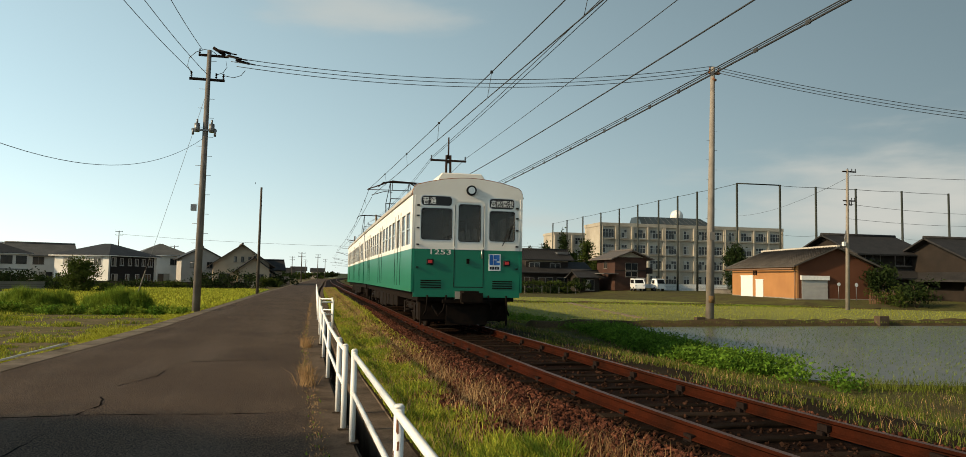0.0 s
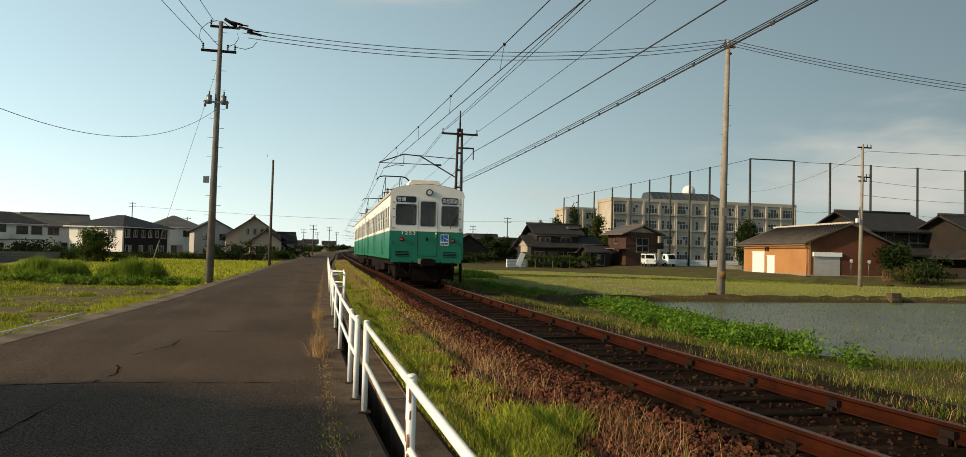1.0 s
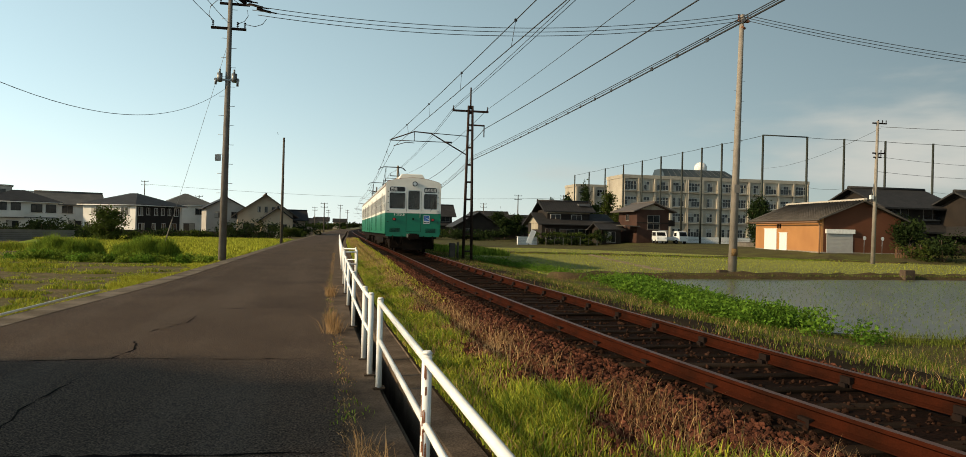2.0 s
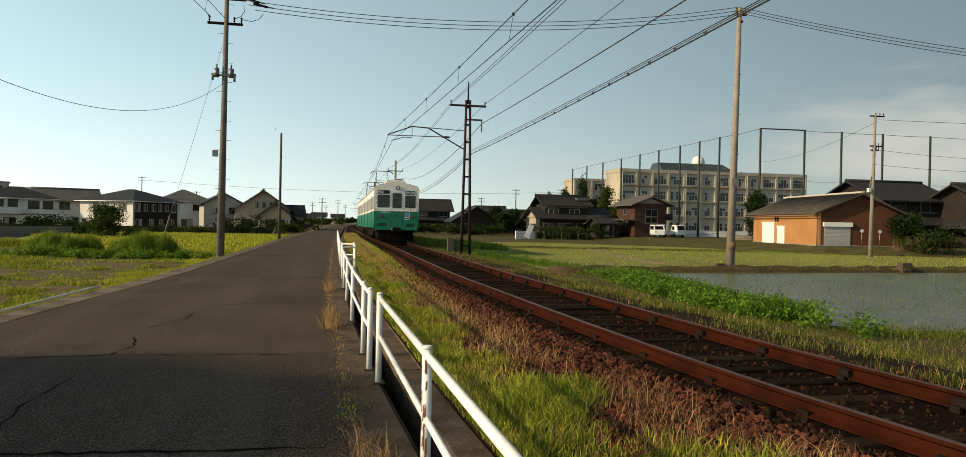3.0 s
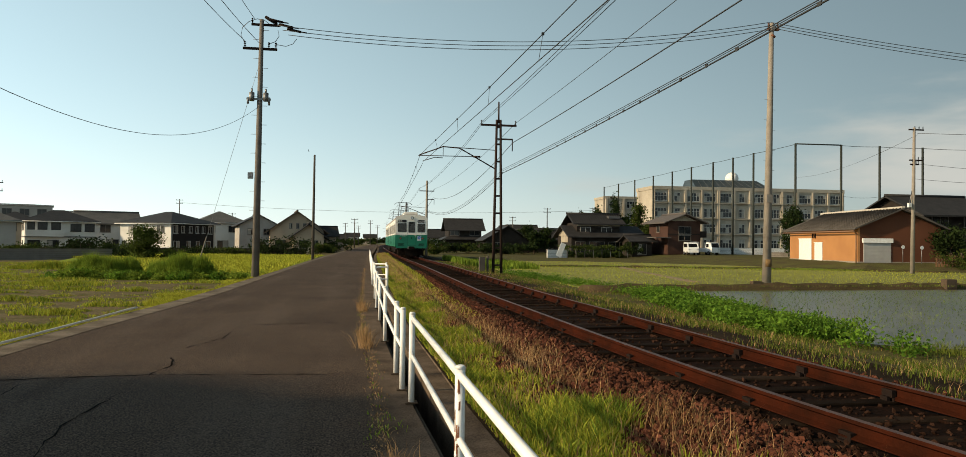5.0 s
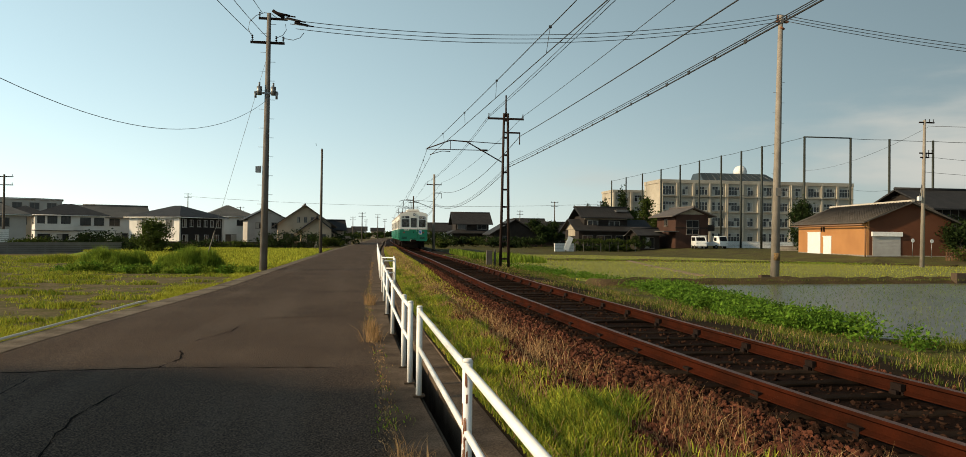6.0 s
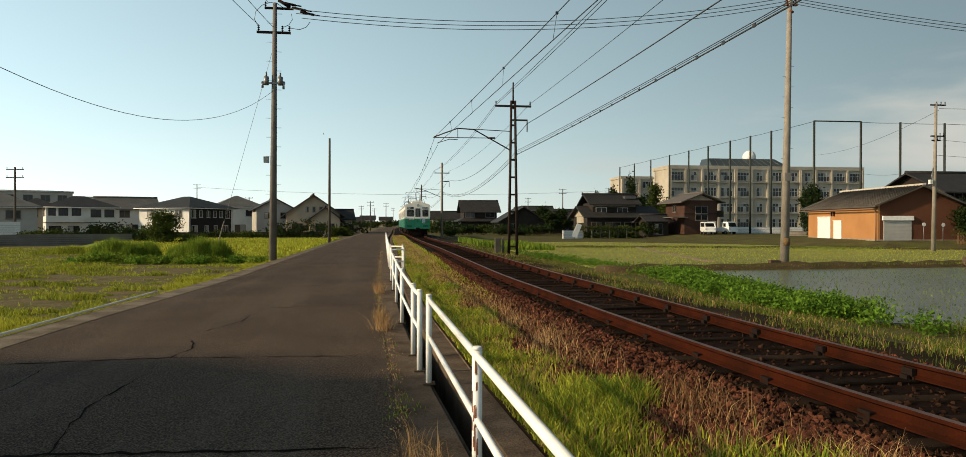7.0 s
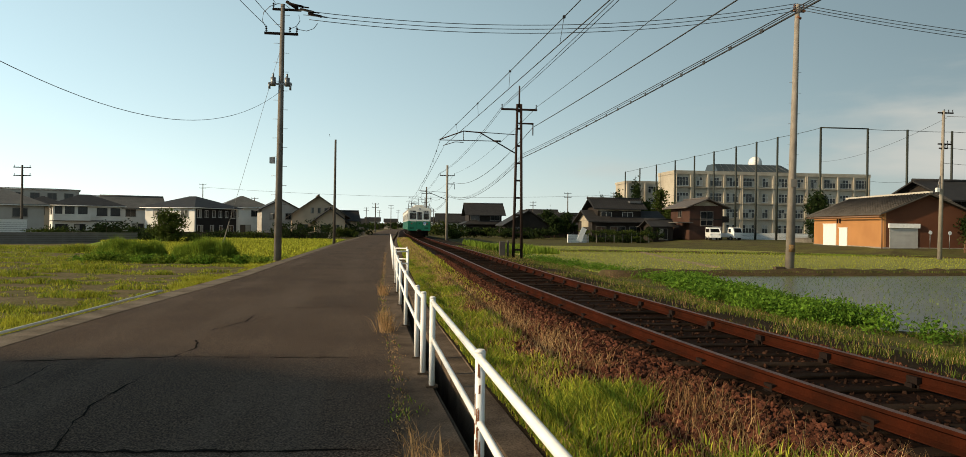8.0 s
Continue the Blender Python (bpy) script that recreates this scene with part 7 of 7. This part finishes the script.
# tall weeds behind the mast
r = np.random.RandomState(33)
x = r.uniform(7.2, 13, 9000)
y = 62 + r.uniform(-6, 9, 9000) - (x - 7) * 0.3
blades("tall_weeds", x, y, ground_z(x, y), 0.22 + 0.42 * r.uniform(0, 1, 9000), GRASS, "tall green weeds on a mound beyond the mast", "weeds", 0.4, 0.03, 34)

# tufts along the lane's edge
r = np.random.RandomState(35)
tx_, ty_, th_ = [], [], []
for cx0, cy0, k, hh, sp in ((-0.02, 11.3, 170, 0.26, 0.12), (-0.04, 12.3, 120, 0.22, 0.12), (-0.10, 17.0, 190, 0.28, 0.12), (0.22, 5.1, 50, 0.24, 0.10), (0.33, 4.6, 50, 0.28, 0.08)):
    tx_.append(r.normal(cx0, sp * 0.5, k)), ty_.append(r.normal(cy0, sp * 2.2, k)), th_.append(hh * r.uniform(0.4, 1.1, k))
x, y, h = np.concatenate(tx_), np.concatenate(ty_), np.concatenate(th_)
blades("dry_tufts", x, y, np.zeros(len(x)), h, STRAW, "dry straw-coloured tufts at the lane's edge", "grass", 1.1, 0.003, 36)
y = r.uniform(6.5, 24, 140)
x = road_x(y) + r.normal(0.02, 0.05, 140)
blades("edge_weeds", x, y, np.zeros(140), r.uniform(0.01, 0.035, 140), GRASS, "small green weeds in the seam of the lane", "weeds", 0.9, 0.006, 37)
x, y = r.normal(0.15, 0.09, 70), r.normal(6.4, 0.3, 70)
blades("edge_weeds", x, y, np.zeros(70), r.uniform(0.01, 0.045, 70), GRASS, "small green weeds on the concrete edge", "weeds", 1.6, 0.005, 38)

y = 3.2 + 40 * r.uniform(0, 1, 2600) ** 1.6
x = road_x(y) + r.normal(0.03, 0.05, 2600)
blades("dry_litter", x, y, np.zeros(2600), r.uniform(0.006, 0.022, 2600), STRAW, "dry litter along the seam of the lane", "litter", 4.0, 0.004, 39)

# left field: bright edge, mown rows, weeds
f, y, r = scatter(90000, 0, 1, 8, 44, 41, 1.2)
x = kerb_x(y) - 0.66 - (f ** 1.2) * (1.2 + 0.7 * np.sin(y * 0.55) + 0.4 * np.sin(y * 1.7))
p = patchy(x, y, 1.3, 6.0)
keep = r.uniform(-0.9, 0.25, len(x)) < p
x, y, p = x[keep], y[keep], p[keep]
blades("field_edge_grass", x, y, ground_z(x, y), 0.05 + 0.13 * r.uniform(0, 1, len(x)) ** 1.5 + 0.12 * np.clip(p, 0, 1), YELLOW_GRASS, "bright green grass along the kerb", "grass", 0.7, 0.0055, 42)
f, y, r = scatter(300000, 0, 1, 12, 66, 43, 1.25)
x = -6.4 - f * (8 + 0.5 * y)
p = 1.0 * patchy(x * 0.22 + 0.10 * y, y, 0.9, 2.0) + 0.55 * patchy(x * 0.7, y, 1.9, 7.0)
bare_soil = np.exp(-((x + 10.0) / 4.2) ** 2 - ((y - 32.0) / 1.7) ** 2) + 0.6 * np.exp(-((x + 9.5) / 2.5) ** 2 - ((y - 19.0) / 2.0) ** 2)
keep = r.uniform(-0.06, 0.15, len(x)) < p - 0.5 * bare_soil
x, y, p = x[keep], y[keep], np.clip(p[keep], 0, 0.6)
h = 0.012 + 0.03 * r.uniform(0, 1, len(x)) ** 1.5 + 0.30 * p
green = r.uniform(0, 1, len(x)) < 0.35
blades("meadow_grass", x[~green], y[~green], ground_z(x[~green], y[~green]), h[~green], YELLOW_GRASS, "patchy rows of mown grass on the field", "grass", 1.3, 0.010, 44)
blades("meadow_grass", x[green], y[green], ground_z(x[green], y[green]), h[green], GRASS, "greener tussocks in the mown field", "grass", 1.3, 0.010, 45)
# two mounds of rank weeds, and a row of low leafy ones before them
r = np.random.RandomState(45)
for k, (cx0, cy0, sx, sy, n, hh) in enumerate(((-13.4, 40.2, 1.95, 1.4, 13000, 1.36), (-9.2, 38.8, 1.75, 1.2, 13000, 1.44), (-19, 50, 3.4, 1.0, 6000, 0.6))):
    a, q = r.uniform(0, math.tau, n), np.sqrt(r.uniform(0, 1, n))
    x, y = cx0 + sx * q * np.cos(a), cy0 + sy * q * np.sin(a)
    lump = 0.80 + 0.75 * patchy(x, y, 1.3, 4.0 + k)
    h = hh * (1 - q ** 2.6) ** 0.5 * np.clip(lump, 0.35, 1.3) * r.uniform(0.65, 1.0, n) + 0.12
    tall = r.uniform(0, 1, n) < 0.6
    blades("weed_clump", x[tall], y[tall], np.full(tall.sum(), -0.45), h[tall], YELLOW_GRASS if k == 2 else GRASS, "rank tall green weeds in the field", "weeds", 0.28, 0.012, 46 + k)
    blades("weed_clump", x[~tall], y[~tall], np.full((~tall).sum(), -0.45), h[~tall] * 0.95, GRASS, "rank green weeds in the field", "weeds", 0.35, 0.015, 56 + k)
r = np.random.RandomState(61)
for k in range(20):
    cx0 = -15.0 + 0.50 * k + r.uniform(-0.3, 0.3)
    cy0 = 38.4 - 0.09 * k + r.uniform(-0.5, 0.5)
    rad, hh = r.uniform(0.26, 0.5), r.uniform(0.20, 0.45)
    n = 16
    lx, ly = r.normal(cx0, rad * 0.5, n), r.normal(cy0, rad * 0.5, n)
    lv, lf = leaves(lx, ly, -0.42 + hh * r.uniform(0.15, 1.0, n), 0.055, 900, 62 + k, np.array([0.13, 0.13, 0.08]))
    from_arrays("broadleaf_weeds", lv, lf, GRASS if k % 3 else LUSH, "dense low broad-leaved weed in the field", "weeds", "stuff")
# bright paddy and far paddies: short blades
r = np.random.RandomState(50)
n = 26000
y = r.uniform(42, 98, n)
x = -5.7 - r.uniform(0, 1, n) * (7 + 0.45 * (y - 42))
blades("rice_plants", x, y, np.full(n, -0.37), r.uniform(0.10, 0.24, n), YELLOW_GRASS, "bright young rice beside the lane", "rice", 0.3, 0.03, 51)
# seedlings in the water, in rows
gx, gy = np.meshgrid(np.arange(10.6, 48, 0.30), np.arange(6, 30.5, 0.24))
x, y = gx.ravel() + r.normal(0, 0.025, gx.size), gy.ravel() + r.normal(0, 0.03, gx.size)
keep = (x > water_edge(y) + 0.15) & (y > 13.3 - 0.4 * (x - 11.4)) & (r.uniform(0, 1, len(x)) < 0.92)
x, y = np.repeat(x[keep], 4), np.repeat(y[keep], 4)
x, y = x + r.normal(0, 0.03, len(x)), y + r.normal(0, 0.015, len(x))
blades("rice_seedlings", x, y, np.full(len(x), -0.44), r.uniform(0.03, 0.08, len(x)), GRASS, "thin rows of rice seedlings in the water", "rice", 0.9, 0.005, 52)
gx, gy = np.meshgrid(np.arange(9.6, 62, 0.36), np.arange(33.2, 78, 0.4))
x, y = gx.ravel() + r.normal(0, 0.05, gx.size), gy.ravel() + r.normal(0, 0.05, gx.size)
keep = (x < 46 + (52 - y) * 0.85) & (x < 62)
x, y = np.repeat(x[keep], 3), np.repeat(y[keep], 3)
x, y = x + r.normal(0, 0.05, len(x)), y + r.normal(0, 0.05, len(x))
blades("rice_seedlings", x, y, np.full(len(x), -0.43), r.uniform(0.04, 0.10, len(x)), YELLOW_GRASS, "rows of young rice in the further paddy", "rice", 0.4, 0.010, 53)
# grass on the ridges
n = 5000
t = r.uniform(0, 1, n)
x, y = 9.2 + t * 54, 30.7 + t * 3.2 + r.normal(0, 0.35, n)
blades("ridge_grass", x, y, np.full(n, -0.27), r.uniform(0.03, 0.09, n), BANK_GRASS, "short grass on the earth ridge", "grass", 0.9, 0.010, 54)
n = 7000
t = r.uniform(0, 1, n)
x, y = 9.5 + t * 34, 61.4 - 7 * np.clip(t - 0.35, 0, 1) * 1.5 + r.normal(0, 0.6, n)
blades("ridge_grass", x, y, np.full(n, -0.40), r.uniform(0.05, 0.14, n), GRASS, "grass on the far earth ridge", "grass", 0.9, 0.016, 55)


def tree(label, x, y, z, height, crown, seed, leaf=DARK_LEAF, slim=1.0, n=2600, size=0.16, bare=0.3):
    """A trunk with limbs and a crown of many leaves with gaps."""
    rnd = random.Random(seed)
    t = thing("tree", label, "tree", pose(x, y, z), "trees")
    bm = bmesh.new()
    base = height * bare
    rod(bm, (0, 0, 0), (rnd.uniform(-.1, .1), 0, base + height * 0.25), 0.045 * height ** 0.8, 0.02 * height ** 0.8, 8)
    cl = []
    for k in range(16):
        a, q = rnd.uniform(0, math.tau), rnd.uniform(0.0, 1.0)
        rr = crown * slim * (0.95 - 0.75 * abs(q - 0.35) ** 1.2) * rnd.uniform(0.5, 1.0)
        e = (rr * math.cos(a), rr * math.sin(a), base + (height - base) * (0.08 + 0.84 * q))
        tube(bm, [(0, 0, base * 0.8 + (height - base) * q * 0.45), (e[0] * 0.5, e[1] * 0.5, e[2] * 0.9), e], 0.012 * height ** 0.8, 5)
        cl.append(e)
        for j in range(2):
            cl.append((e[0] * rnd.uniform(0.4, 1.0) + rnd.uniform(-.3, .3) * crown, e[1] * rnd.uniform(0.4, 1.0) + rnd.uniform(-.3, .3) * crown, e[2] + rnd.uniform(-0.12, 0.12) * height))
    part("trunk", bm, TRUNK, t)
    c = np.array(cl)
    v, f = leaves(c[:, 0], c[:, 1], c[:, 2], size, n, seed, np.array([crown * 0.20, crown * 0.20, height * 0.065]))
    ob = from_arrays("crown", v, f, leaf, parent=t)
    return t


def bush(label, az, dist, w, h, seed, leaf=DARK_LEAF, z=GROUND_Z, n=1600, size=0.12):
    x, y = spot(az, dist)
    rnd = np.random.RandomState(seed)
    b = thing("bush", label, "bush", pose(x, y, float(ground_z(x, y)) - 0.05), "bushes")
    bm = bmesh.new()
    for k in range(5):
        a = k * 1.3
        tube(bm, [(0, 0, 0), (math.cos(a) * w * 0.2, math.sin(a) * w * 0.15, h * 0.4), (math.cos(a) * w * 0.33, math.sin(a) * w * 0.25, h * 0.75)], 0.03, 5)
    part("stem", bm, TRUNK, b)
    c = rnd.normal(0, 1, (26, 3)) * np.array([w * 0.24, w * 0.20, h * 0.20]) + np.array([0, 0, h * 0.52])
    c[:, 2] = np.clip(c[:, 2], 0.15, h)
    v, f = leaves(c[:, 0], c[:, 1], c[:, 2], size, n, seed + 1, np.array([w * 0.09, w * 0.09, h * 0.09]))
    from_arrays("foliage", v, f, leaf, parent=b)


xx, yy = spot(-15.6, 78)
tree("round clipped garden tree at the field's edge", xx, yy, -0.75, 3.4, 1.9, 61, BUSH_LEAF, 1.0, 5000, 0.12, 0.18)
for k, (az, d, h, cr) in enumerate(((17.9, 128, 7.8, 1.0), (16.6, 130, 7.4, 0.9), (19.3, 128, 9.2, 1.2), (15.7, 132, 7.0, 0.9))):
    xx, yy = spot(az, d)
    tree("narrow dark conifer behind the timber house", xx, yy, float(ground_z(xx, yy)) - 0.05, h, cr, 62 + k, DARK_LEAF, 0.8, 1800, 0.2, 0.12)
for k, (az, d, h, cr) in enumerate(((21.3, 128, 8.0, 2.0), (20.0, 130, 6.5, 2.0), (12.5, 152, 5.2, 2.4), (13.9, 146, 4.8, 2.2), (13.0, 138, 4.0, 1.8), (11.5, 160, 4.2, 2.2))):
    xx, yy = spot(az, d)
    tree("leafy dark green tree among the houses", xx, yy, float(ground_z(xx, yy)) - 0.05, h, cr, 70 + k, BUSH_LEAF if k < 2 else DARK_LEAF, 1.0, 2400, 0.22, 0.2)
xx, yy = spot(31.9, 97)
tree("dense evergreen beside the storehouse", xx, yy, float(ground_z(xx, yy)) - 0.05, 6.0, 1.5, 80, DARK_LEAF, 0.9, 3600, 0.16, 0.12)
xx, yy = spot(41.6, 78)
tree("dark pine beside the traditional house", xx, yy, float(ground_z(xx, yy)) - 0.05, 3.6, 1.5, 81, DARK_LEAF, 1.0, 2600, 0.13, 0.2)
# low garden greenery by the timber house and along the walls
rnd = random.Random(90)
for k, (az, d, w, h) in enumerate(((15.6, 106, 2.4, 1.1), (16.9, 106, 2.4, 0.9), (18.3, 106, 2.2, 1.2), (19.4, 107, 2.4, 0.9), (20.6, 108, 2.6, 2.4), (40.4, 84, 3.0, 2.6), (42.4, 74, 3.2, 1.9), (43.6, 74, 3.4, 2.6),
                                    (6.2, 130, 5, 2.2), (7.8, 132, 5, 1.8), (9.2, 128, 5, 2.0), (10.6, 128, 4.5, 1.8), (5.2, 118, 3, 1.6), (12.2, 126, 5, 2.2), 
                                    (-21.5, 92, 3.6, 1.9), (-23.6, 90, 3.6, 1.7), (-20.0, 94, 3.4, 2.5), (-18.4, 92, 3.2, 1.8), (-14.2, 80, 2.6, 1.2), (-16.9, 84, 2.6, 1.6), (-12.6, 106, 5, 1.7), (-10.2, 106, 5, 1.6), (-7.6, 108, 6, 2.2), (-5.6, 108, 6, 2.6), (-3.6, 112, 4, 2.0), (-2.7, 120, 4, 2.0), (-14.6, 105, 5, 1.5), (-17.5, 100, 5, 2.0), (-19.5, 98, 5, 2.4), (-22.5, 98, 5, 2.0), (-3.4, 150, 5, 1.8), (-2.6, 200, 6, 2.2), (-2.0, 300, 9, 3.2), (-0.9, 400, 12, 3.6), (0.9, 460, 14, 4.0), (4.6, 330, 10, 3.4), (3.6, 160, 6, 3), (4.8, 140, 5, 2.4))):
    bush("dense dark garden bush", az, d, w, h, 100 + k, DARK_LEAF if k % 3 else BUSH_LEAF, GROUND_Z, 1300, 0.085 * d / 60)
# the tree beside the lane whose shade falls across it
tree("broad tree in the field beside the lane", -18.9, 4.0, -0.42, 8.0, 3.7, 140, BUSH_LEAF, 1.0, 21000, 0.2, 0.33)


# pergola of vines before the timber house
def pergola():
    x, y = spot(17.6, 103)
    p = thing("vine_trellis", "low timber trellis hung with vines", "trellis", pose(x, y, float(ground_z(x, y)) - 0.05))
    for k in range(9):
        part("post", one(rod, (-5 + k * 1.25, 0, 0), (-5 + k * 1.25, 0, 1.55), 0.06, n=6), BARK_STEEL if k % 2 else POLE_CONCRETE, p)
    part("beam", one(box, -5.1, -0.05, 1.5, 5.1, 0.05, 1.6), BLACK_WOOD, p)
    r = np.random.RandomState(150)
    cx = r.uniform(-5, 5, 60)
    v, f = leaves(cx, r.normal(0, 0.3, 60), r.uniform(1.3, 1.75, 60), 0.13, 1300, 151, np.array([0.3, 0.2, 0.14]))
    from_arrays("vines", v, f, BUSH_LEAF, parent=p)
    b = thing("leaning_board", "pale board leaning at the field's corner", "board", pose(*spot(14.9, 98), -0.2))
    part("board", one(box, -0.35, -0.04, 0, 0.35, 0.04, 1.9, pose(0, 0, 0, 0, 22, 0)), TRIM_WHITE, b)


pergola()
# distant low hills and woods
far = mat("distant woods", (0.07, 0.085, 0.06), 0.95, 0, (0.05, 0.065, 0.05), 0.02, 0.8)
bm = bmesh.new()
rnd = random.Random(160)
prev = None
for i in range(60):
    az = -34 + i * 1.55
    d = 620 + 40 * math.sin(i)
    hgt = 2.2 + 1.2 * math.sin(i * 0.7) + rnd.uniform(0, 2) + (16 * math.exp(-((az - 36.0) / 2.2) ** 2))
    x, y = spot(az, d)
    v = [bm.verts.new((x, y, -1)), bm.verts.new((x, y, hgt)), bm.verts.new((x * 1.05, y * 1.05, hgt)), bm.verts.new((x * 1.1, y * 1.1, -1))]
    if prev:
        for k in range(3):
            bm.faces.new((prev[k], prev[k + 1], v[k + 1], v[k]))
    prev = v
tagged(part("backdrop", bm, far), "low distant woods and hills", "backdrop", "", "structure")
# small houses far along the lane
for k, (az, d, w, e, rd, wl_mat) in enumerate(((-2.3, 330, 8, 3.2, 5.2, WHITE_WALL), (-1.2, 420, 8, 5, 6.8, GREY_WALL), (0.2, 520, 9, 5, 7, BEIGE_WALL), (3.8, 400, 9, 4.6, 6.6, WHITE_WALL), (5.0, 210, 9, 3.4, 5.4, GREY_WALL), (14.5, 220, 9, 3.4, 5.6, WHITE_WALL), (12.0, 230, 9, 5, 6.8, GREY_WALL))):
    x, y = spot(az, d)
    house("distant house along the line", x, y, w, 7, e, rd, 0, "gable", "x", wl_mat, TILE, [(-2, e - 1.2, 1.6, 1.1), (2, e - 1.2, 1.6, 1.1)])


# ---- sleepers, anchors and stones of the track ----
def stone_mesh(seed):
    rnd = random.Random(seed)
    bm = bmesh.new()
    bmesh.ops.create_icosphere(bm, subdivisions=1, radius=1.0)
    for v in bm.verts:
        v.co *= rnd.uniform(0.5, 1.3)
    bmesh.ops.scale(bm, vec=(1.0, 0.8, 0.62), verts=bm.verts)
    me = bpy.data.meshes.new("stone")
    bm.to_mesh(me)
    bm.free()
    me.materials.append(STONE)
    return me


sl_meshes = []
for k in range(4):
    rnd = random.Random(200 + k)
    bm = one(box, -1.08, -0.10, -0.14, 1.08, 0.10, 0)
    bmesh.ops.subdivide_edges(bm, edges=[e for e in bm.edges if abs(e.verts[0].co.x - e.verts[1].co.x) > 1], cuts=5)
    for v in bm.verts:
        v.co += Vector((0, rnd.uniform(-0.012, 0.012), rnd.uniform(-0.012, 0.004)))
    bmesh.ops.bevel(bm, geom=[e for e in bm.edges if e.calc_face_angle(0) > 1], offset=0.012, segments=1, affect="EDGES")
    bmesh.ops.recalc_face_normals(bm, faces=bm.faces)
    me = bpy.data.meshes.new("sleeper")
    bm.to_mesh(me)
    bm.free()
    me.materials.append(SLEEPER)
    sl_meshes.append(me)
bm = bmesh.new()
box(bm, -0.060, -0.075, -0.03, -0.012, 0.075, 0.095)
box(bm, -0.095, -0.05, -0.03, -0.060, 0.05, 0.03)
box(bm, -0.060, -0.10, -0.03, -0.040, 0.10, 0.02)
me_anchor = bpy.data.meshes.new("rail_anchor")
bm.to_mesh(me_anchor)
bm.free()
me_anchor.materials.append(BLACK_IRON)
rnd = random.Random(210)
k, y = 0, -1.0
while y < 105:
    ob = new("sleeper", sl_meshes[k % 4])
    ob.parent = track
    ob.matrix_basis = pose(float(track_x(y)) + rnd.uniform(-0.04, 0.04), y, float(rail_z(y)) - 0.152 - rnd.uniform(0, 0.03), 0, rnd.uniform(-0.5, 0.5), rnd.uniform(-2.5, 2.5))
    if k % 2 == 0 and y < 45:
        for s in (0.7525, -0.7525):
            an = new("rail_anchor", me_anchor)
            an.parent = track
            an.matrix_basis = pose(float(track_x(y)) + s, y + 0.02, float(rail_z(y)) - (0.15 if s > 0 else 0.20))
    k, y = k + 1, y + 0.63
stones = [stone_mesh(220 + i) for i in range(6)]
rnd = random.Random(230)
n_parts = 0
sv, sf, ov, of_ = [], [], [], []
tmpl = [([tuple(v.co) for v in m.vertices], [tuple(p.vertices) for p in m.polygons]) for m in stones]
for i in range(30000):
    y = 2.6 + 34 * rnd.random() ** 2.0
    q = rnd.random()
    off = -0.85 - 1.9 * rnd.random() ** 0.85 if q < 0.84 else (rnd.uniform(-0.68, 0.68) if q < 0.90 else rnd.uniform(0.85, 1.8))
    x = float(track_x(y)) + off
    s = rnd.uniform(0.018, 0.042)
    bed = float(ground_z(x, y))
    # stones within 1.1 m of the middle line take the darker brown
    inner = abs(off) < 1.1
    z = bed + s * rnd.uniform(0.1, 0.6) + (0.0 if not inner else -0.005)
    m = pose(x, y, z, rnd.uniform(-60, 60), rnd.uniform(-60, 60), rnd.uniform(0, 360)) @ Matrix.Diagonal((s, s, s, 1))
    if n_parts < 300 and 4.2 < y < 8.5 and off < -0.85:
        ob = new("ballast_stone", stones[i % 6])
        ob.parent = track
        ob.matrix_basis = m
        n_parts += 1
    else:
        vs, fs = tmpl[i % 6]
        bv, bf = (ov, of_) if inner else (sv, sf)
        o = len(bv)
        bv += [tuple(m @ Vector(v)) for v in vs]
        bf += [tuple(a + o for a in g) for g in fs]
from_arrays("ballast", sv, sf, STONE_STUFF, "rust-brown ballast stones", "ballast", "stuff")
from_arrays("ballast", ov, of_, DARK_STONE, "dark brown stones between and close beside the rails", "ballast", "stuff")


motions()
